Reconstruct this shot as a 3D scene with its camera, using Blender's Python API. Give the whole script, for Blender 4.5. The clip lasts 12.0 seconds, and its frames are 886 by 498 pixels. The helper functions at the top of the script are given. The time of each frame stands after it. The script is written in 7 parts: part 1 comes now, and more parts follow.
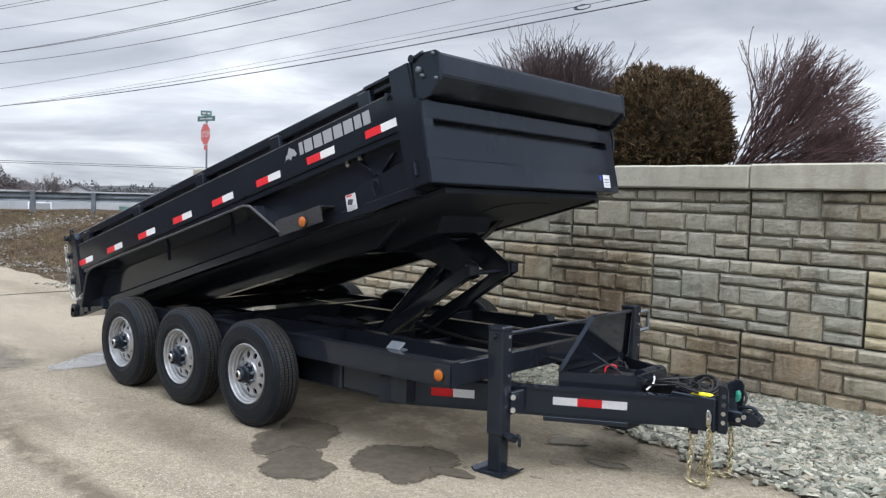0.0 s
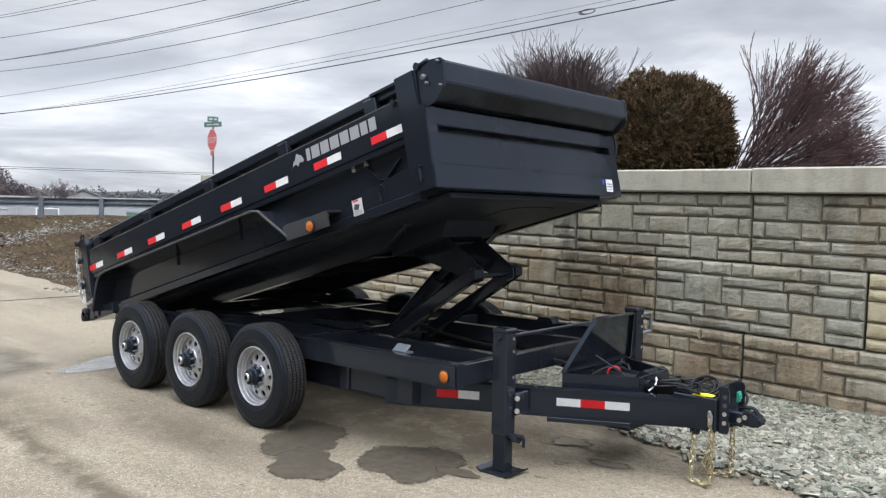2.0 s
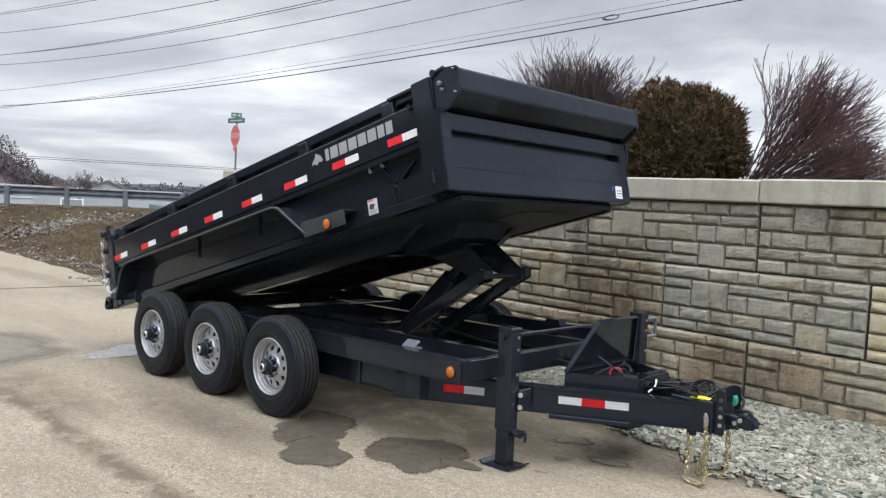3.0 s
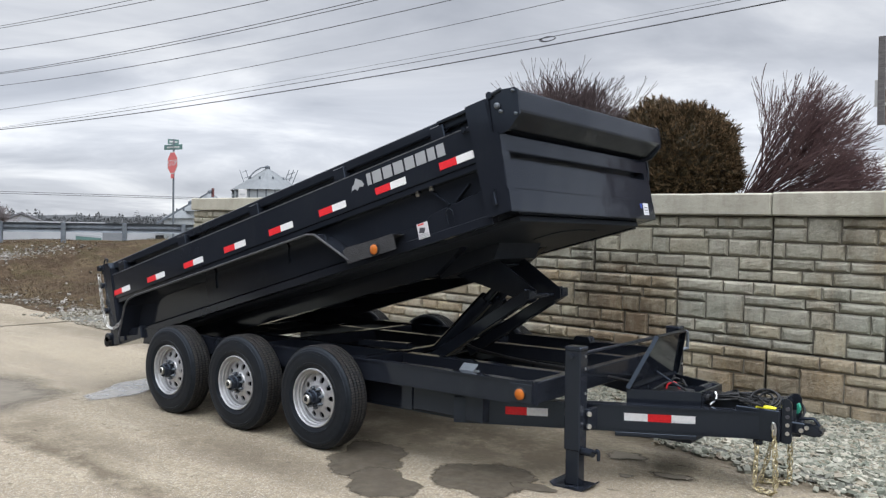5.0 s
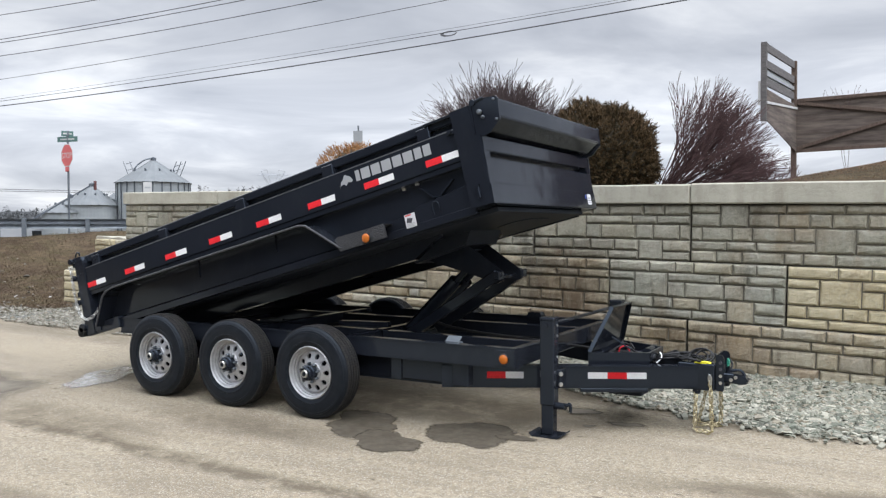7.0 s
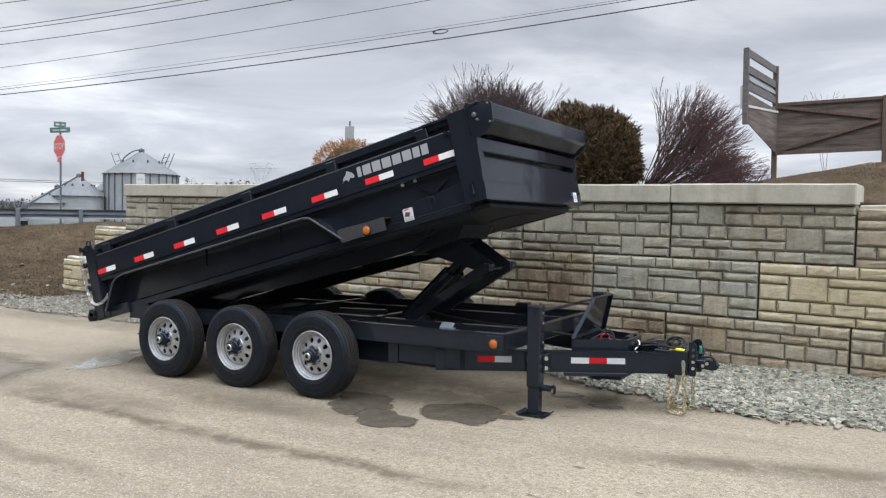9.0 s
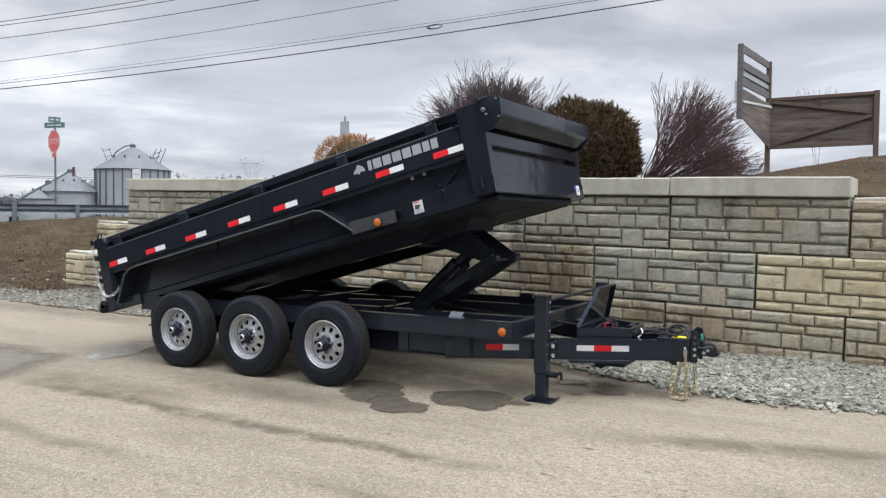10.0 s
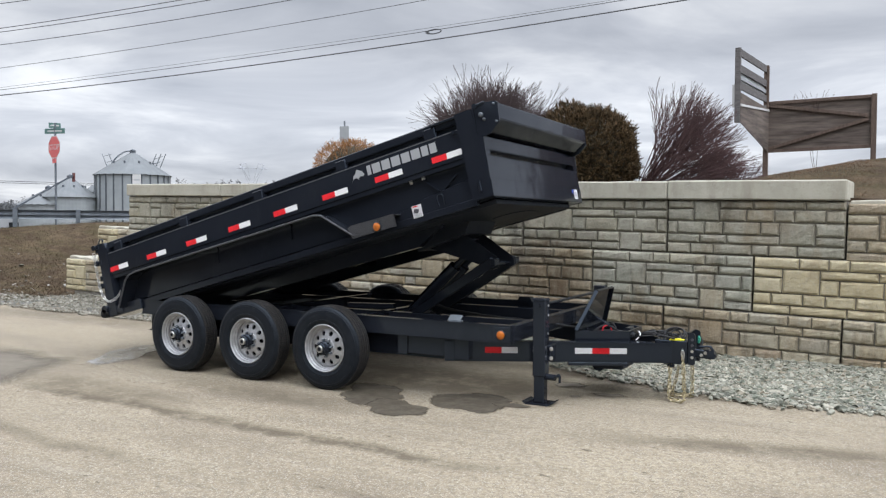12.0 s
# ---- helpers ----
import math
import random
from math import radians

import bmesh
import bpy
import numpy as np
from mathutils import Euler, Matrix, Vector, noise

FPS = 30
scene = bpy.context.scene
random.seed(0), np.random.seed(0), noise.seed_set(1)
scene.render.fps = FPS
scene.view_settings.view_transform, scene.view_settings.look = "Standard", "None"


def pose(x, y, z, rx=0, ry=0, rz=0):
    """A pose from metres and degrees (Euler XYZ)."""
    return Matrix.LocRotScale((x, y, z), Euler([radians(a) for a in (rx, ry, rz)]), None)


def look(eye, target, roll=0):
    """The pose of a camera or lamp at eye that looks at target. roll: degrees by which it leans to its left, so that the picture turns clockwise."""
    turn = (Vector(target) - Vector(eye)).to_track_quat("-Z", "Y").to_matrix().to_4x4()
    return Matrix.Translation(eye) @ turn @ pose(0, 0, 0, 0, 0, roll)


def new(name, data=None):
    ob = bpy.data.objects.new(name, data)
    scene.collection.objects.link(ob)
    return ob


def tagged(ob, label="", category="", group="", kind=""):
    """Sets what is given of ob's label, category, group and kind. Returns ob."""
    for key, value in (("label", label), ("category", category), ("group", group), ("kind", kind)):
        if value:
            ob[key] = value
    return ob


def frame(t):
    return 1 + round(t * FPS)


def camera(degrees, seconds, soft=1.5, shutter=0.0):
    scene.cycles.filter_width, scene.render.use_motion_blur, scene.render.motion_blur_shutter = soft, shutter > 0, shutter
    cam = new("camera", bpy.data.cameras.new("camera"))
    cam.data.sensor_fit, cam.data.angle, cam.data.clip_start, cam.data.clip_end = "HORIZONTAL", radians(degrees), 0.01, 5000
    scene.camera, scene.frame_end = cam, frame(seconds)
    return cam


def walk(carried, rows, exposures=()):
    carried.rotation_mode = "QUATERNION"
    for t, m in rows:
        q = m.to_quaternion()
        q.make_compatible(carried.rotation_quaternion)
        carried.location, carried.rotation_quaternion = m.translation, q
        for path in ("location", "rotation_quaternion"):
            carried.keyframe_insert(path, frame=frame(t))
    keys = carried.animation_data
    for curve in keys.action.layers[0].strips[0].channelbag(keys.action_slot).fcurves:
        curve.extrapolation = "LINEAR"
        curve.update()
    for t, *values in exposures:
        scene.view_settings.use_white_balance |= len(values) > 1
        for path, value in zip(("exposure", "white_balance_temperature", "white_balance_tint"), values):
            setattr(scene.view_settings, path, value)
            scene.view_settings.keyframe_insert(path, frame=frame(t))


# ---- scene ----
cam = camera(58.0, 12.0, 1.3)
PATH = [
    (0, (5.759, -3.384, 1.607), (4.44, -1.884, 1.508), 1.1),
    (0.5, (5.755, -3.381, 1.605), (4.428, -1.889, 1.495), 1.5),
    (1, (5.753, -3.393, 1.604), (4.417, -1.909, 1.492), 1.3),
    (1.5, (5.773, -3.414, 1.611), (4.432, -1.934, 1.508), 0.9),
    (2, (5.823, -3.447, 1.607), (4.493, -1.957, 1.519), 0.9),
    (2.5, (5.926, -3.476, 1.6), (4.579, -1.999, 1.524), 1.7),
    (3, (5.997, -3.561, 1.612), (4.632, -2.101, 1.525), 2.5),
    (5, (5.306, -4.103, 1.596), (4.078, -2.526, 1.567), 0.7),
    (5.5, (5.17, -4.378, 1.617), (4.028, -2.737, 1.582), 0.4),
    (6, (5.212, -4.607, 1.603), (4.1, -2.945, 1.556), 0.7),
    (6.5, (5.238, -4.875, 1.6), (4.178, -3.18, 1.539), 0.0),
    (7, (5.169, -5.146, 1.581), (4.166, -3.417, 1.529), -0.2),
    (9, (5.35, -5.591, 1.564), (4.374, -3.846, 1.502), 0.6),
    (9.5, (5.307, -5.73, 1.544), (4.339, -3.981, 1.476), 0.3),
    (10, (5.311, -5.837, 1.536), (4.354, -4.082, 1.462), 0.5),
    (10.5, (5.311, -5.85, 1.541), (4.37, -4.088, 1.454), 0.9),
    (11, (5.337, -5.869, 1.533), (4.395, -4.106, 1.452), 0.7),
    (11.5, (5.34, -5.873, 1.542), (4.387, -4.116, 1.47), 0.4),
    (12, (5.345, -5.879, 1.533), (4.388, -4.124, 1.47), 0.3),
]
LIGHT = [(0.0, 0.10, 6350, 10), (0.4, -0.13, 6300, 10), (1.2, -0.08, 6300, 10), (1.6, 0.06, 6450, 10), (2.0, 0.12, 6450, 10), (3.2, 0.08, 6500, 10), (5.0, 0.08, 6500, 10), (5.5, 0.16, 6500, 10), (6.5, 0.15, 6450, 10), (9.0, 0.04, 6450, 10), (12.0, 0.02, 6450, 10)]
walk(cam, [(t, look(eye, target, roll)) for t, eye, target, roll in PATH], LIGHT)

# ---------------------------------------------------------------- sky and sun
SUN_ELEVATION, SUN_ROTATION = radians(64), radians(101)
world = bpy.data.worlds.new("overcast_sky")
scene.world = world
world.use_nodes = True
wn, wl = world.node_tree.nodes, world.node_tree.links
for n in list(wn):
    wn.remove(n)
w_out = wn.new("ShaderNodeOutputWorld")
w_bg = wn.new("ShaderNodeBackground")
w_bg.inputs["Strength"].default_value = 0.1
w_sky = wn.new("ShaderNodeTexSky")
w_sky.sky_type = "NISHITA"
w_sky.sun_disc = False
w_sky.sun_elevation, w_sky.sun_rotation = SUN_ELEVATION, SUN_ROTATION
w_co = wn.new("ShaderNodeTexCoord")
w_sep = wn.new("ShaderNodeSeparateXYZ")
wl.new(w_co.outputs["Generated"], w_sep.inputs[0])
# cloud layer: directions laid out on a flat sheet overhead, so that the bands close up towards the horizon
w_zz = wn.new("ShaderNodeMath"); w_zz.operation = "MAXIMUM"; w_zz.inputs[1].default_value = 0.0
wl.new(w_sep.outputs["Z"], w_zz.inputs[0])
w_za = wn.new("ShaderNodeMath"); w_za.operation = "ADD"; w_za.inputs[1].default_value = 0.10
wl.new(w_zz.outputs[0], w_za.inputs[0])
w_dx = wn.new("ShaderNodeMath"); w_dx.operation = "DIVIDE"
w_dy = wn.new("ShaderNodeMath"); w_dy.operation = "DIVIDE"
wl.new(w_sep.outputs["X"], w_dx.inputs[0]); wl.new(w_za.outputs[0], w_dx.inputs[1])
wl.new(w_sep.outputs["Y"], w_dy.inputs[0]); wl.new(w_za.outputs[0], w_dy.inputs[1])
w_xy = wn.new("ShaderNodeCombineXYZ")
wl.new(w_dx.outputs[0], w_xy.inputs[0]); wl.new(w_dy.outputs[0], w_xy.inputs[1])
w_n1 = wn.new("ShaderNodeTexNoise")
w_n1.inputs["Scale"].default_value, w_n1.inputs["Detail"].default_value, w_n1.inputs["Roughness"].default_value = 0.75, 8.0, 0.55
w_n1.inputs["Distortion"].default_value = 0.5
wl.new(w_xy.outputs[0], w_n1.inputs["Vector"])
w_ramp = wn.new("ShaderNodeValToRGB")
w_ramp.color_ramp.elements[0].position, w_ramp.color_ramp.elements[0].color = 0.34, (4.75, 5.05, 5.7, 1)
w_ramp.color_ramp.elements[1].position, w_ramp.color_ramp.elements[1].color = 0.68, (9.3, 9.55, 9.95, 1)
e = w_ramp.color_ramp.elements.new(0.5); e.color = (6.3, 6.6, 7.25, 1)
wl.new(w_n1.outputs["Fac"], w_ramp.inputs[0])
w_mix = wn.new("ShaderNodeMix"); w_mix.data_type = "RGBA"; w_mix.inputs["Factor"].default_value = 0.93
wl.new(w_sky.outputs[0], w_mix.inputs["A"]); wl.new(w_ramp.outputs[0], w_mix.inputs["B"])
# an overcast sky is about three times as bright overhead as at the horizon
w_up = wn.new("ShaderNodeMapRange")
w_up.inputs["From Min"].default_value, w_up.inputs["From Max"].default_value = 0.30, 1.0
w_up.inputs["To Min"].default_value, w_up.inputs["To Max"].default_value = 1.0, 2.5
wl.new(w_zz.outputs[0], w_up.inputs["Value"])
w_lit = wn.new("ShaderNodeMix"); w_lit.data_type = "RGBA"; w_lit.blend_type = "MULTIPLY"; w_lit.inputs["Factor"].default_value = 1.0
wl.new(w_mix.outputs["Result"], w_lit.inputs["A"]); wl.new(w_up.outputs[0], w_lit.inputs["B"])
# the brighter part of the cloud, where the sun stands behind it
w_dot = wn.new("ShaderNodeVectorMath"); w_dot.operation = "DOT_PRODUCT"
w_dot.inputs[1].default_value = (0.42, -0.08, 0.90)
wl.new(w_co.outputs["Generated"], w_dot.inputs[0])
w_glow = wn.new("ShaderNodeMapRange"); w_glow.interpolation_type = "SMOOTHSTEP"
w_glow.inputs["From Min"].default_value, w_glow.inputs["From Max"].default_value = 0.30, 1.0
w_glow.inputs["To Min"].default_value, w_glow.inputs["To Max"].default_value = 1.0, 2.7
wl.new(w_dot.outputs["Value"], w_glow.inputs["Value"])
w_sun = wn.new("ShaderNodeMix"); w_sun.data_type = "RGBA"; w_sun.blend_type = "MULTIPLY"; w_sun.inputs["Factor"].default_value = 1.0
wl.new(w_lit.outputs["Result"], w_sun.inputs["A"]); wl.new(w_glow.outputs[0], w_sun.inputs["B"])
# the cloud sheet thins towards a paler band low over the horizon
w_band = wn.new("ShaderNodeValToRGB")
for i, (at, v) in enumerate(((0.0, 0.98), (0.05, 1.0), (0.10, 1.14), (0.155, 1.12), (0.21, 0.94), (0.32, 0.89), (0.6, 1.06))):
    el = w_band.color_ramp.elements[i] if i < 2 else w_band.color_ramp.elements.new(at)
    el.position, el.color = at, (v, v, v, 1)
wl.new(w_zz.outputs[0], w_band.inputs[0])
w_low = wn.new("ShaderNodeMix"); w_low.data_type = "RGBA"; w_low.blend_type = "MULTIPLY"; w_low.inputs["Factor"].default_value = 1.0
wl.new(w_sun.outputs["Result"], w_low.inputs["A"]); wl.new(w_band.outputs[0], w_low.inputs["B"])
wl.new(w_low.outputs["Result"], w_bg.inputs["Color"])
wl.new(w_bg.outputs[0], w_out.inputs[0])

sun = new("sun", bpy.data.lights.new("sun", "SUN"))
sun.data.energy, sun.data.angle, sun.data.color = 1.0, radians(45), (1.0, 0.96, 0.9)
sun.matrix_world = look((0.42 * 30, -0.08 * 30, 0.90 * 30), (0, 0, 0))

# ---------------------------------------------------------------- materials
def material(name, colour, rough=0.6, metal=0.0, coat=0.0):
    m = bpy.data.materials.new(name)
    m.use_nodes = True
    b = m.node_tree.nodes["Principled BSDF"]
    b.inputs["Base Color"].default_value = (*colour, 1)
    b.inputs["Roughness"].default_value, b.inputs["Metallic"].default_value = rough, metal
    b.inputs["Coat Weight"].default_value = coat
    return m


class Nodes:
    """Short hand for building a node material."""

    def __init__(self, m):
        self.m, self.n, self.l = m, m.node_tree.nodes, m.node_tree.links
        self.b = self.n["Principled BSDF"]
        self.place = None

    def add(self, kind, **values):
        node = self.n.new("ShaderNode" + kind)
        for key, value in values.items():
            node.inputs[key.replace("_", " ")].default_value = value
        return node

    def where(self):
        if self.place is None:
            self.place = self.n.new("ShaderNodeNewGeometry").outputs["Position"]
        return self.place

    def noise(self, scale, detail=4.0, rough=0.55, stretch=None, distort=0.0):
        node = self.add("TexNoise", Scale=scale, Detail=detail, Roughness=rough, Distortion=distort)
        at = self.where()
        if stretch:
            mp = self.n.new("ShaderNodeMapping")
            mp.inputs["Scale"].default_value = stretch
            self.l.new(at, mp.inputs[0])
            at = mp.outputs[0]
        self.l.new(at, node.inputs["Vector"])
        return node.outputs["Fac"]

    def ramp(self, fac, *stops):
        node = self.n.new("ShaderNodeValToRGB")
        els = node.color_ramp.elements
        while len(els) < len(stops):
            els.new(0.5)
        for el, (pos, col) in zip(els, stops):
            el.position, el.color = pos, (*col, 1) if len(col) == 3 else col
        self.l.new(fac, node.inputs[0])
        return node.outputs[0]

    def mix(self, fac, a, b, blend="MIX"):
        node = self.n.new("ShaderNodeMix")
        node.data_type, node.blend_type = "RGBA", blend
        for value, key in ((fac, "Factor"), (a, "A"), (b, "B")):
            if isinstance(value, (int, float)):
                node.inputs[key].default_value = value
            elif isinstance(value, tuple):
                node.inputs[key].default_value = (*value, 1)
            else:
                self.l.new(value, node.inputs[key])
        return node.outputs["Result"]

    def maths(self, op, a, b=0.0):
        node = self.n.new("ShaderNodeMath")
        node.operation = op
        for i, value in enumerate((a, b)):
            if isinstance(value, (int, float)):
                node.inputs[i].default_value = value
            else:
                self.l.new(value, node.inputs[i])
        return node.outputs[0]

    def colour(self, socket):
        self.l.new(socket, self.b.inputs["Base Color"])
        return self

    def rough(self, socket):
        self.l.new(socket, self.b.inputs["Roughness"])
        return self

    def bump(self, socket, strength=0.3, distance=0.01):
        node = self.add("Bump", Strength=strength, Distance=distance)
        self.l.new(socket, node.inputs["Height"])
        self.l.new(node.outputs[0], self.b.inputs["Normal"])
        return self


GREY = lambda v: (v, v, v)


def black_paint(name="black_gloss_paint", bow=0.012):
    m = material(name, (0.012, 0.013, 0.0155), 0.2)
    k = Nodes(m)
    big, fine = k.noise(1.3, 5), k.noise(40, 3)
    dust = k.noise(5.5, 6, 0.7, (1.0, 1.0, 0.4))
    col = k.ramp(big, (0.3, (0.0118, 0.0138, 0.0190)), (0.75, (0.0165, 0.0190, 0.0255)))
    k.colour(k.mix(k.ramp(dust, (0.54, GREY(0)), (0.80, GREY(0.4))), col, (0.026, 0.029, 0.033)))
    k.rough(k.ramp(k.mix(0.35, big, fine), (0.3, GREY(0.05)), (0.75, GREY(0.15))))
    k.b.inputs["Specular IOR Level"].default_value = 0.34
    k.b.inputs["Specular Tint"].default_value = (0.64, 0.82, 1.0, 1)
    k.bump(k.mix(0.03, k.noise(1.9, 2, 0.4), fine), 0.30, bow)
    return m


RUNS = ((4.28, 0.42, 1.95, 1.15, (0.33, 0.245, 0.145), 0.45), (1.75, 0.75, 1.35, -0.3, (0.16, 0.112, 0.070), 0.8), (1.24, 0.22, 1.95, 0.75, (0.085, 0.085, 0.075), 0.85),
        (3.25, 0.75, 0.55, -0.3, (0.15, 0.11, 0.075), 0.75), (3.92, 0.20, 1.95, 1.45, (0.15, 0.125, 0.09), 0.7), (-0.4, 0.30, 1.95, 0.7, (0.13, 0.115, 0.09), 0.5))


def damp_runs(k, col):
    """Rust and damp that has run down the wall at a few places."""
    sep = k.n.new("ShaderNodeSeparateXYZ")
    k.l.new(k.where(), sep.inputs[0])
    wob = k.maths("MULTIPLY", k.maths("SUBTRACT", k.noise(2.2, 5, 0.7), 0.5), 1.0)
    patchy = k.ramp(k.noise(5.5, 6, 0.75, (1.0, 1.0, 0.4)), (0.36, GREY(0.15)), (0.56, GREY(1)))
    for x, half, top, low, tint, depth in RUNS:
        across = k.add("MapRange", From_Min=half, From_Max=half * 0.2, To_Min=0.0, To_Max=depth)
        k.l.new(k.maths("ABSOLUTE", k.maths("ADD", k.maths("SUBTRACT", sep.outputs["X"], x), wob)), across.inputs["Value"])
        down = k.add("MapRange", From_Min=low, From_Max=low + 0.5 * (top - low), To_Min=0.0, To_Max=1.0)
        k.l.new(k.maths("ADD", sep.outputs["Z"], wob), down.inputs["Value"])
        cut = k.add("MapRange", From_Min=top + 0.15, From_Max=top - 0.05, To_Min=0.0, To_Max=1.0)
        k.l.new(sep.outputs["Z"], cut.inputs["Value"])
        col = k.mix(k.maths("MULTIPLY", k.maths("MULTIPLY", across.outputs[0], down.outputs[0]), k.maths("MULTIPLY", cut.outputs[0], patchy)), col, tint)
    return col


def stone(name, tones, dark, hue, drip=0.6):
    """Cast stone: each stone has its own tone, with blotches, streaks, tinted patches and pits."""
    m = material(name, tones[0], 0.85)
    k = Nodes(m)
    own = k.n.new("ShaderNodeObjectInfo").outputs["Random"]
    base = k.ramp(own, *[(i / (len(tones) - 1), t) for i, t in enumerate(tones)])
    blotch = k.noise(7.5, 7, 0.75)
    stain = k.noise(1.15, 7, 0.72, (1.0, 1.0, 0.55))
    run = k.noise(7.0, 5, 0.7, (1.0, 1.0, 0.16))
    col = k.mix(k.ramp(k.noise(1.9, 5, 0.65), (0.46, GREY(0.0)), (0.66, GREY(0.6))), base, hue)
    col = k.mix(k.ramp(blotch, (0.38, GREY(0.0)), (0.75, GREY(0.5))), col, dark)
    col = k.mix(k.ramp(stain, (0.50, GREY(0.0)), (0.66, GREY(0.72))), col, dark)
    col = k.mix(k.ramp(k.noise(1.6, 6, 0.7, (1.2, 1.2, 0.5)), (0.56, GREY(0.0)), (0.70, GREY(0.5))), col, (0.27, 0.19, 0.105))
    col = k.mix(k.ramp(run, (0.55, GREY(0.0)), (0.74, GREY(drip))), col, dark)
    col = k.mix(k.ramp(k.noise(38, 5, 0.75), (0.48, GREY(0.0)), (0.70, GREY(0.5))), col, (0.66, 0.64, 0.56))
    col = k.mix(k.ramp(k.noise(24, 5, 0.75), (0.54, GREY(0.0)), (0.70, GREY(0.45))), col, dark)
    k.colour(k.mix(1.0, damp_runs(k, col), (0.72, 0.70, 0.66), "MULTIPLY"))
    k.b.inputs["Specular IOR Level"].default_value = 0.2
    k.bump(k.mix(0.35, k.noise(10, 7, 0.72), k.noise(48, 5, 0.75)), 0.85, 0.036)
    return m


def two_tone(name, a, b, scale=8.0, rough=0.7, metal=0.0, bump=0.2, stretch=None, dist=0.01):
    m = material(name, a, rough, metal)
    k = Nodes(m)
    f = k.noise(scale, 5, 0.65, stretch)
    k.colour(k.ramp(f, (0.32, a), (0.70, b)))
    k.bump(k.noise(scale * 3, 4, 0.7, stretch), bump, dist)
    return m


BLACK = black_paint()
BLACK_SHEET = black_paint("black_gloss_bowed_sheet", 0.055)
# dull black, its base lifted in place of glare and sheen underneath
BLACK_DULL = two_tone("dull_black_undercoat", (0.021, 0.025, 0.033), (0.031, 0.036, 0.045), 3, 0.45, 0, 0.04)
BLACK_DULL.node_tree.nodes["Principled BSDF"].inputs["Specular IOR Level"].default_value = 0.06
BLACK_DULL.node_tree.nodes["Principled BSDF"].inputs["Specular Tint"].default_value = (0.6, 0.78, 1.0, 1)
STONE_GREY = stone("weathered_grey_stone", [(0.385, 0.385, 0.335), (0.52, 0.515, 0.450), (0.45, 0.447, 0.392), (0.56, 0.545, 0.465), (0.50, 0.472, 0.380)], (0.19, 0.18, 0.15), (0.42, 0.43, 0.355))
STONE_TAN = stone("yellow_tan_stone", [(0.68, 0.595, 0.395), (0.76, 0.69, 0.49), (0.62, 0.545, 0.365)], (0.37, 0.315, 0.21), (0.73, 0.675, 0.51), 0.35)
STONE_BROWN = stone("brown_damp_stone", [(0.42, 0.375, 0.29), (0.60, 0.545, 0.415), (0.50, 0.475, 0.395), (0.64, 0.60, 0.465), (0.45, 0.365, 0.265), (0.55, 0.53, 0.45)], (0.165, 0.14, 0.105), (0.58, 0.455, 0.285), 0.75)
STONE_SLATE = stone("dark_slate_grey_stone", [(0.46, 0.465, 0.42), (0.60, 0.585, 0.505), (0.50, 0.505, 0.455), (0.66, 0.625, 0.50), (0.58, 0.53, 0.415)], (0.185, 0.185, 0.165), (0.39, 0.425, 0.365), 0.75)
STONE_MIX = stone("mixed_cream_and_rust_stone", [(0.66, 0.53, 0.345), (0.62, 0.585, 0.485), (0.52, 0.51, 0.455), (0.70, 0.655, 0.53), (0.54, 0.445, 0.315), (0.60, 0.575, 0.49)], (0.23, 0.20, 0.155), (0.64, 0.545, 0.385), 0.55)
# toned below the stones: part of the grooves' shade is in this colour
JOINT = two_tone("dirty_joint", (0.11, 0.10, 0.082), (0.26, 0.243, 0.20), 7, 0.95, 0, 0.5)


def concrete_cap():
    m = material("cast_concrete_cap", (0.36, 0.35, 0.30), 0.85)
    k = Nodes(m)
    streak = k.noise(2.2, 5, 0.6, (1.6, 1.6, 0.25))
    col = k.ramp(k.noise(2.0, 6, 0.6), (0.3, (0.34, 0.325, 0.265)), (0.7, (0.455, 0.435, 0.360)))
    col = k.mix(k.ramp(streak, (0.5, GREY(0)), (0.72, GREY(0.65))), col, (0.23, 0.205, 0.155))
    col = k.mix(k.ramp(k.noise(9, 7, 0.8), (0.50, GREY(0)), (0.68, GREY(0.45))), col, (0.24, 0.22, 0.175))
    col = k.mix(k.ramp(k.noise(34, 5, 0.8), (0.60, GREY(0)), (0.72, GREY(0.5))), col, (0.17, 0.155, 0.12))
    k.colour(k.mix(k.ramp(k.noise(22, 5, 0.8), (0.56, GREY(0)), (0.72, GREY(0.35))), col, (0.58, 0.555, 0.475)))
    k.bump(k.mix(0.4, k.noise(40, 5, 0.7), k.noise(5, 6, 0.7)), 0.5, 0.014)
    return m


CAP = concrete_cap()


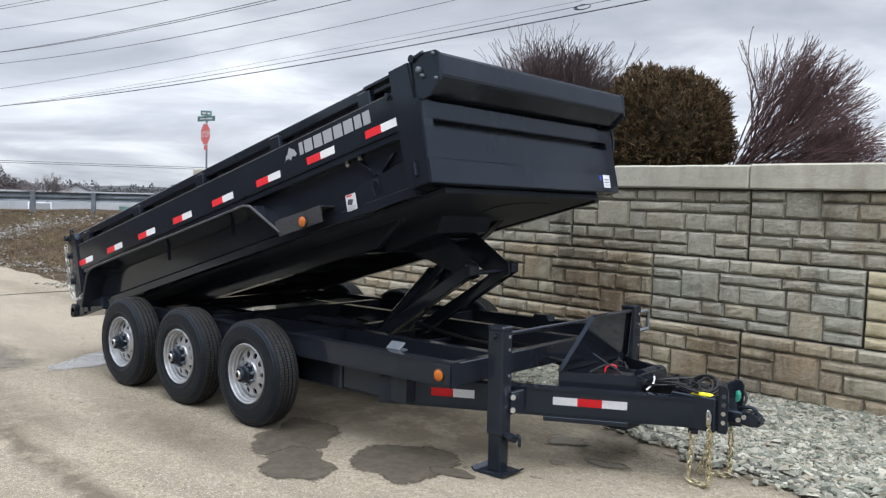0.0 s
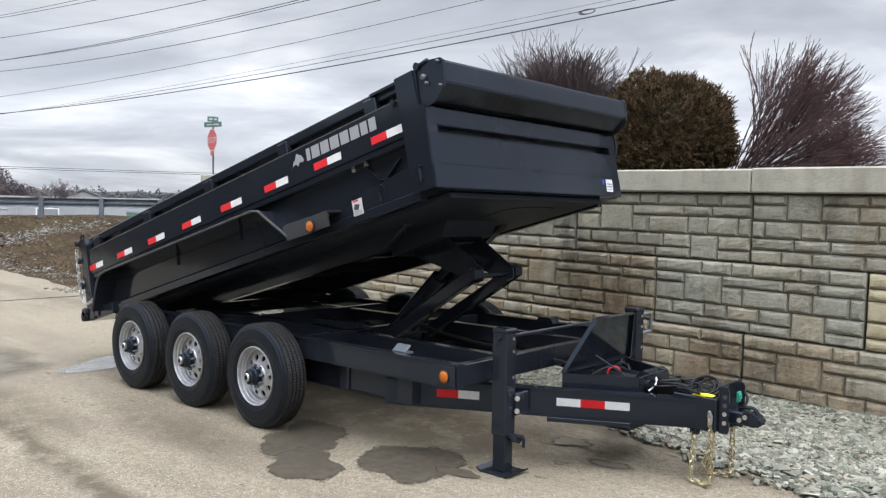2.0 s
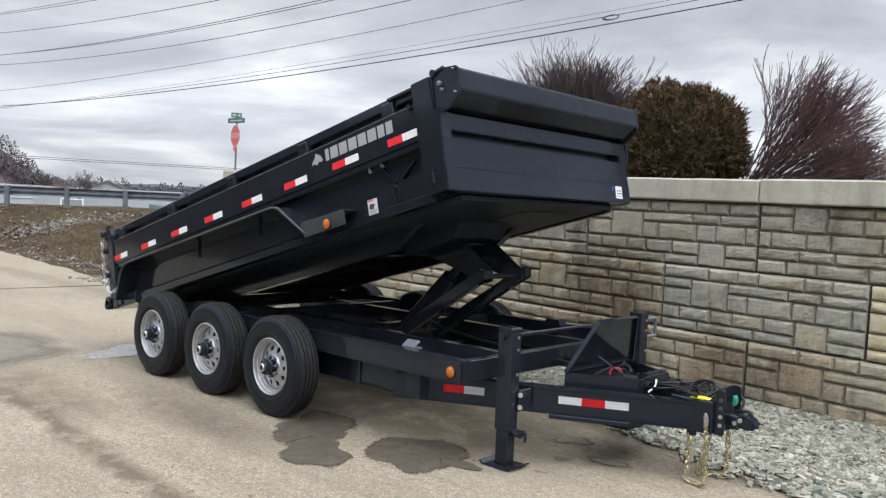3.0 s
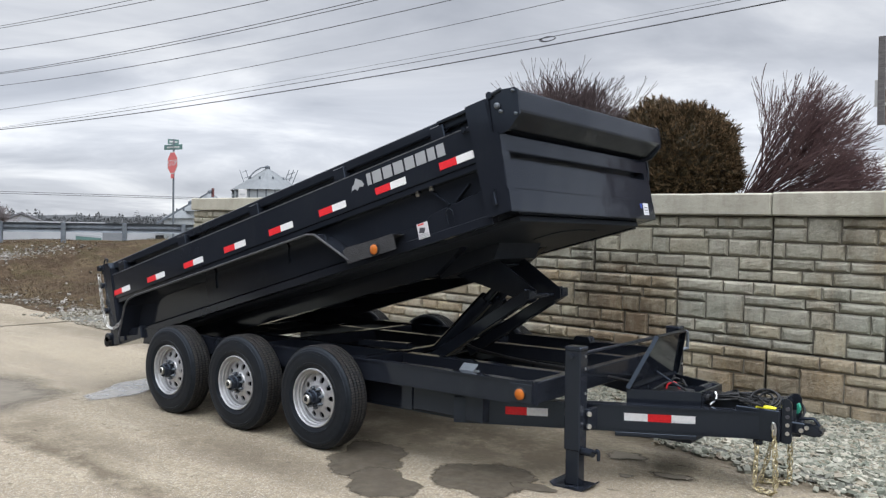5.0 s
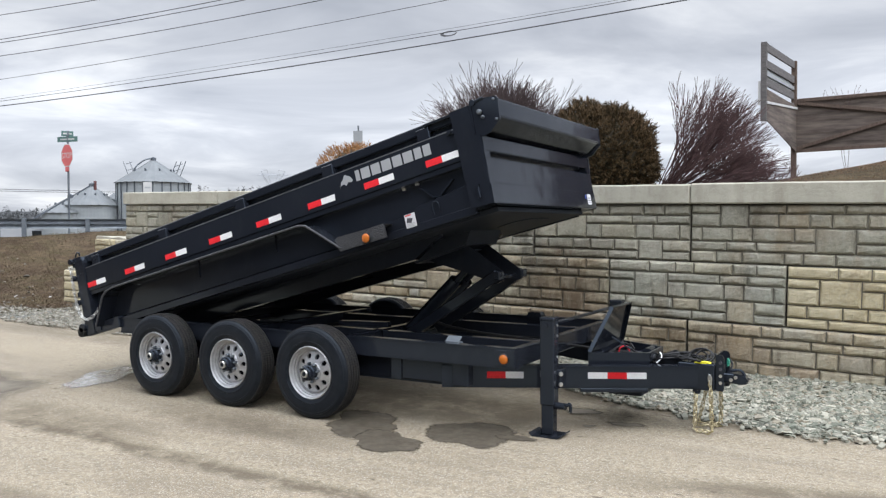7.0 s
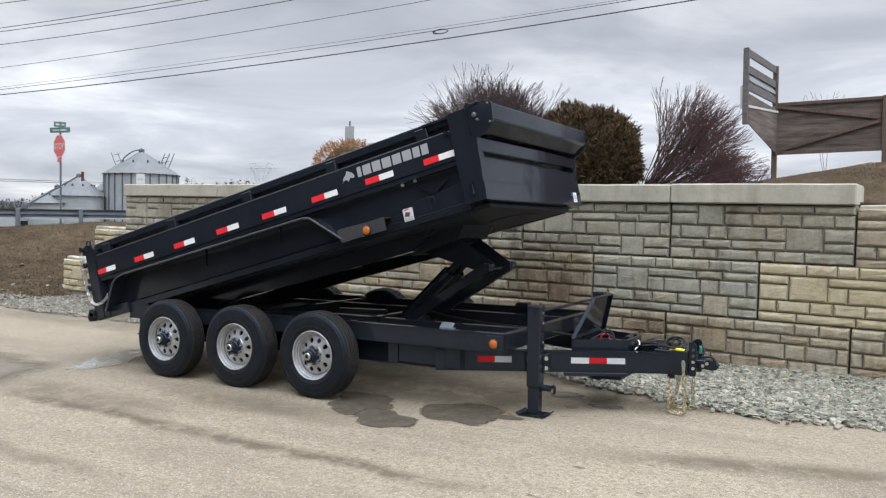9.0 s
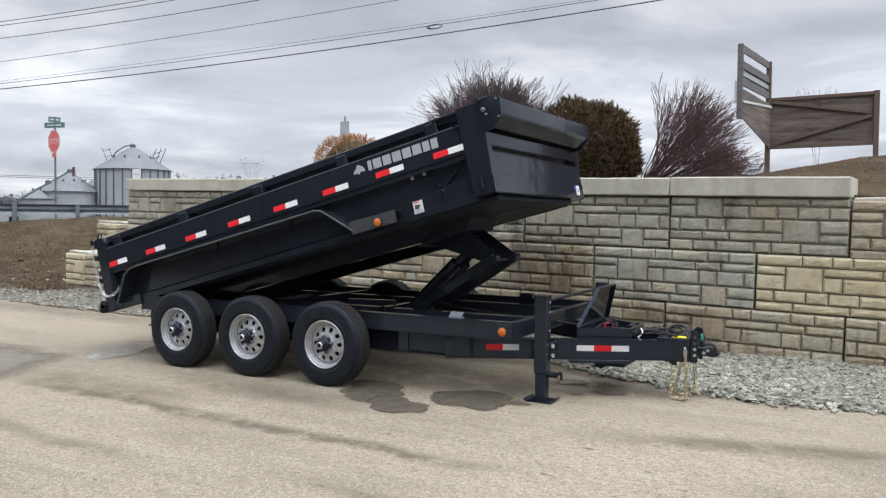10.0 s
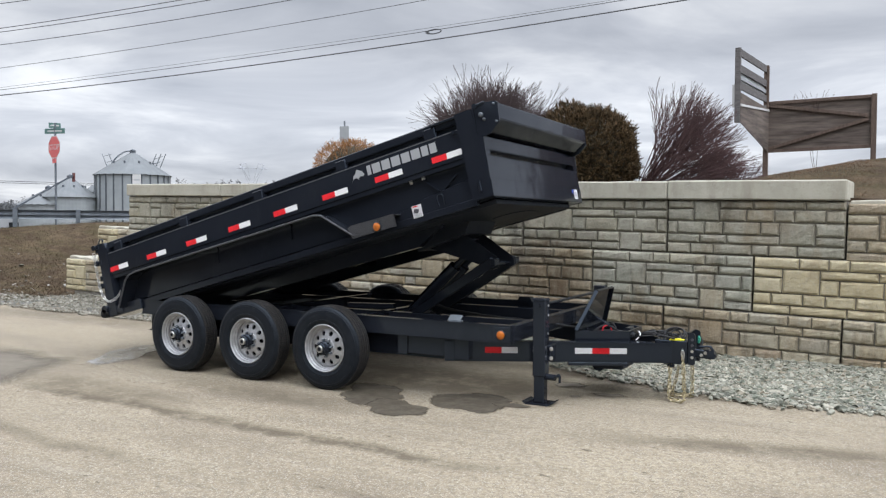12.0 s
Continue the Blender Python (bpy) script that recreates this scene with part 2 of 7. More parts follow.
def road_surface():
    m = material("worn_concrete_road", (0.24, 0.21, 0.165), 0.85)
    k = Nodes(m)
    big = k.noise(0.35, 5, 0.6)
    tracks = k.noise(0.8, 6, 0.66, (0.32, 1.5, 1.0), 0.4)
    lines = k.noise(2.6, 6, 0.7, (0.22, 1.7, 1.0), 0.3)
    grain = k.noise(24, 6, 0.8)
    fine = k.noise(85, 3, 0.75)
    col = k.ramp(big, (0.3, (0.205, 0.178, 0.132)), (0.5, (0.248, 0.213, 0.155)), (0.7, (0.288, 0.248, 0.180)))
    col = k.mix(k.ramp(tracks, (0.49, GREY(0)), (0.64, GREY(0.75))), col, (0.155, 0.128, 0.092))
    col = k.mix(k.ramp(lines, (0.56, GREY(0)), (0.72, GREY(0.65))), col, (0.145, 0.122, 0.092))
    col = k.mix(k.ramp(lines, (0.28, GREY(0.5)), (0.44, GREY(0))), col, (0.345, 0.318, 0.255))
    col = k.mix(k.ramp(grain, (0.36, GREY(0.9)), (0.56, GREY(0))), col, (0.130, 0.113, 0.088))
    col = k.mix(k.ramp(fine, (0.53, GREY(0)), (0.66, GREY(0.8))), col, (0.45, 0.425, 0.375))
    col = k.mix(k.ramp(k.noise(4.5, 7, 0.75), (0.52, GREY(0)), (0.70, GREY(0.5))), col, (0.165, 0.142, 0.110))
    col = k.mix(k.ramp(k.noise(9, 4, 0.6, (0.6, 1.2, 1.0)), (0.655, GREY(0)), (0.69, GREY(0.8))), col, (0.085, 0.070, 0.050))
    # muddy wheel tracks along the road, and a painted shade under the trailer
    sep = k.n.new("ShaderNodeSeparateXYZ")
    k.l.new(k.where(), sep.inputs[0])
    sway = k.maths("MULTIPLY", k.maths("SUBTRACT", k.noise(0.9, 5, 0.65), 0.5), 0.45)
    # the 0.85 wide band at y 1.10 darkens the road as trailer shade and damp
    for slope, off, wide, x0, x1, depth in ((-0.04, -1.29, 0.14, -1.9, 3.6, 0.85), (-0.05, -1.05, 0.36, -2.4, 0.6, 0.6), (0.20, -1.0, 0.24, 3.3, 6.2, 0.75), (-0.06, -2.3, 0.13, -5.0, 1.5, 0.5), (0.02, 0.62, 0.25, -3.0, 1.5, 0.6), (-0.03, 1.10, 0.85, -1.2, 3.3, 0.85), (-0.08, -0.35, 0.30, -1.0, 1.9, 0.6), (-0.05, -2.05, 0.12, 2.2, 4.2, 0.6), (-0.02, 2.4, 0.5, -14.0, -3.0, 0.45), (-0.31, 2.84, 0.26, 2.0, 4.9, 0.9)):
        line = k.maths("ADD", k.maths("SUBTRACT", sep.outputs["Y"], k.maths("MULTIPLY", sep.outputs["X"], slope)), -off)
        far = k.maths("ABSOLUTE", k.maths("ADD", line, sway))
        band = k.add("MapRange", From_Min=wide, From_Max=wide * 0.25, To_Min=0.0, To_Max=depth)
        k.l.new(far, band.inputs["Value"])
        ends = k.add("MapRange", From_Min=0.0, From_Max=0.9, To_Min=0.0, To_Max=1.0)
        k.l.new(k.maths("MINIMUM", k.maths("SUBTRACT", sep.outputs["X"], x0), k.maths("SUBTRACT", x1, sep.outputs["X"])), ends.inputs["Value"])
        broken = k.ramp(k.noise(3.6, 6, 0.75), (0.34, GREY(0.2)), (0.52, GREY(1)))
        col = k.mix(k.maths("MULTIPLY", k.maths("MULTIPLY", band.outputs[0], ends.outputs[0]), broken), col, (0.092, 0.076, 0.054))
    k.colour(k.mix(1.0, col, (1.03, 1.012, 0.985), "MULTIPLY"))
    k.rough(k.ramp(tracks, (0.4, GREY(0.9)), (0.7, GREY(0.65))))
    k.b.inputs["Specular IOR Level"].default_value = 0.18
    k.bump(k.mix(0.5, grain, fine), 0.7, 0.014)
    return m


def soil():
    m = material("dead_grass_soil", (0.09, 0.065, 0.04), 0.95)
    k = Nodes(m)
    col = k.ramp(k.noise(0.5, 6, 0.7), (0.3, (0.032, 0.022, 0.014)), (0.48, (0.056, 0.039, 0.025)), (0.66, (0.115, 0.088, 0.056)))
    col = k.mix(k.ramp(k.noise(0.9, 5, 0.7, (0.6, 1.6, 1), 0.5), (0.47, GREY(0)), (0.60, GREY(0.75))), col, (0.062, 0.054, 0.026))
    col = k.mix(k.ramp(k.noise(2.6, 7, 0.8), (0.50, GREY(0)), (0.64, GREY(0.75))), col, (0.130, 0.095, 0.062))
    col = k.mix(k.ramp(k.noise(8, 6, 0.75), (0.48, GREY(0)), (0.66, GREY(0.85))), col, (0.034, 0.023, 0.014))
    k.colour(col)
    k.b.inputs["Specular IOR Level"].default_value = 0.08
    k.bump(k.mix(0.5, k.noise(4, 6, 0.75), k.noise(16, 6, 0.8)), 0.8, 0.08)
    return m


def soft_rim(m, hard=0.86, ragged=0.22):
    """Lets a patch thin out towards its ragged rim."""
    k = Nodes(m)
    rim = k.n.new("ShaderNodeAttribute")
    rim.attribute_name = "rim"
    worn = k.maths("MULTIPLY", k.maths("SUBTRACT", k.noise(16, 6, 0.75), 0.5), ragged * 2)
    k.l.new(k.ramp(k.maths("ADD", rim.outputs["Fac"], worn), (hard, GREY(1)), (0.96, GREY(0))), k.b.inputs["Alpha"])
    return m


def wet_patch():
    m = material("wet_road_patch", (0.10, 0.085, 0.062), 0.35)
    k = Nodes(m)
    k.colour(k.ramp(k.noise(14, 5, 0.7), (0.3, (0.052, 0.044, 0.033)), (0.7, (0.098, 0.083, 0.062))))
    k.b.inputs["Specular IOR Level"].default_value = 0.22
    k.rough(k.ramp(k.noise(6, 3), (0.35, GREY(0.55)), (0.7, GREY(0.8))))
    k.bump(k.noise(60, 3), 0.2, 0.006)
    return m


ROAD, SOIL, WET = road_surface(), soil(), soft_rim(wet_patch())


def shallow_water():
    """A film of water over the paving."""
    m = material("shallow_water_film", (0.20, 0.185, 0.165), 0.1)
    k = Nodes(m)
    k.colour(k.ramp(k.noise(5, 5, 0.7), (0.35, (0.17, 0.158, 0.138)), (0.7, (0.25, 0.238, 0.215))))
    k.rough(k.ramp(k.noise(9, 4, 0.6), (0.35, GREY(0.10)), (0.7, GREY(0.28))))
    k.bump(k.noise(30, 3), 0.05, 0.004)
    return m


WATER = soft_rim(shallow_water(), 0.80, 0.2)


def by_island(name, tones, rough=0.9, scale=30.0, bump=0.3):
    """Loose pieces in one mesh, each of its own tone."""
    m = material(name, tones[0], rough)
    k = Nodes(m)
    own = k.n.new("ShaderNodeNewGeometry").outputs["Random Per Island"]
    col = k.ramp(own, *[(i / (len(tones) - 1), t) for i, t in enumerate(tones)])
    k.colour(k.mix(k.ramp(k.noise(scale, 4), (0.4, GREY(0)), (0.75, GREY(0.3))), col, tuple(c * 0.5 for c in tones[0])))
    k.b.inputs["Specular IOR Level"].default_value = 0.2
    k.bump(k.noise(scale * 2, 3), bump, 0.005)
    return m


WET_GREY = two_tone("drying_grey_patch", (0.122, 0.107, 0.085), (0.168, 0.148, 0.116), 7, 0.75, 0, 0.3)
WET_GREY.node_tree.nodes["Principled BSDF"].inputs["Specular IOR Level"].default_value = 0.2
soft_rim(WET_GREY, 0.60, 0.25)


def tyre_rubber():
    """Black rubber with small blocks across the tread and faint dust."""
    m = material("tyre_rubber", (0.016, 0.016, 0.017), 0.55)
    k = Nodes(m)
    sep = k.n.new("ShaderNodeSeparateXYZ")
    k.l.new(k.n.new("ShaderNodeTexCoord").outputs["Object"], sep.inputs[0])
    ang = k.maths("ARCTAN2", sep.outputs["Z"], sep.outputs["X"])
    rad = k.maths("SQRT", k.maths("ADD", k.maths("POWER", sep.outputs["X"], 2.0), k.maths("POWER", sep.outputs["Z"], 2.0)))
    zig = k.maths("MULTIPLY", k.maths("SINE", k.maths("MULTIPLY", sep.outputs["Y"], 130.0)), 0.5)
    wave = k.maths("SINE", k.maths("ADD", k.maths("MULTIPLY", ang, 120.0), zig))
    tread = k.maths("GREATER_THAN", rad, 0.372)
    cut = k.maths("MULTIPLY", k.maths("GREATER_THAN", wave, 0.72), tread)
    dust = k.noise(18, 5, 0.7)
    col = k.ramp(dust, (0.35, (0.0042, 0.0054, 0.0080)), (0.75, (0.0140, 0.0160, 0.0200)))
    k.b.inputs["Specular IOR Level"].default_value = 0.26
    k.b.inputs["Specular Tint"].default_value = (0.75, 0.88, 1.0, 1)
    k.rough(k.ramp(dust, (0.35, GREY(0.42)), (0.75, GREY(0.62))))
    grit = k.maths("MULTIPLY", k.ramp(k.noise(55, 5, 0.8), (0.42, GREY(0.1)), (0.66, GREY(1))), k.maths("GREATER_THAN", rad, 0.381))
    col = k.mix(grit, col, (0.062, 0.054, 0.046))
    # the bumped cuts are also coloured near black, as shade in the grooves
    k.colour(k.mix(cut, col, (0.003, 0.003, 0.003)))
    k.bump(k.maths("SUBTRACT", k.maths("MULTIPLY", dust, 0.1), cut), 0.9, 0.006)
    return m


RUBBER = tyre_rubber()
SILVER = two_tone("silver_painted_steel", (0.37, 0.375, 0.387), (0.51, 0.515, 0.527), 25, 0.38, 0.58, 0.12)
ZINC = two_tone("zinc_plated_steel", (0.45, 0.45, 0.44), (0.62, 0.62, 0.60), 30, 0.32, 0.9, 0.05)
GOLD_CHAIN = two_tone("yellow_zinc_chain", (0.40, 0.345, 0.205), (0.60, 0.53, 0.36), 40, 0.35, 0.85, 0.05)
RED_TAPE = two_tone("red_reflective_tape", (0.68, 0.012, 0.020), (0.78, 0.022, 0.034), 60, 0.38, 0, 0.08)
WHITE_TAPE = two_tone("white_reflective_tape", (0.74, 0.74, 0.75), (0.86, 0.86, 0.86), 60, 0.38, 0, 0.08)
AMBER = material("amber_lens", (0.43, 0.115, 0.012), 0.22)
PRINT_GREY = material("silver_print", (0.33, 0.34, 0.355), 0.45)
DECAL_WHITE = material("white_sticker", (0.62, 0.62, 0.64), 0.4)
DECAL_RED = material("red_sticker_band", (0.62, 0.04, 0.04), 0.4)
DECAL_INK = material("dark_print", (0.05, 0.05, 0.06), 0.5)
DECAL_BLUE = material("blue_sticker", (0.02, 0.05, 0.30), 0.4)
CABLE = material("black_cable_sheath", (0.008, 0.0085, 0.0095), 0.5)
CABLE.node_tree.nodes["Principled BSDF"].inputs["Specular IOR Level"].default_value = 0.3
RED_CABLE = material("red_cable_sheath", (0.55, 0.02, 0.03), 0.4)
YELLOW_TAG = material("yellow_plastic_tag", (0.78, 0.72, 0.03), 0.45)
GREEN_PLUG = material("green_plastic_plug", (0.02, 0.22, 0.15), 0.4)
GALV = two_tone("galvanised_steel", (0.10, 0.117, 0.135), (0.16, 0.18, 0.20), 3, 0.5, 0.4, 0.1)
SILO_STEEL = two_tone("corrugated_silo_steel", (0.25, 0.275, 0.285), (0.31, 0.335, 0.34), 0.5, 0.6, 0.1, 0.1)
SILO_ROOF = two_tone("dull_silo_roof_sheet", (0.115, 0.127, 0.133), (0.155, 0.168, 0.173), 0.6, 0.6, 0.2, 0.1)
SILO_RIB = material("dark_silo_stiffener", (0.085, 0.098, 0.115), 0.6, 0.3)
RUST = two_tone("rusty_conveyor_steel", (0.085, 0.030, 0.030), (0.15, 0.055, 0.05), 2, 0.7, 0.0, 0.1)
# sign red lightened, with the distance haze mixed into its colour
SIGN_RED = two_tone("red_sign_sheeting", (0.58, 0.11, 0.11), (0.66, 0.15, 0.14), 3, 0.5, 0, 0.02)
SIGN_WHITE = material("white_sign_sheeting", (0.55, 0.55, 0.54), 0.5)
SIGN_GREEN = material("green_sign_sheeting", (0.085, 0.165, 0.15), 0.5)
SIGN_BACK = two_tone("dull_aluminium_sheet", (0.34, 0.36, 0.37), (0.42, 0.44, 0.45), 2, 0.5, 0.5, 0.05)
OLD_WOOD = two_tone("weathered_grey_timber", (0.075, 0.070, 0.070), (0.165, 0.155, 0.150), 6, 0.9, 0, 0.5, (1, 1, 8), 0.01)
PLYWOOD = two_tone("weathered_brown_plywood", (0.055, 0.042, 0.036), (0.19, 0.155, 0.13), 2.2, 0.9, 0, 0.4, (0.5, 0.5, 5.0), 0.01)
POST_WOOD = two_tone("brown_post_timber", (0.075, 0.052, 0.040), (0.14, 0.10, 0.078), 5, 0.9, 0, 0.4, (6, 6, 1), 0.01)
FAR_WHITE = two_tone("white_metal_siding", (0.31, 0.325, 0.34), (0.38, 0.395, 0.41), 0.3, 0.6, 0, 0.05)
FAR_ROOF = material("dark_shingle_roof", (0.13, 0.13, 0.14), 0.8)
GLASS_DARK = material("dark_window_glass", (0.02, 0.025, 0.03), 0.08)
WIRE = material("overhead_wire", (0.07, 0.073, 0.078), 0.6)
BARK = two_tone("red_brown_bark", (0.046, 0.023, 0.024), (0.108, 0.058, 0.055), 20, 0.85, 0, 0.3)
BARK_GREY = two_tone("grey_brown_bark", (0.036, 0.022, 0.022), (0.080, 0.054, 0.052), 20, 0.85, 0, 0.3)
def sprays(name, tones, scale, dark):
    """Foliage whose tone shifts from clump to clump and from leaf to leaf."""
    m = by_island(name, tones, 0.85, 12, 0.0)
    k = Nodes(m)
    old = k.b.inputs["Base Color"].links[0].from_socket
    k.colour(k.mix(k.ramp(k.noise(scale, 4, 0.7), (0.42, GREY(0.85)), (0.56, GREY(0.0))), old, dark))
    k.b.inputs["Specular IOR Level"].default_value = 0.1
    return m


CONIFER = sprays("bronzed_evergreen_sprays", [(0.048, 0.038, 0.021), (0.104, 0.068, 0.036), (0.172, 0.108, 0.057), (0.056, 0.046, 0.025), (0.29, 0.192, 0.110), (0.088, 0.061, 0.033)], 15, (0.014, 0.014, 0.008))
# near-black brown that paints the shade deep inside the shrubs
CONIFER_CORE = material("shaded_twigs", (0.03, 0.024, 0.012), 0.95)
RUSSET = by_island("russet_dead_leaves", [(0.26, 0.12, 0.045), (0.36, 0.19, 0.08), (0.20, 0.095, 0.04), (0.42, 0.26, 0.13)], 0.9, 12)
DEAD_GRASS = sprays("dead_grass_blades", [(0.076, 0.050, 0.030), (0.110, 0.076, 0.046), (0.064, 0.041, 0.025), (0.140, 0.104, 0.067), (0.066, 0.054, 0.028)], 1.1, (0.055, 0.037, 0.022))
DIRTY_GRAVEL = by_island("dusty_crushed_stone", [(0.150, 0.142, 0.115), (0.260, 0.252, 0.210), (0.100, 0.088, 0.066), (0.320, 0.310, 0.265), (0.180, 0.150, 0.110)], 0.8, 40)
k_grass = Nodes(DEAD_GRASS)
k_old = k_grass.b.inputs["Base Color"].links[0].from_socket
k_new = k_grass.mix(k_grass.ramp(k_grass.noise(0.42, 6, 0.72, (0.6, 1.5, 1.0)), (0.50, GREY(0)), (0.60, GREY(0.8))), k_old, (0.155, 0.118, 0.072))
k_grass.colour(k_grass.mix(k_grass.ramp(k_grass.noise(0.6, 6, 0.72, (0.7, 1.4, 1.0)), (0.40, GREY(0.8)), (0.48, GREY(0))), k_new, (0.040, 0.028, 0.018)))
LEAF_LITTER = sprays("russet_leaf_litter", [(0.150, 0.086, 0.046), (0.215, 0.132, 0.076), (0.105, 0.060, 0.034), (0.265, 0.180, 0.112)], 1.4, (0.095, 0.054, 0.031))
GRAVEL = by_island("crushed_limestone", [(0.184, 0.188, 0.152), (0.300, 0.296, 0.242), (0.124, 0.131, 0.106), (0.385, 0.372, 0.308), (0.235, 0.203, 0.152), (0.166, 0.180, 0.144), (0.078, 0.079, 0.064)], 0.75, 40)
GRAVEL_BED = two_tone("gravel_fines", (0.075, 0.073, 0.064), (0.16, 0.157, 0.140), 45, 0.95, 0, 0.9, None, 0.02)
# far woods and pines: greyed tones that carry the haze in their colour
FAR_TREES = by_island("far_bare_woods", [(0.082, 0.070, 0.072), (0.098, 0.082, 0.083), (0.072, 0.062, 0.064)], 0.95, 0.5, 0.0)
FAR_PINES = by_island("far_pines", [(0.066, 0.070, 0.074), (0.090, 0.094, 0.096)], 0.95, 0.5, 0.0)


def tread_plate():
    m = material("black_tread_plate", (0.03, 0.03, 0.032), 0.35)
    k = Nodes(m)
    v = k.add("TexVoronoi", Scale=130.0)
    k.l.new(k.where(), v.inputs["Vector"])
    k.colour(k.ramp(v.outputs["Distance"], (0.25, (0.030, 0.032, 0.037)), (0.6, (0.012, 0.013, 0.016))))
    inv = k.maths("SUBTRACT", 1.0, v.outputs["Distance"])
    k.bump(inv, 0.8, 0.01)
    return m


TREAD_PLATE = tread_plate()

# ---------------------------------------------------------------- mesh tools
def part(name, bm, mat, parent=None, label="", smooth=False, at=None):
    """One mesh object from a bmesh, under a thing or a part."""
    me = bpy.data.meshes.new(name)
    bm.normal_update()
    if smooth:
        for e in bm.edges:
            e.smooth = len(e.link_faces) < 2 or e.calc_face_angle(0.0) < radians(32)
    bm.to_mesh(me)
    bm.free()
    me.materials.append(mat)
    if smooth:
        me.polygons.foreach_set("use_smooth", [True] * len(me.polygons))
    ob = new(name, me)
    if at is not None:
        ob.matrix_basis = at
    ob.parent = parent
    if label:
        tagged(ob, label)
    return ob


def again(ob, m, parent):
    """The same mesh once more, as an object of its own."""
    o = new(ob.name.split(".")[0], ob.data)
    o.matrix_basis = m
    o.parent = parent
    return o


def empty(name, at, label, category, group="", kind=""):
    ob = new(name)
    ob.empty_display_size = 0.1
    ob.matrix_basis = at
    return tagged(ob, label, category, group, kind)


def box(bm, x0, x1, y0, y1, z0, z1, bevel=0.0, m=None):
    vs = [bm.verts.new(Vector((x, y, z))) for z in (z0, z1) for y in (y0, y1) for x in (x0, x1)]
    fs = [bm.faces.new([vs[i] for i in f]) for f in ((0, 2, 3, 1), (4, 5, 7, 6), (0, 1, 5, 4), (2, 6, 7, 3), (0, 4, 6, 2), (1, 3, 7, 5))]
    if bevel:
        edges = list({e for f in fs for e in f.edges})
        out = bmesh.ops.bevel(bm, geom=edges, offset=bevel, segments=1, profile=0.5, affect="EDGES")
        vs = list({v for f in out["faces"] for v in f.verts} | {v for v in vs if v.is_valid})
    if m is not None:
        for v in vs:
            v.co = m @ v.co
    return bm


def prism(bm, outline, y0, y1, m=None):
    """A polygon of (x, z) points drawn out from y0 to y1."""
    a = [bm.verts.new(Vector((x, y0, z))) for x, z in outline]
    b = [bm.verts.new(Vector((x, y1, z))) for x, z in outline]
    fs = [bm.faces.new(a), bm.faces.new(b[::-1])]
    for i in range(len(a)):
        j = (i + 1) % len(a)
        fs.append(bm.faces.new((a[j], a[i], b[i], b[j])))
    bmesh.ops.recalc_face_normals(bm, faces=fs)
    if m is not None:
        for v in a + b:
            v.co = m @ v.co
    return bm


def rod(bm, p, q, r, n=10, r2=None, caps=True):
    """A round bar from p to q."""
    p, q = Vector(p), Vector(q)
    d = (q - p).normalized()
    s = d.cross(Vector((0, 0, 1)) if abs(d.z) < 0.9 else Vector((1, 0, 0))).normalized()
    u = d.cross(s)
    r2 = r if r2 is None else r2
    ra = [bm.verts.new(p + r * (math.cos(a) * s + math.sin(a) * u)) for a in (2 * math.pi * i / n for i in range(n))]
    rb = [bm.verts.new(q + r2 * (math.cos(a) * s + math.sin(a) * u)) for a in (2 * math.pi * i / n for i in range(n))]
    for i in range(n):
        j = (i + 1) % n
        bm.faces.new((ra[i], rb[i], rb[j], ra[j]))
    if caps:
        bm.faces.new(ra)
        bm.faces.new(rb[::-1])
    return bm


def beam(bm, p, q, w, h, up=(0, 0, 1), bevel=0.0):
    """A square bar from p to q, w wide and h high."""
    p, q = Vector(p), Vector(q)
    d = (q - p)
    x = d.normalized()
    y = Vector(up).cross(x).normalized()
    z = x.cross(y)
    m = Matrix.Translation(p) @ Matrix((x, y, z)).transposed().to_4x4()
    return box(bm, 0, d.length, -w / 2, w / 2, -h / 2, h / 2, bevel, m)


def hose(bm, pts, r, n=6):
    """A bent round bar through points."""
    pts = [Vector(p) for p in pts]
    rings, last = [], None
    for i, p in enumerate(pts):
        d = (pts[min(i + 1, len(pts) - 1)] - pts[max(i - 1, 0)]).normalized()
        s = d.cross(last if last is not None else (Vector((0, 0, 1)) if abs(d.z) < 0.9 else Vector((1, 0, 0))))
        s = s.normalized()
        u = d.cross(s)
        last = -u
        rr = r[i] if isinstance(r, (list, tuple)) else r
        rings.append([bm.verts.new(p + rr * (math.cos(2 * math.pi * k / n) * s + math.sin(2 * math.pi * k / n) * u)) for k in range(n)])
    for a, b in zip(rings, rings[1:]):
        for k in range(n):
            bm.faces.new((a[k], a[(k + 1) % n], b[(k + 1) % n], b[k]))
    bm.faces.new(rings[0][::-1])
    bm.faces.new(rings[-1])
    return bm


def smooth_path(pts, steps=6):
    """Points along a smooth curve through the given ones."""
    pts = [Vector(p) for p in pts]
    out = []
    for i in range(len(pts) - 1):
        a, b, c, d = pts[max(i - 1, 0)], pts[i], pts[i + 1], pts[min(i + 2, len(pts) - 1)]
        for k in range(steps):
            t = k / steps
            out.append(0.5 * ((2 * b) + (c - a) * t + (2 * a - 5 * b + 4 * c - d) * t * t + (3 * b - a - 3 * c + d) * t ** 3))
    return out + [pts[-1]]


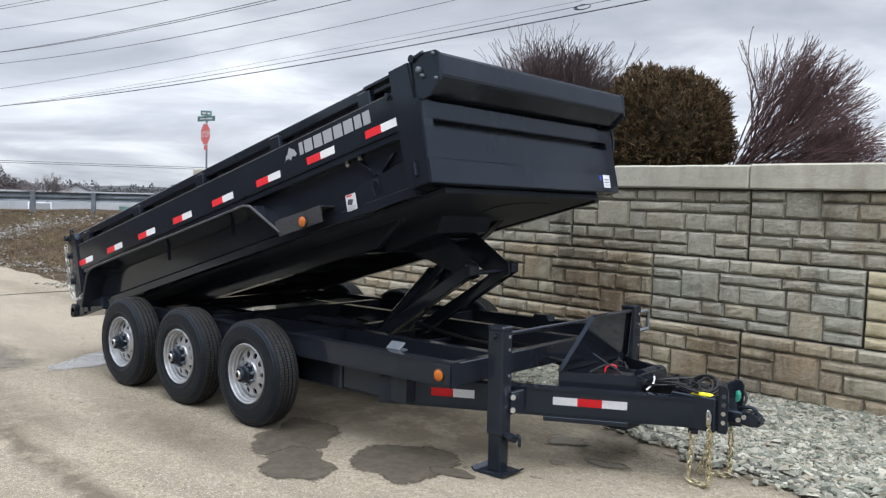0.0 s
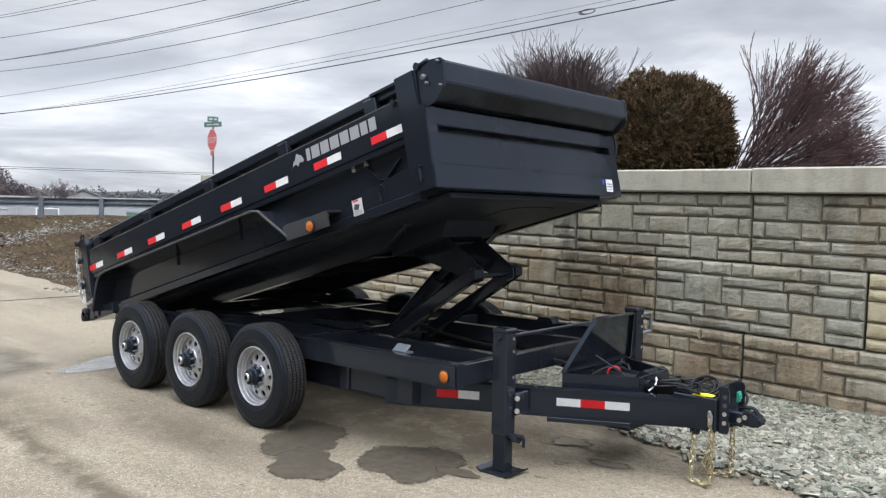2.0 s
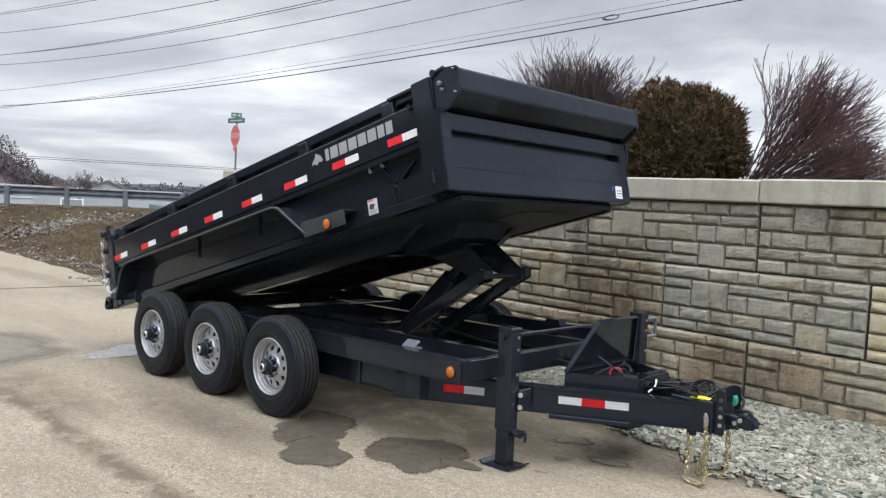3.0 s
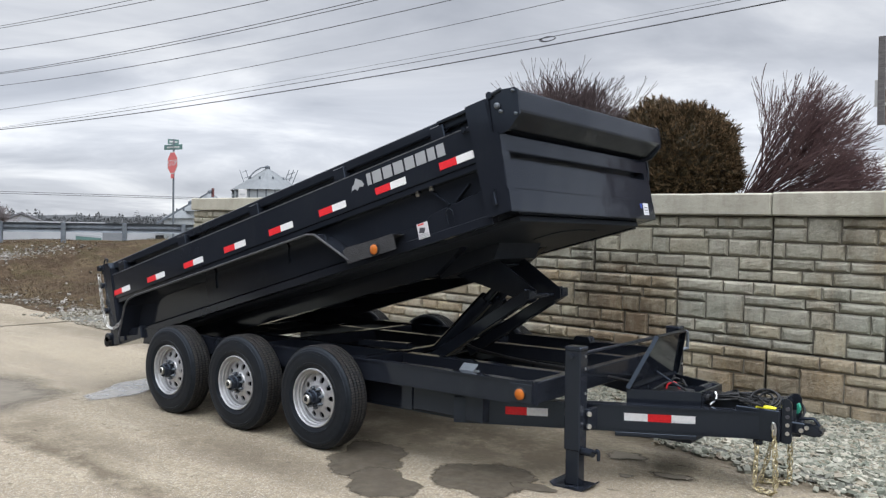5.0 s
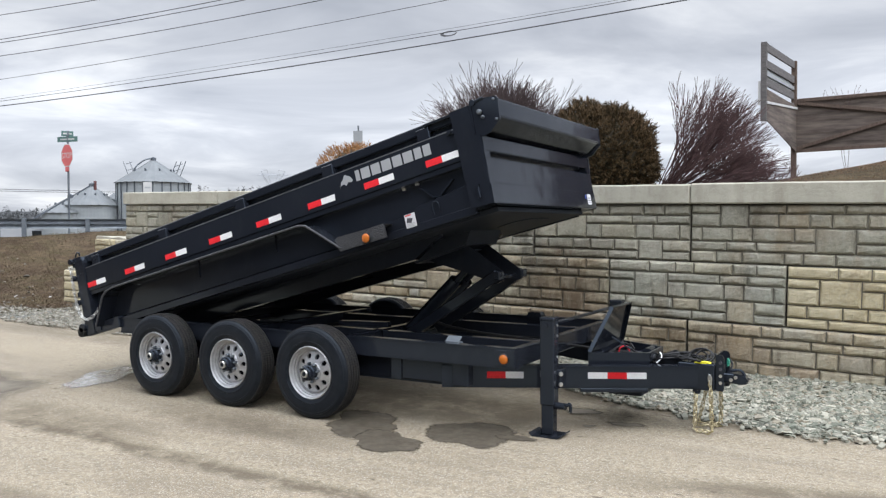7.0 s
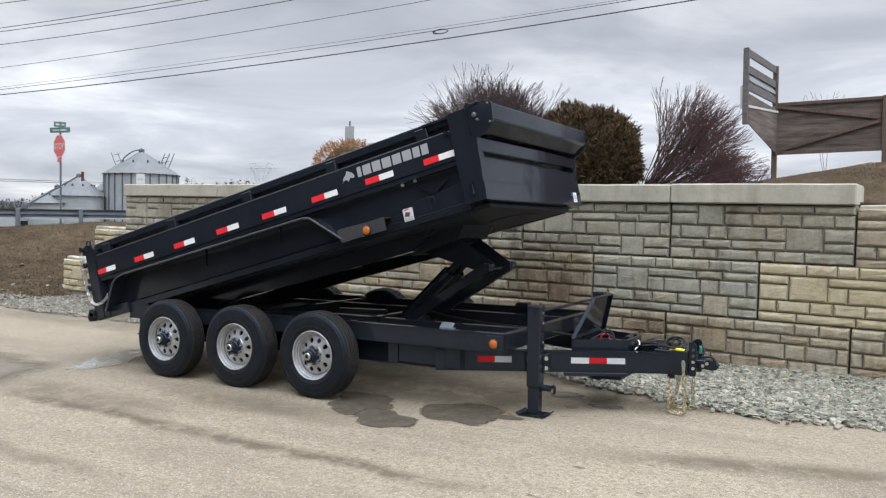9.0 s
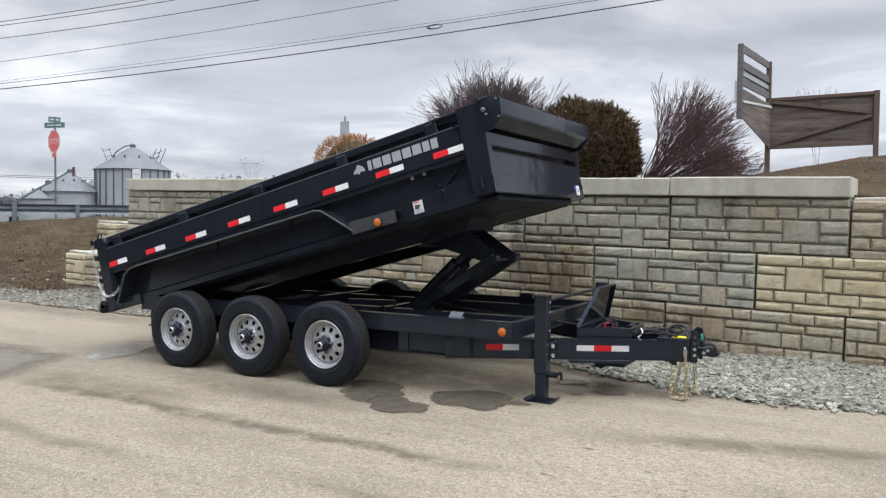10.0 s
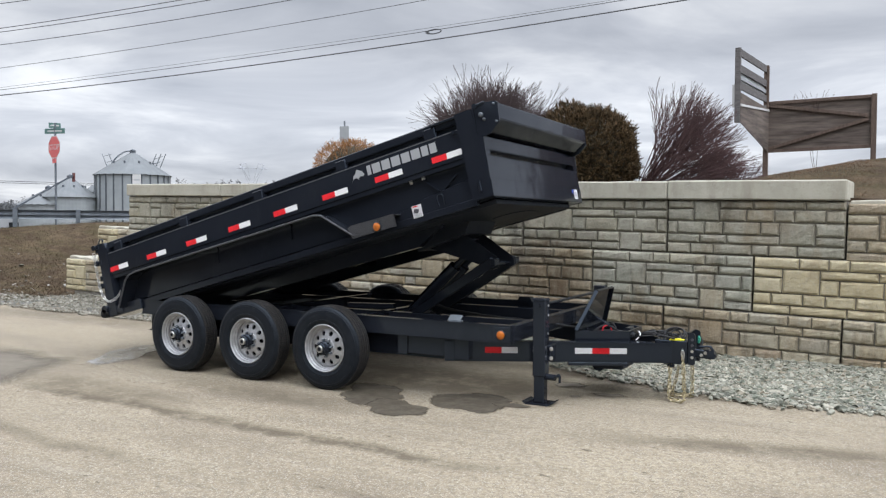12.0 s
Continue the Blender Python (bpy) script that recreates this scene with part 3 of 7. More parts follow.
def lathe(bm, profile, n, m=None, close=False):
    """Turns a profile of (radius, y) round the y axis."""
    rings = [[bm.verts.new(Vector((r * math.cos(a), y, r * math.sin(a)))) for a in (2 * math.pi * i / n for i in range(n))] for r, y in profile]
    pairs = list(zip(rings, rings[1:])) + ([(rings[-1], rings[0])] if close else [])
    for a, b in pairs:
        for i in range(n):
            j = (i + 1) % n
            bm.faces.new((a[i], a[j], b[j], b[i]))
    if m is not None:
        for ring in rings:
            for v in ring:
                v.co = m @ v.co
    return bm


def B():
    return bmesh.new()


def raw(name, verts, faces, mat, parent=None, label=""):
    """A large mesh from plain lists."""
    me = bpy.data.meshes.new(name)
    me.from_pydata(verts, [], faces)
    me.materials.append(mat)
    ob = new(name, me)
    ob.parent = parent
    if label:
        tagged(ob, label)
    return ob

# ---------------------------------------------------------------- ground, road, wall
WALL_SLOPE, WALL_RISE = -0.075, 0.019


def wall_y(x):
    return 3.72 + WALL_SLOPE * (x - 1.24)


def lerp_table(x, table):
    for (a, va), (b, vb) in zip(table, table[1:]):
        if x <= b:
            k = min(max((x - a) / (b - a), 0), 1)
            return va + (vb - va) * k
    return table[-1][1]


def smooth(a, b, x):
    k = min(max((x - a) / (b - a), 0), 1)
    return k * k * (3 - 2 * k)


RAIL_A, RAIL_B = Vector((-36.0, -10.5, 0)), Vector((-11.5, 21.5, 0))
RAIL_D = (RAIL_B - RAIL_A).normalized()


def bank(x, y):
    """The grassy rise beyond the road: up to the guardrail's line, then falling away."""
    edge = 4.2 - 0.085 * (x + 9.0)
    d = (y - edge) * 0.93 + max(0.0, -x - 17.0) * 0.35
    q = (x - RAIL_A.x) * RAIL_D.y - (y - RAIL_A.y) * RAIL_D.x
    if q > 0:
        k = max(d, 0.0) / (max(d, 0.0) + q)
        swell = 0.30 * math.exp(-((x + 18.5) ** 2 + (y - 14.0) ** 2) / 22.0)
        return (1.24 + swell) * smooth(0.0, 1.0, k) * smooth(-0.1, 0.8, d)
    return 1.24 - 1.2 * smooth(14, 30, -q) - 4.0 * smooth(40, 120, -q)


def terrace(x, d):
    """The fill behind the wall, stepping down at its far end."""
    top = lerp_table(x, [(-9.6, 0.0), (-8.6, 0.05), (-8.4, 0.42), (-7.65, 0.5), (-7.4, 1.0), (-6.6, 1.15), (-6.2, 1.75), (-5.0, 2.0), (2.0, 1.95), (5.0, 1.88), (5.4, 1.80), (40, 1.5)])
    hill = 0.85 * smooth(1.5, 9.0, d) * smooth(1.0, 6.5, x) + 0.30 * smooth(1.0, 7.0, d)
    return top + (hill - 3.5 * smooth(16, 60, d)) * smooth(-9, -6.5, x)


def ground_height(x, y):
    d = y - wall_y(x)
    if x < -9.6:
        return max(bank(x, y), 0.0) if y < 40 else bank(x, y)
    if d < 0.22:
        return 0.0
    t = terrace(x, d)
    return max(t, bank(x, y)) if x < -6 else t


def make_ground():
    xs = [-2500, -900, -400, -200, -120, -80, -60, -48, -40, -35] + [-32 + 0.5 * i for i in range(48)] + [-8 + 0.4 * i for i in range(50)] + [13, 15, 18, 22, 30, 45, 80, 150, 400, 900, 2500]
    ds = [-2500, -900, -300, -120, -60, -30, -16, -9, -5, -3, -1.5, -0.6, 0.0, 0.19, 0.24] + [0.5 + 0.5 * i for i in range(44)] + [24, 28, 34, 42, 55, 75, 110, 170, 300, 700, 1500, 2500]
    verts = []
    for d in ds:
        for x in xs:
            y = wall_y(min(max(x, -40), 40)) + d
            z = ground_height(min(max(x, -200), 60), y) - 0.02
            if d > 0.3 or x < -10:
                z += 0.10 * noise.noise((x * 0.35, y * 0.35, 3.1)) + 0.03 * noise.noise((x * 1.7, y * 1.7, 1.0)) if z > 0.05 else 0.0
            verts.append((x, y, z))
    n = len(xs)
    faces = [(j * n + i, j * n + i + 1, (j + 1) * n + i + 1, (j + 1) * n + i) for j in range(len(ds) - 1) for i in range(n - 1)]
    ob = raw("ground", verts, faces, SOIL)
    ob.data.polygons.foreach_set("use_smooth", [True] * len(ob.data.polygons))
    return tagged(ob, "rough brown ground with dead grass and bare soil", "ground", kind="structure")


make_ground()


def make_road():
    """The paved lot and road: a sheet with an uneven edge towards bank and gravel."""
    top = []
    xs = [-60 + 1.0 * i for i in range(40)] + [-20 + 0.25 * i for i in range(130)] + [12.5 + 1.5 * i for i in range(20)]
    for x in xs:
        e = lerp_table(x, [(-60, 13.0), (-40, 8.0), (-19, 4.6), (-12.5, 3.9), (-9, 3.35), (-7.2, 3.15), (-3, 2.95), (0.5, 2.85), (1.7, 2.75), (2.9, 2.05), (3.6, 1.82), (4.4, 1.58), (5.4, 1.72), (9, 1.7), (50, 1.7)])
        top.append(e + 0.12 * noise.noise((x * 0.9, 0.3, 0)) + 0.05 * noise.noise((x * 3.1, 5.3, 0)))
    rows = [-8.5, -6, -4, -2, 0]
    verts, faces = [], []
    for r in rows + [None]:
        for x, e in zip(xs, top):
            y = e if r is None else r
            verts.append((x, y, 0.004 if r is not None else -0.012))
    n = len(xs)
    for j in range(len(rows)):
        for i in range(n - 1):
            faces.append((j * n + i, j * n + i + 1, (j + 1) * n + i + 1, (j + 1) * n + i))
    return tagged(raw("road", verts, faces, ROAD), "worn tan concrete road surface with stains", "road", kind="structure")


make_road()


def make_patch(name, cx, cy, rx, ry, turn, seed, mat, label, z=0.0065, rough=0.35):
    """A flat patch with a ragged outline on the road."""
    n = 72
    c, s = math.cos(turn), math.sin(turn)
    verts = [(cx, cy, z)]
    for i in range(n):
        a = 2 * math.pi * i / n
        k = 1 + rough * noise.noise((math.cos(a) * 1.3 + seed, math.sin(a) * 1.3, seed * 0.7)) + 0.16 * rough * noise.noise((math.cos(a) * 4 + seed, math.sin(a) * 4, 2.0))
        u, v = rx * k * math.cos(a), ry * k * math.sin(a)
        verts.append((cx + c * u - s * v, cy + s * u + c * v, z))
    ob = raw(name, verts, [(0, 1 + i, 1 + (i + 1) % n) for i in range(n)], mat)
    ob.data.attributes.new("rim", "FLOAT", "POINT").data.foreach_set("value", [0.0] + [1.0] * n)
    return tagged(ob, label, "wet patch", "wet patches on the road")


def road_joint():
    bm = B()
    y0 = -14.0
    while y0 < 3.3:
        x = -8.87 + 0.03 * noise.noise((y0 * 0.7, 1.0, 0))
        box(bm, x - 0.016, x + 0.016, y0, y0 + 0.5, -0.01, 0.0065)
        y0 += 0.5
    return tagged(part("road_joint", bm, JOINT_TAR), "dark sealed joint line across the road", "road joint", kind="structure")


JOINT_TAR = two_tone("dark_joint_sealer", (0.09, 0.08, 0.062), (0.17, 0.15, 0.115), 9, 0.8)
road_joint()
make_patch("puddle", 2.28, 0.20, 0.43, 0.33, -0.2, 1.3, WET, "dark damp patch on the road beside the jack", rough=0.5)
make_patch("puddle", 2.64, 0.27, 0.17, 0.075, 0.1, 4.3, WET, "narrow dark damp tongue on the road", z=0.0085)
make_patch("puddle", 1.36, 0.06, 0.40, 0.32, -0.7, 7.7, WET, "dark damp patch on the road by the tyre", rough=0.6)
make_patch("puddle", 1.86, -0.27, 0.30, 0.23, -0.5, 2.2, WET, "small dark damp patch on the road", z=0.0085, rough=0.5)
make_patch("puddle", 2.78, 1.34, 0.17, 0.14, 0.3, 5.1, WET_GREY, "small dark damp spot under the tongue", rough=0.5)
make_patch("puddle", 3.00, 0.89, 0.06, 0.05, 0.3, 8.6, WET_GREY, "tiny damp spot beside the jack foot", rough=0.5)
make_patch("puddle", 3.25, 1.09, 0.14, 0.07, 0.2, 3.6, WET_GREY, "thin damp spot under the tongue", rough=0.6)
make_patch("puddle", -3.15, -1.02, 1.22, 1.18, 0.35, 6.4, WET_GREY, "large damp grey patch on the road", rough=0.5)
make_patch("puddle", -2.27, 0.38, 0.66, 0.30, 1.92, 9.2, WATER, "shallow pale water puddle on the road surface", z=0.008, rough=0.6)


# -- the retaining wall of large cast blocks
WALL = Matrix.Translation((1.272, 3.7176, 0.0)) @ Matrix.Rotation(math.atan(WALL_SLOPE), 4, "Z") @ Matrix.Rotation(math.atan(WALL_RISE), 4, "Y")
BLOCK_L, BLOCK_H = 1.88, 0.617
CAP_TOP, CAP_LOW = 2.08, 1.865
JOINT_GAP = 0.011


# the two moulds the blocks were cast in: for each course, from the top, its share of the height and the joints between its
# stones; the stones that begin at a value in the last tuple reach through the course below
MOULD_A = (((0.200, 0.247, 0.400, 0.505, 0.720, 0.845), (0.157, 0.160, 0.357, 0.650, 0.800), (0.270, 0.160, 0.357, 0.457, 0.675, 0.780, 0.935),
            (0.207, 0.102, 0.272, 0.388, 0.542, 0.692, 0.836), (0.166, 0.205, 0.500, 0.692, 0.836)), (0.160, 0.692))
MOULD_B = (((0.165, 0.161, 0.313, 0.505, 0.790), (0.226, 0.161, 0.313, 0.467, 0.622, 0.730, 0.893), (0.239, 0.063, 0.228, 0.334, 0.547, 0.652, 0.843),
            (0.165, 0.200, 0.358, 0.652, 0.843), (0.205, 0.145, 0.283, 0.500, 0.595, 0.750)), (0.161, 0.652))


def ashlar(mould, length=1.0):
    """The stones of one block's face as (x0, x1, z0, z1)."""
    courses, tall = mould
    out, z = [], BLOCK_H
    skip = set()
    for j, (share, *joints) in enumerate(courses):
        low = z - share * BLOCK_H
        edges = [0.0] + [e for e in joints if e < length - 0.04] + [length]
        for a, b in zip(edges, edges[1:]):
            if (j, a) in skip:
                continue
            z0 = low
            if a in tall and j < 4 and a in courses[j + 1]:
                skip.add((j + 1, a))
                z0 = low - courses[j + 1][0] * BLOCK_H
            out.append((a * BLOCK_L + (0.004 if a == 0 else 0), b * BLOCK_L - (0.004 if b == length else 0), z0 + (0.002 if z0 < 0.01 else 0), z - (0.002 if j == 0 else 0)))
        z = low
    return out


def stone_mesh(w, h, seed):
    """One rock-faced stone with a chipped margin, its back at y = 0 and its face towards -y."""
    rng = random.Random(seed)
    g = JOINT_GAP / 2
    jit = lambda s: rng.uniform(-s, s)
    nx, nz = (5 if w > 0.36 else 4 if w > 0.2 else 3), (4 if h > 0.2 else 3)
    verts, faces = [], []

    def at(i, k, inset, y, a, b):
        x = inset + (w - 2 * inset) * i / nx
        z = inset + (h - 2 * inset) * k / nz
        verts.append((x + jit(a), y + jit(b), z + jit(a)))
        return len(verts) - 1

    rim = [(i, 0) for i in range(nx)] + [(nx, k) for k in range(nz)] + [(nx - i, nz) for i in range(nx)] + [(0, nz - k) for k in range(nz)]
    back = [at(i, k, g, 0.0, 0.0, 0.0) for i, k in rim]
    edge = [at(i, k, g + 0.005, -0.013, 0.003, 0.003) for i, k in rim]
    bulge = rng.uniform(0.001, 0.005)
    tip, turn = jit(0.005), jit(0.002)
    grid = {}
    for i in range(nx + 1):
        for k in range(nz + 1):
            inner = 0 < i < nx and 0 < k < nz
            y = -0.032 - (bulge if inner else 0.0) + tip * (2 * i / nx - 1) + turn * (2 * k / nz - 1)
            grid[i, k] = at(i, k, g + 0.020, y, 0.006, 0.0032 if inner else 0.0028)
    face = [grid[q] for q in rim]
    for a, b in ((back, edge), (edge, face)):
        for q in range(len(rim)):
            p = (q + 1) % len(rim)
            faces.append((a[q], a[p], b[p], b[q]))
    for i in range(nx):
        for k in range(nz):
            faces.append((grid[i, k], grid[i + 1, k], grid[i + 1, k + 1], grid[i, k + 1]))
    me = bpy.data.meshes.new("stone")
    me.from_pydata(verts, [], faces)
    return me


PATTERNS = []
for seed, mould, length in ((3, MOULD_A, 1.0), (11, MOULD_B, 1.0), (23, MOULD_A, 1.0), (42, MOULD_B, 1.0), (57, MOULD_A, 1 / 3)):
    PATTERNS.append([(r, stone_mesh(r[1] - r[0], r[3] - r[2], seed * 100 + i)) for i, r in enumerate(ashlar(mould, length))])
STONE_SETS = []
for mat in (STONE_GREY, STONE_TAN, STONE_BROWN, STONE_SLATE, STONE_MIX):
    sets = []
    for pattern in PATTERNS:
        rows = []
        for r, me in pattern:
            mm = me.copy()
            mm.materials.append(mat)
            rows.append((r, mm))
        sets.append(rows)
    STONE_SETS.append(sets)


def wall_block(wall, x, z, pattern, tone, length=BLOCK_L, back=0.0, height=BLOCK_H, rough_top=False):
    """A cast block: its body and the stones of its face."""
    bm = B()
    box(bm, 0.008, length - 0.008, 0.0, 0.60, 0.003, height - 0.003, 0.008)
    block = part("block", bm, JOINT if not rough_top else CAP, wall, at=Matrix.Translation((x, back, z)))
    for (x0, x1, z0, z1), me in STONE_SETS[tone][pattern]:
        o = new("stone", me)
        o.matrix_basis = Matrix.Translation((x0, 0, z0))
        o.parent = block
    return block


def make_wall():
    wall = empty("wall_north", WALL, "tall retaining wall of cast ashlar stone blocks", "wall", kind="structure")
    rng = random.Random(8)
    tops = [CAP_LOW - BLOCK_H * (i + 1) for i in range(4)]
    moulds = ({0: 0, 1: 1, -1: 3, -2: 0}, {-1: 0, 0: 2, 1: 0, 2: 1, -2: 1}, {-1: 2, 0: 3, 1: 0, 2: 1})
    # tone: 0 grey, 1 yellow tan, 2 brown damp, 3 slate, 4 cream and rust
    for row, z in enumerate(tops[:3]):
        shift = BLOCK_L * (0.52 if row == 1 else 0.0)
        back = -0.028 * row
        for k in range(-5, 4):
            x = k * BLOCK_L + shift
            left = {0: -4.25, 1: -4.85, 2: -5.3}[row] * BLOCK_L
            if x < left - 0.1:
                continue
            tone = (0, 0, 2)[row]
            if row == 1 and k in (1, 2):
                tone = 1
            if row == 1 and k <= -2:
                tone = 4
            if row == 0 and k <= -2:
                tone = rng.choice((0, 1, 0))
            if row == 2 and k in (-3, -1, 2):
                tone = rng.choice((1, 2))
            if row == 1 and k == -1:
                tone = 2
            if row == 1 and k == 0:
                tone = 3
            if row == 2 and k in (-2, -1):
                tone = 4
            if row == 2 and k == 0:
                tone = 2
            if row == 0 and k == 2:
                wall_block(wall, x, z - 0.02, 2, 2, back=back - 0.01)
                continue
            wall_block(wall, x, z, moulds[row].get(k, k % 4), tone, back=back + rng.uniform(-0.008, 0.008))
    # short end blocks where the wall steps down
    short = 8 / 24 * BLOCK_L
    wall_block(wall, -4 * BLOCK_L - short, tops[0], 4, 0, short)
    wall_block(wall, -4.48 * BLOCK_L - short, tops[1], 4, 1, short, -0.028)
    wall_block(wall, -5 * BLOCK_L - short, tops[2], 4, 1, short, -0.056)
    # buried footing course under the gravel
    bm = B()
    box(bm, -5.2 * BLOCK_L, 4 * BLOCK_L, -0.06, 0.5, tops[3], tops[2] - 0.002, 0.01)
    part("footing", bm, JOINT, wall)
    # cap blocks
    for k in range(-4, 2):
        bm = B()
        x0, x1 = k * BLOCK_L, (k + 1) * BLOCK_L
        if k == -4:
            x0 = -4 * BLOCK_L - short
        box(bm, x0 + 0.004, x1 - 0.004, -0.075, 0.56, CAP_LOW + 0.002, CAP_TOP + rng.uniform(-0.006, 0.006), 0.014)
        bmesh.ops.subdivide_edges(bm, edges=[e for e in bm.edges if e.calc_length() > 0.5], cuts=9)
        for v in bm.verts:
            v.co += Vector((0, 0.006 * noise.noise(v.co * 5), 0.005 * noise.noise(v.co * 4 + Vector((3, 1, 7)))))
        part("cap_stone", bm, CAP, wall, "pale cast concrete cap stone")
    # rough tops where the wall steps down and beyond the last cap
    for x0, x1, zt in ((2 * BLOCK_L + 0.03, 3 * BLOCK_L, CAP_LOW - 0.03), (3 * BLOCK_L + 0.02, 4 * BLOCK_L, CAP_LOW - 0.03),
                       (-4.48 * BLOCK_L - short, -4 * BLOCK_L - short - 0.01, CAP_LOW - BLOCK_H), (-5 * BLOCK_L - short, -4.48 * BLOCK_L - short - 0.01, CAP_LOW - 2 * BLOCK_H)):
        bm = B()
        box(bm, x0, x1, -0.02, 0.6, zt - 0.02, zt + 0.035, 0.012)
        bmesh.ops.subdivide_edges(bm, edges=[e for e in bm.edges if e.calc_length() > 0.35], cuts=8)
        for v in bm.verts:
            v.co += Vector((0.02 * noise.noise(v.co * 3), 0.03 * noise.noise(v.co * 4), 0.05 * noise.noise(v.co * 3.3 + Vector((3, 1, 7)))))
        part("rough_top", bm, CAP, wall, "rough broken concrete block top", smooth=True)
    return wall


make_wall()


# -- crushed stone along the wall's foot
def scatter_stones(name, count, place, size, mat, label, seed, category="gravel"):
    rng = random.Random(seed)
    verts, faces = [], []
    base = [(-1, -1, -1), (1, -1, -1), (1, 1, -1), (-1, 1, -1), (-0.8, -0.8, 1), (0.8, -0.8, 1), (0.8, 0.8, 1), (-0.8, 0.8, 1)]
    quads = [(0, 3, 2, 1), (4, 5, 6, 7), (0, 1, 5, 4), (1, 2, 6, 5), (2, 3, 7, 6), (3, 0, 4, 7)]
    for _ in range(count):
        x, y, z = place(rng)
        s = rng.uniform(*size) * rng.choice((0.6, 0.8, 1.0, 1.0, 1.3))
        m = Matrix.Translation((x, y, z)) @ Euler((rng.gauss(0, 0.33), rng.gauss(0, 0.33), rng.uniform(0, 6.3))).to_matrix().to_4x4()
        sc = Vector((s * rng.uniform(0.7, 1.3), s * rng.uniform(0.5, 1.0), s * rng.uniform(0.16, 0.42)))
        k = len(verts)
        for b in base:
            v = m @ Vector((b[0] * sc.x * rng.uniform(0.6, 1.1), b[1] * sc.y * rng.uniform(0.6, 1.1), b[2] * sc.z * rng.uniform(0.6, 1.1)))
            verts.append(tuple(v))
        faces += [tuple(k + i for i in q) for q in quads]
    return tagged(raw(name, verts, faces, mat), label, category, kind="stuff")


def road_edge(x):
    return lerp_table(x, [(-9, 3.35), (-7.2, 3.15), (-3, 2.95), (0.5, 2.85), (1.7, 2.75), (2.9, 2.05), (3.6, 1.82), (4.4, 1.58), (5.4, 1.72), (9, 1.7)])


def bed_height(x, k):
    """The gravel's surface: k runs from the road's edge (0) to the wall (1)."""
    return 0.01 + lerp_table(x, [(-9.5, 0.0), (-8.9, 0.05), (-8.3, 0.12), (-6, 0.12), (-2, 0.08), (0, 0.06), (2.5, 0.05), (9, 0.09)]) * k + 0.02 * noise.noise((x * 2, k * 3, 0))


def make_bed():
    verts, faces = [], []
    xs = [-9.5 + 0.2 * i for i in range(95)]
    for x in xs:
        for j in range(9):
            k = j / 8
            y0, y1 = road_edge(x) - 0.10, wall_y(x) + 0.02
            verts.append((x, y0 + (y1 - y0) * k, bed_height(x, k) if j else 0.0))
    for i in range(len(xs) - 1):
        for j in range(8):
            faces.append((i * 9 + j, (i + 1) * 9 + j, (i + 1) * 9 + j + 1, i * 9 + j + 1))
    return tagged(raw("gravel_bed", verts, faces, GRAVEL_BED), "bed of grey gravel fines at the wall", "gravel", kind="structure")


make_bed()


def gravel_place(rng):
    x = rng.choice((rng.uniform(0.8, 8.0), rng.uniform(1.2, 6.2), rng.uniform(2.0, 6.0)))
    k = rng.uniform(0.03, 1.0) if rng.random() < 0.96 else -abs(rng.gauss(0, 0.07))
    y0, y1 = road_edge(x), wall_y(x) - 0.03
    return x, y0 + (y1 - y0) * k, bed_height(x, max(k, 0)) + 0.008 - 0.008 * (1 - smooth(-0.02, 0.14, k))


def gravel_far(rng):
    x = rng.uniform(-8.4, 1.0) if rng.random() > 0.06 else rng.uniform(-10.5, -8.4)
    k = rng.uniform(-0.25, 1.0)
    y0, y1 = road_edge(x), wall_y(x) - 0.05
    return x, y0 + (y1 - y0) * k, bed_height(x, max(k, 0)) + 0.008


scatter_stones("gravel", 32000, gravel_place, (0.014, 0.036), GRAVEL, "loose pale grey-green crushed stone along the wall", 5)
scatter_stones("gravel", 9000, gravel_far, (0.012, 0.032), DIRTY_GRAVEL, "loose pale crushed stone beside the far wall", 6)


def rubble_place(rng):
    x = rng.uniform(-24, -9.5)
    edge = 4.2 - 0.085 * (x + 9.0)
    y = edge + rng.choice((rng.gauss(0.1, 0.3), rng.gauss(0.1, 0.3), rng.uniform(-0.5, 4)))
    return x, y, max(ground_height(x, y), 0) + 0.015


def heap_place(rng):
    t = rng.gauss(0.1, 0.9)
    x = -20.35 + 0.45 * t + rng.gauss(0, 0.32)
    y = 6.6 + 1.1 * t + rng.gauss(0, 0.3)
    return x, y, max(ground_height(x, y), 0) + 0.03


RUBBLE = by_island("dirty_broken_stone", [(0.12, 0.105, 0.085), (0.22, 0.208, 0.186), (0.085, 0.072, 0.054), (0.36, 0.35, 0.33)], 0.9, 20)
scatter_stones("rubble", 700, rubble_place, (0.015, 0.05), RUBBLE, "scattered dusty rubble at the foot of the bank", 9, "rubble")
scatter_stones("rubble", 900, heap_place, (0.012, 0.05), RUBBLE, "band of broken pale stone on the bank", 10, "rubble")


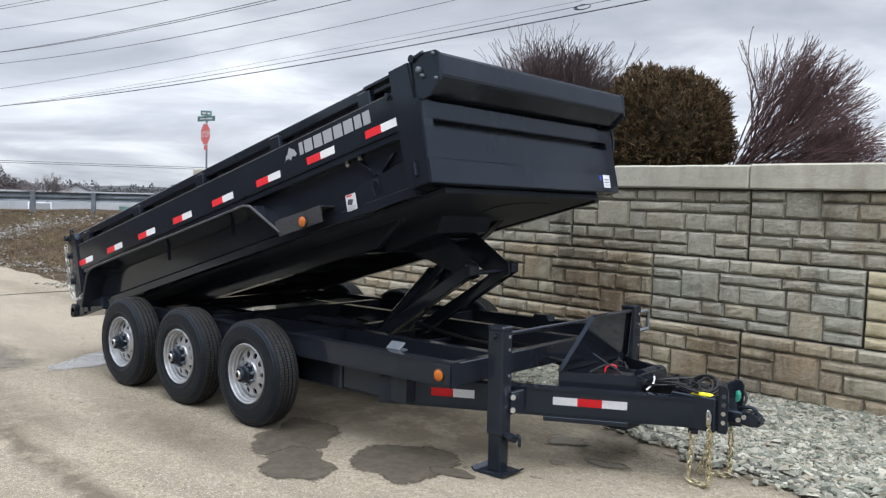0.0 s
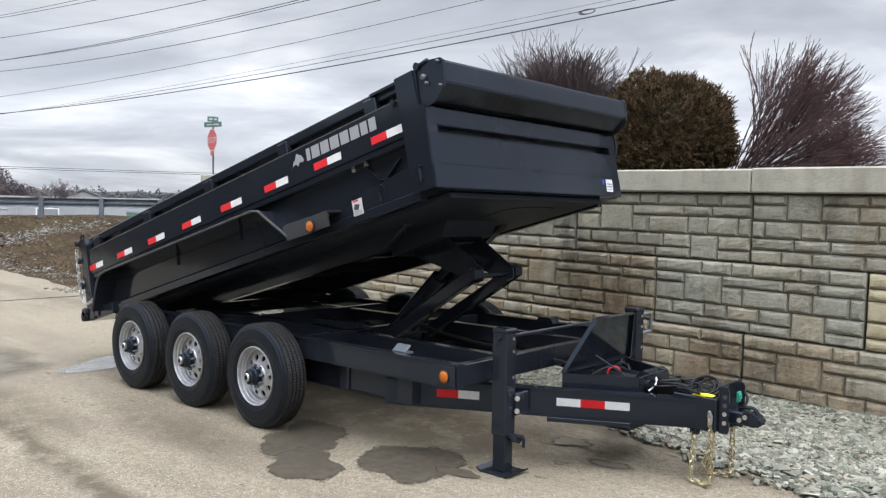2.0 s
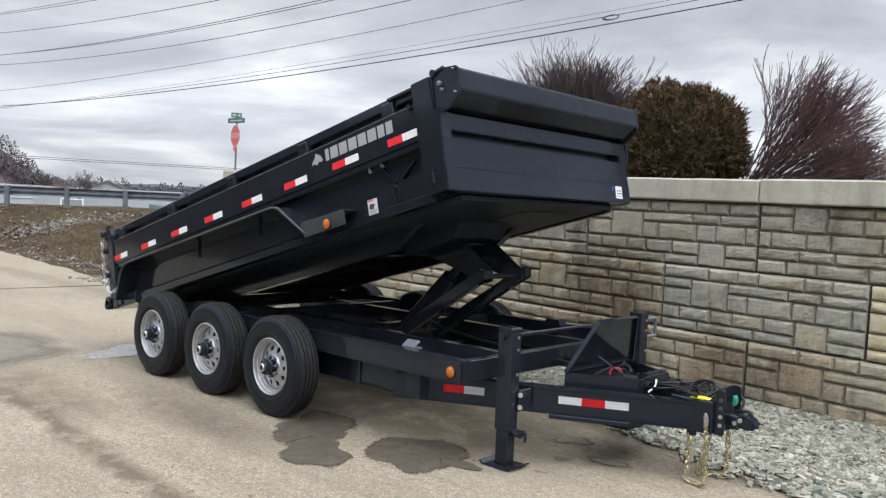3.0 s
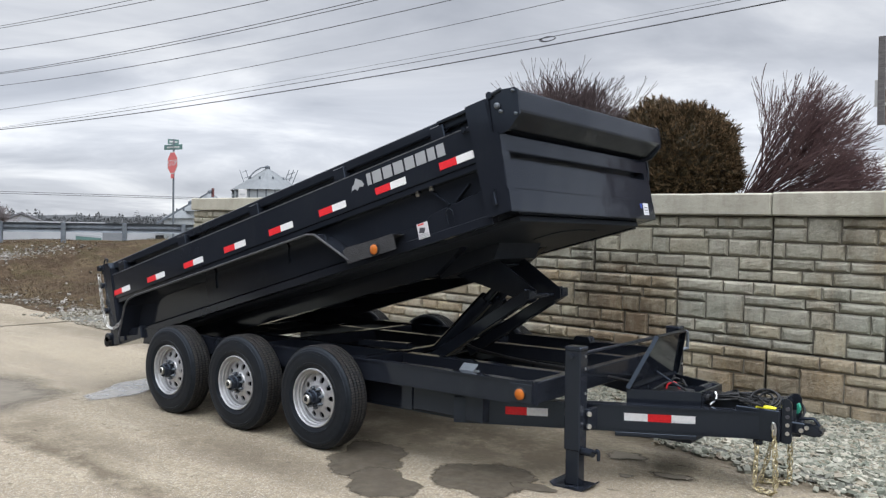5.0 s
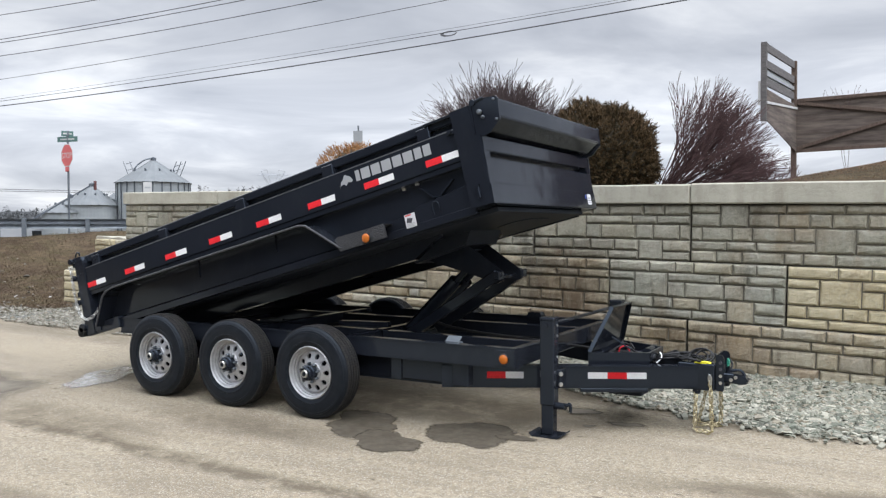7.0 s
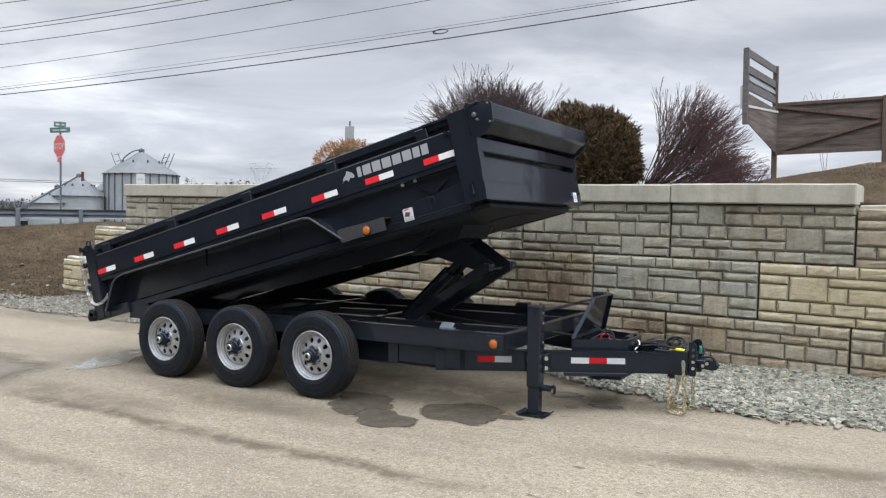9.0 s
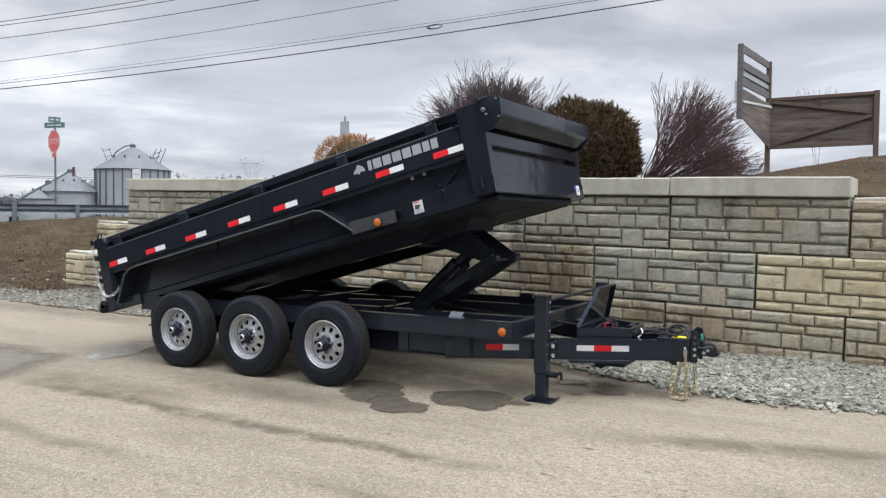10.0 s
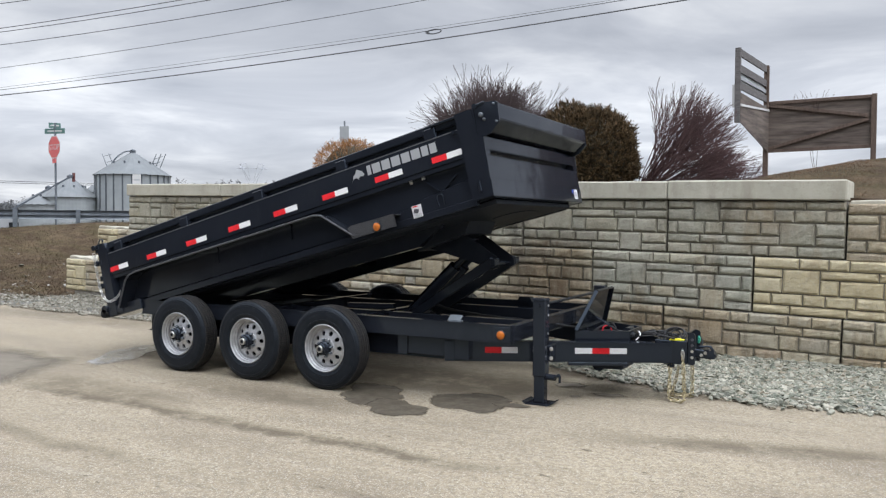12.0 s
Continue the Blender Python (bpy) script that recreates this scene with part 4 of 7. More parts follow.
# -- dead grass on the bank and behind the wall
def make_grass(name, count, place, label, seed, size=(0.03, 0.10), mat=None):
    rng = random.Random(seed)
    verts, faces = [], []
    for _ in range(count):
        x, y = place(rng)
        z = ground_height(x, y) - 0.02 + 0.10 * noise.noise((x * 0.35, y * 0.35, 3.1))
        a, h = rng.uniform(0, 6.3), rng.uniform(*size)
        lean = rng.uniform(0.5, 2.2) * h
        dx, dy = math.cos(a), math.sin(a)
        w = rng.uniform(0.003, 0.008)
        k = len(verts)
        verts += [(x - dy * w, y + dx * w, z), (x + dy * w, y - dx * w, z), (x + dx * lean, y + dy * lean, z + h)]
        faces.append((k, k + 1, k + 2))
    return tagged(raw(name, verts, faces, mat or DEAD_GRASS), label, "grass", kind="stuff")


def bank_place(rng):
    x = rng.uniform(-30, -6.8)
    edge = 4.3 - 0.085 * (x + 9.0)
    return x, edge + abs(rng.gauss(0, 5.5)) + (1.2 if x > -9 else 0)


def hill_place(rng):
    x = rng.uniform(-1.5, 9.0)
    return x, wall_y(x) + rng.uniform(0.7, 11.5)


make_grass("dead_grass", 60000, bank_place, "matted dead brown grass on the roadside bank", 3, (0.02, 0.065))
make_grass("dead_grass", 45000, hill_place, "dead brown grass and leaf litter on the mound above the wall", 4, (0.006, 0.024), LEAF_LITTER)


# -- an unseen dark wall added behind the camera: closes the lot and darkens reflections
def closing_wall():
    bm = B()
    box(bm, -46, 44, -19.0, -18.4, -0.05, 5.6, 0.02)
    return tagged(part("wall_south", bm, two_tone("dark_plain_siding", (0.055, 0.055, 0.06), (0.085, 0.085, 0.09), 0.8, 0.85)), "unseen plain dark wall added behind the camera", "wall", kind="structure")


closing_wall()

# ---------------------------------------------------------------- the distance
def guardrail():
    g = empty("guardrail", pose(-20.2, 10.0, 1.25), "long galvanised steel guardrail beyond the grass bank", "guardrail")
    a, b, d = RAIL_A, RAIL_B, RAIL_D
    side = Vector((d.y, -d.x, 0))
    inv = g.matrix_basis.inverted()
    # rail: the w-shaped section
    sec = [(0.0, 0.0), (0.02, 0.03), (0.075, 0.06), (0.075, 0.10), (0.02, 0.135), (0.02, 0.175), (0.075, 0.21), (0.075, 0.25), (0.02, 0.28), (0.0, 0.31)]
    bm = B()
    rows = []
    for p in (a, b):
        rows.append([bm.verts.new(inv @ (p - side * (s + 0.05) + Vector((0, 0, 1.62 + z)))) for s, z in sec])
    for i in range(len(sec) - 1):
        bm.faces.new((rows[0][i], rows[1][i], rows[1][i + 1], rows[0][i + 1]))
    rail = part("rail", bm, GALV, g)
    n = int((b - a).length / 1.9)
    first = None
    for i in range(n + 1):
        p = a + d * (i * 1.9)
        m = inv @ Matrix.Translation((p.x, p.y, 0.6)) @ Matrix.Rotation(math.atan2(d.y, d.x), 4, "Z")
        if first is None:
            bm = B()
            box(bm, -0.07, 0.07, -0.10, 0.045, 0, 1.35, 0.006)
            first = part("post", bm, GALV, g, at=m)
        else:
            again(first, m, g)


guardrail()


def text_mesh(word, size, mat, parent, at, name="lettering", depth=0.001):
    cu = bpy.data.curves.new(name, "FONT")
    cu.body, cu.size, cu.align_x, cu.align_y, cu.extrude = word, size, "CENTER", "CENTER", depth
    tmp = bpy.data.objects.new(name, cu)
    me = bpy.data.meshes.new_from_object(tmp)
    bpy.data.objects.remove(tmp)
    me.materials.append(mat)
    ob = new(name, me)
    ob.matrix_basis = at
    ob.parent = parent
    return ob


def face_towards(x, y, tx, ty):
    """A turn about z after which the thing's -y side looks towards the target."""
    return math.degrees(math.atan2(ty - y, tx - x)) + 90


def stop_sign():
    x, y = -26.4, 16.8
    s = empty("stop_sign", pose(x, y, 1.2, 0, 0, -8), "red octagonal stop sign with street name blades on a steel post", "road sign")
    bm = B(); rod(bm, (0, 0.02, -0.4), (0, 0.02, 4.66), 0.045, 8)
    part("post", bm, GALV, s)
    r = 0.53
    octa = [(r * math.cos(math.pi / 8 + i * math.pi / 4), 3.60 + r * math.sin(math.pi / 8 + i * math.pi / 4)) for i in range(8)]
    bm = B(); prism(bm, octa, -0.035, -0.03)
    plate = part("border", bm, SIGN_WHITE, s)
    octa = [(0.93 * px, 3.60 + 0.93 * (pz - 3.60)) for px, pz in octa]
    bm = B(); prism(bm, octa, -0.040, -0.036)
    part("sign_face", bm, SIGN_RED, s, "red octagon paled by painted haze")
    text_mesh("STOP", 0.36, SIGN_WHITE, s, pose(0, -0.043, 3.58, 90))
    bm = B(); box(bm, -0.16, 0.16, -0.04, -0.03, 2.90, 3.10)
    part("sub_plate", bm, SIGN_RED, s)
    for k, (h, half, turn) in enumerate(((4.30, 0.52, 22), (4.54, 0.24, 72))):
        bm = B(); box(bm, -half, half, -0.012, 0.012, -0.115, 0.115, 0.004)
        blade = part("street_name_blade", bm, SIGN_GREEN, s, at=pose(0, 0, h, 0, 0, turn))
        bm = B()
        box(bm, -half * 0.7, half * 0.7, -0.016, -0.013, -0.03, 0.03)
        part("print_bar", bm, SIGN_WHITE, blade)


stop_sign()


def small_signs():
    x, y = -18.97, 14.85
    s = empty("road_sign", pose(x, y, 0.56, 0, 0, face_towards(x, y, 2, -6)), "white road sign panel above a small arrow plate on a post", "road sign")
    bm = B(); rod(bm, (0, 0.03, -0.4), (0, 0.03, 2.75), 0.03, 8)
    part("post", bm, GALV, s)
    bm = B(); box(bm, -0.15, 0.15, -0.012, 0.0, 2.0, 2.75, 0.004)
    upper = part("panel", bm, SIGN_WHITE, s)
    for k in range(3):
        bm = B(); box(bm, -0.10, 0.10, -0.016, -0.0125, 2.12 + 0.2 * k, 2.18 + 0.2 * k)
        part("print_bar", bm, SIGN_BACK, upper)
    bm = B(); box(bm, -0.15, 0.15, -0.012, 0.0, 1.62, 1.90, 0.004)
    lower = part("arrow_plate", bm, SIGN_WHITE, s)
    bm = B()
    for sgn in (-1, 1):
        prism(bm, [(sgn * 0.12, 1.76), (sgn * 0.03, 1.68), (sgn * 0.03, 1.84)], -0.017, -0.0125)
    part("arrow", bm, DECAL_INK, lower)
    x, y = -14.8, 22.2
    s = empty("road_sign", pose(x, y, 2.0, 0, 0, face_towards(x, y, -8, -10)), "grey back of a road sign on a post", "road sign")
    bm = B(); rod(bm, (0, 0.03, -0.5), (0, 0.03, 3.9), 0.035, 8)
    part("post", bm, GALV, s)
    bm = B(); box(bm, -0.21, 0.21, -0.012, 0.0, 2.9, 3.68, 0.004)
    part("panel", bm, SIGN_BACK, s)


small_signs()


def silo(x, y, z, r, h, roof, ribs, label):
    s = empty("grain_silo", pose(x, y, z), label, "silo", "grain silos")
    n = 48
    bm = B()
    rings = []
    steps = 2 * int(h / 0.6)
    for j in range(steps + 1):
        rr = r + (0.012 if j % 2 else 0.0)
        rings.append([bm.verts.new((rr * math.cos(2 * math.pi * i / n), rr * math.sin(2 * math.pi * i / n), h * j / steps)) for i in range(n)])
    for a, b in zip(rings, rings[1:]):
        for i in range(n):
            bm.faces.new((a[i], a[(i + 1) % n], b[(i + 1) % n], b[i]))
    part("wall", bm, SILO_STEEL, s)
    bm = B()
    eave = [bm.verts.new(((r + 0.35) * math.cos(2 * math.pi * i / n), (r + 0.35) * math.sin(2 * math.pi * i / n), h - 0.05 + (0.06 if i % 2 else 0))) for i in range(n)]
    top = [bm.verts.new((0.5 * math.cos(2 * math.pi * i / n), 0.5 * math.sin(2 * math.pi * i / n), h + roof)) for i in range(n)]
    for i in range(n):
        bm.faces.new((eave[i], eave[(i + 1) % n], top[(i + 1) % n], top[i]))
    bm.faces.new(top)
    roof_ob = part("roof", bm, SILO_ROOF, s)
    bm = B(); lathe(bm, [(0.45, 0), (0.45, 0.5), (0.0, 0.75)], 12, pose(0, 0, h + roof - 0.05, 90))
    part("roof_vent", bm, SILO_RIB, roof_ob)
    for k in range(9):
        a = 2 * math.pi * k / 9 + 0.3
        c = Vector((math.cos(a), math.sin(a), 0))
        p = c * (r * 0.55) + Vector((0, 0, h + roof * 0.47))
        bm = B(); rod(bm, p, p + Vector((0, 0, 0.5)), 0.16, 6)
        part("roof_vent", bm, SILO_RIB, roof_ob)
    first = None
    for k in range(ribs):
        m = Matrix.Rotation(2 * math.pi * k / ribs, 4, "Z") @ Matrix.Translation((r + 0.06, 0, 0))
        if first is None:
            bm = B(); box(bm, -0.02, 0.05, -0.11, 0.11, 0, h)
            first = part("stiffener", bm, SILO_RIB, s, at=m)
        else:
            again(first, m, s)
    return s


def far_yard():
    k = 1.3
    big = silo(-78.6 * k + 0.3, 65.2 * k, 0.2, 5.75, 8.9, 3.7, 26, "large corrugated steel grain silo with a cone roof")
    silo(-82.7 * k, 59.5 * k, 0.0, 4.0, 5.4, 3.0, 0, "smaller steel grain silo with a cone roof")
    silo(-80.6 * k - 5, 62.6 * k + 6, 0.0, 4.6, 6.6, 3.2, 0, "steel grain silo standing behind the others")
    silo(-84.6 * k, 55.6 * k + 3, 0.0, 4.2, 4.2, 2.4, 0, "low steel grain silo with a cone roof")
    c = empty("conveyor", pose(-84.5 * k, 57.5 * k, 0), "sloping rusty grain conveyor rising over the silos", "conveyor")
    inv = c.matrix_basis.inverted()
    bm = B(); beam(bm, inv @ Vector((-101.0, 63.1, 3.05)), inv @ Vector((-98.9, 71.56, 8.44)), 0.15, 0.22)
    part("chute", bm, SILO_RIB, c)
    bm = B(); beam(bm, inv @ Vector((-98.9, 71.6, 8.75)), inv @ Vector((-98.9, 71.6, 7.4)), 0.3, 0.3, (1, 0, 0))
    part("head", bm, RUST, c)
    t = empty("elevator_frame", pose(-77.2 * k, 67.0 * k, 7.6), "thin steel ladder frames on a silo roof", "ladder frame")
    inv = t.matrix_basis.inverted()
    for dx in (-0.7, 0.0, 0.7):
        bm = B()
        rod(bm, (dx, 0.5 * dx, 1.0), (dx + 1.4, 0.9 + 0.5 * dx, 5.2), 0.07, 5)
        part("strut", bm, GALV, t)
    bm = B()
    for j in range(4):
        rod(bm, (-0.7 + 0.35 * j, 0.2 * j - 0.3, 1.6 + 0.9 * j), (0.7 + 0.35 * j, 0.2 * j + 0.3, 2.1 + 0.9 * j), 0.05, 5)
    part("braces", bm, GALV, t)
    t = empty("elevator_frame", pose(-79.9 * k, 63.4 * k, 9.6), "thin steel ladder frame beside the bent pipe on a silo roof", "ladder frame")
    for dx in (-0.45, 0.45):
        bm = B(); rod(bm, (dx, 0.6 * dx, 0.0), (dx - 0.9, 0.6 * dx - 0.6, 3.0), 0.06, 5)
        part("strut", bm, GALV, t)
    bm = B()
    for j in range(3):
        rod(bm, (-0.45 - 0.3 * j, -0.27 - 0.2 * j, 0.6 + j), (0.45 - 0.3 * j, 0.27 - 0.2 * j, 0.9 + j), 0.045, 5)
    part("braces", bm, GALV, t)
    a = empty("auger_pipe", pose(-79.6 * k, 64.2 * k, 10), "bent steel pipe on the silo roof", "pipe")
    bm = B(); hose(bm, smooth_path([(-0.5, -1.1, 0.8), (-0.1, -0.65, 1.9), (0.8, 0.35, 2.95), (1.6, 1.3, 3.2)]), 0.13, 6)
    part("pipe", bm, GALV, a)
    b = empty("farm_building", pose(-88.0 * k, 56.5 * k, -0.3, 0, 0, 58), "low white farm building with a dark doorway", "building")
    bm = B(); prism(bm, [(-6, 0), (6, 0), (6, 2.4), (0, 3.3), (-6, 2.4)], 0, 8)
    part("wall", bm, FAR_WHITE, b)
    bm = B(); prism(bm, [(-6.3, 2.4), (0, 3.4), (6.3, 2.4), (6.3, 2.55), (0, 3.55), (-6.3, 2.55)], -0.3, 8.3)
    part("roof", bm, FAR_WHITE, b)
    bm = B(); box(bm, -1.6, 0.4, -0.06, 0.02, 0.2, 1.7)
    part("doorway", bm, GLASS_DARK, b)


far_yard()


def far_houses():
    b = empty("warehouse", pose(-112.0, 44.0, -1.3, 0, 0, 70), "long low white metal warehouse beyond the road", "building")
    bm = B(); box(bm, -13, 15, 0, 10, 0, 4.3)
    part("wall", bm, FAR_WHITE, b)
    bm = B(); prism(bm, [(-13.3, 4.2), (15.3, 4.2), (15.3, 4.5), (-13.3, 4.5)], -0.3, 10.3)
    part("roof", bm, FAR_WHITE, b)
    for k in range(7):
        bm = B(); box(bm, -12 + 4 * k, -11.9 + 4 * k, -0.05, 0.0, 0.1, 4.2)
        part("panel_seam", bm, SIGN_BACK, b)
    h = empty("house", pose(-150, 66.0, -1.0, 0, 0, 62), "distant house with a dark pitched roof", "building")
    bm = B(); prism(bm, [(-3.4, 0), (3.4, 0), (3.4, 4.6), (0, 6.0), (-3.4, 4.6)], 0, 6)
    part("wall", bm, FAR_WHITE, h)
    bm = B(); prism(bm, [(-3.9, 4.4), (0, 6.1), (3.9, 4.4), (3.9, 4.65), (0, 6.4), (-3.9, 4.65)], -0.4, 6.4)
    part("roof", bm, FAR_ROOF, h)
    bm = B(); box(bm, 0.8, 2.4, -0.08, 0, 1.2, 2.6)
    part("window", bm, GLASS_DARK, h)
    v = empty("van", pose(-68.4, 26.4, -0.55, 0, 0, -22), "white delivery van parked beyond the guardrail", "vehicle")
    bm = B(); prism(bm, [(-2.3, 0.35), (2.4, 0.35), (2.45, 1.0), (1.5, 1.25), (1.05, 2.05), (-2.3, 2.1)], -0.95, 0.95)
    part("body", bm, FAR_WHITE, v)
    bm = B(); prism(bm, [(1.42, 1.28), (1.06, 1.95), (0.5, 1.95), (0.5, 1.28)], -0.97, -0.955)
    part("window", bm, GLASS_DARK, v)
    bm = B(); box(bm, -1.9, 0.3, -0.97, -0.955, 1.25, 1.85)
    part("window", bm, GLASS_DARK, v)
    bm = B(); prism(bm, [(1.52, 1.27), (1.09, 2.01), (1.12, 2.02), (1.55, 1.28)], -0.82, 0.82)
    part("windscreen", bm, GLASS_DARK, v)
    bm = B(); box(bm, 2.44, 2.47, -0.6, 0.6, 0.55, 0.85)
    part("grille", bm, GLASS_DARK, v)
    for x in (-1.5, 1.5):
        bm = B(); rod(bm, (x, -0.96, 0.35), (x, -0.7, 0.35), 0.36, 16)
        part("wheel", bm, RUBBER, v)


far_houses()


def roadside_boxes():
    """A green skip and a pale cabinet beyond the guardrail."""
    d = empty("dumpster", pose(-47.5, 24.2, 0.1, 0, 0, 60), "green steel dumpster with a pale lid", "dumpster")
    bm = B(); prism(bm, [(-0.75, 0.1), (0.75, 0.1), (0.8, 1.15), (-0.8, 1.3)], -0.6, 0.6)
    part("body", bm, SIGN_GREEN, d)
    bm = B(); prism(bm, [(-0.82, 1.30), (0.82, 1.15), (0.82, 1.30), (-0.82, 1.45)], -0.62, 0.62)
    part("lid", bm, FAR_WHITE, d)
    c = empty("utility_cabinet", pose(-51.0, 16.1, 0.1, 0, 0, 70), "pale grey utility cabinet beyond the guardrail", "cabinet")
    bm = B(); box(bm, -0.7, 0.7, -0.4, 0.4, 0.0, 1.35, 0.03)
    part("body", bm, FAR_WHITE, c)
    bm = B(); box(bm, -0.74, 0.74, -0.44, 0.44, 1.352, 1.42, 0.02)
    part("top", bm, SIGN_BACK, c)


roadside_boxes()


def far_woods(name, spots, mat, label, seed, bit=0.5):
    """Distant trees: crowns of many small twig clumps in one mesh."""
    rng = random.Random(seed)
    verts, faces = [], []
    for x, y, z, w, h, count in spots:
        for _ in range(count):
            px, py = x + rng.gauss(0, w * 0.5), y + rng.gauss(0, w * 0.5)
            top = h * max(0.3, 1 - ((px - x) ** 2 + (py - y) ** 2) / (w * w * 2.2)) * (1 + 0.12 * noise.noise((px * 0.4, py * 0.4, 1.0)))
            pz = z + top * (1 - rng.random() ** 1.6 * 0.95)
            s = bit * rng.uniform(0.4, 1.2)
            k = len(verts)
            for _ in range(3):
                verts.append((px + rng.gauss(0, s), py + rng.gauss(0, s), pz + rng.gauss(0, s * 1.3)))
            faces.append((k, k + 1, k + 2))
    return tagged(raw(name, verts, faces, mat), label, "trees", kind="stuff")


spots = []
rng_w = random.Random(77)
for i in range(48):
    a = radians(159.3 + i * 0.5)
    spots.append((250 * math.cos(a), 250 * math.sin(a), -4, 3.2, 11.5 + 11.5 * smooth(0, 7, i) + rng_w.uniform(-1.0, 1.0), 3200))
far_woods("far_woods", spots, FAR_TREES, "distant hillside of bare winter trees", 21, 0.15)
spots = []
for i in range(90):
    a = radians(120 + i * 0.5)
    spots.append((420 * math.cos(a), 420 * math.sin(a), -8, 4.5, 30.0 - 11.0 * smooth(32, 48, i) + rng_w.uniform(-1.5, 1.5), 900))
far_woods("far_woods", spots, FAR_PINES, "low dark line of distant pines", 22, 0.36)


def ridge(name, r, a0, a1, height, base, label, mat):
    """A far hill line: a thick ridge along an arc round the place."""
    n = 60
    verts, faces = [], []
    for i in range(n + 1):
        a = radians(a0 + (a1 - a0) * i / n)
        h = height(i / n) * (1 + 0.06 * noise.noise((i * 0.31, 2.0, 0)) + 0.05 * noise.noise((i * 1.3, 7.0, 0)))
        for rr, z in ((r - 30, base), (r, base + h), (r + 40, base)):
            verts.append((rr * math.cos(a), rr * math.sin(a), z))
    for i in range(n):
        for j in range(2):
            faces.append((i * 3 + j, i * 3 + j + 1, i * 3 + j + 4, i * 3 + j + 3))
    return tagged(raw(name, verts, faces, mat), label, "hill", kind="structure")


ridge("backdrop_hill", 262, 158.5, 186, lambda t: 9 + 11.5 * smooth(0.02, 0.18, t), -4, "distant wooded hill of bare winter trees", FAR_TREES)
ridge("backdrop_hill", 430, 118, 170, lambda t: 29.2 - 11.0 * smooth(0.35, 0.50, t), -8, "low line of far dark woods", FAR_PINES)
# steel paled so that its colour holds the haze before the tower
HAZE = material("pale_distant_steel", (0.36, 0.38, 0.41), 0.8)


def power_tower():
    t = empty("power_tower", Matrix.Identity(4) @ pose(-207.6, 230.4, -2), "faint distant steel lattice power tower", "power tower")
    bm = B()
    for s in (-1, 1):
        for lo, hi, r in (((2.2, 0), (0.8, 18), 0.14), ((0.8, 18), (3.2, 26), 0.12), ((3.2, 26), (0.3, 19), 0.10), ((3.2, 26), (1.6, 26.4), 0.10), ((1.6, 26.4), (0.4, 20), 0.09)):
            rod(bm, (s * lo[0], s * lo[0], lo[1]), (s * hi[0], s * hi[0], hi[1]), r, 4)
        for k in range(5):
            h0, h1 = 3.6 * k, 3.6 * (k + 1)
            w0, w1 = 2.2 - 1.4 * h0 / 18, 2.2 - 1.4 * h1 / 18
            rod(bm, (s * w0, s * w0, h0), (-s * w1, -s * w1, h1), 0.09, 4)
    part("lattice", bm, HAZE, t)
    bm = B(); rod(bm, (-4.2, -4.2, 24.5), (4.2, 4.2, 24.5), 0.12, 4)
    part("crossarm", bm, HAZE, t)


power_tower()


# -- overhead wires: they run along the road, far above
def wires():
    # (y at x = 0, height, slope, sag, thickness): all run in one direction, a little off the trailer's line
    for y, z, s, q, r in ((23.15, 8.167, 0.628, 0.696, 0.036), (28.31, 9.888, 1.015, 0.446, 0.024), (24.37, 8.96, 0.952, 0.325, 0.011), (25.83, 10.454, 1.035, 0.627, 0.021), (24.87, 11.307, 0.627, 1.017, 0.028),
                          (19.84, 10.237, 0.136, 1.167, 0.024), (22.76, 11.449, 0.496, 0.956, 0.027), (25.59, 13.697, 0.128, 0.822, 0.030), (22.83, 13.804, -0.405, 0.687, 0.026), (16.05, 11.109, -0.703, 1.096, 0.018)):
        w = empty("overhead_wire", pose(-30, y - 0.0977 * 30, z), "dark overhead utility wire crossing the grey sky", "wire", "overhead wires")
        bm = B()
        hose(bm, [(2.4 * k, 0.0977 * 2.4 * k, s * (0.08 * k) + q * (0.08 * k) ** 2) for k in range(-30, 22)], r * 0.72, 5)
        part("strand", bm, WIRE, w)
    c = empty("cable_coil", pose(-13.15, 27.0, 10.52), "coil of spare cable hung on the overhead wire", "cable coil")
    bm = B()
    for k in range(3):
        hose(bm, [(0.42 * math.cos(a) * (1 - 0.08 * k), 0.05 * k, 0.10 * math.sin(a) + 0.02 * k) for a in (2 * math.pi * i / 20 for i in range(21))], 0.02, 5)
    part("loops", bm, WIRE, c)
    w = empty("overhead_wire", pose(-160, 40, 9.5), "thin distant utility wire low over the horizon", "wire", "overhead wires")
    for dz in (0.0, 0.35):
        bm = B(); hose(bm, [(0, -60, dz + 1.2), (8, 10, dz - 0.9), (20, 60, dz - 0.4), (34, 110, dz + 0.6)], 0.05, 4)
        part("strand", bm, WIRE, w)


wires()


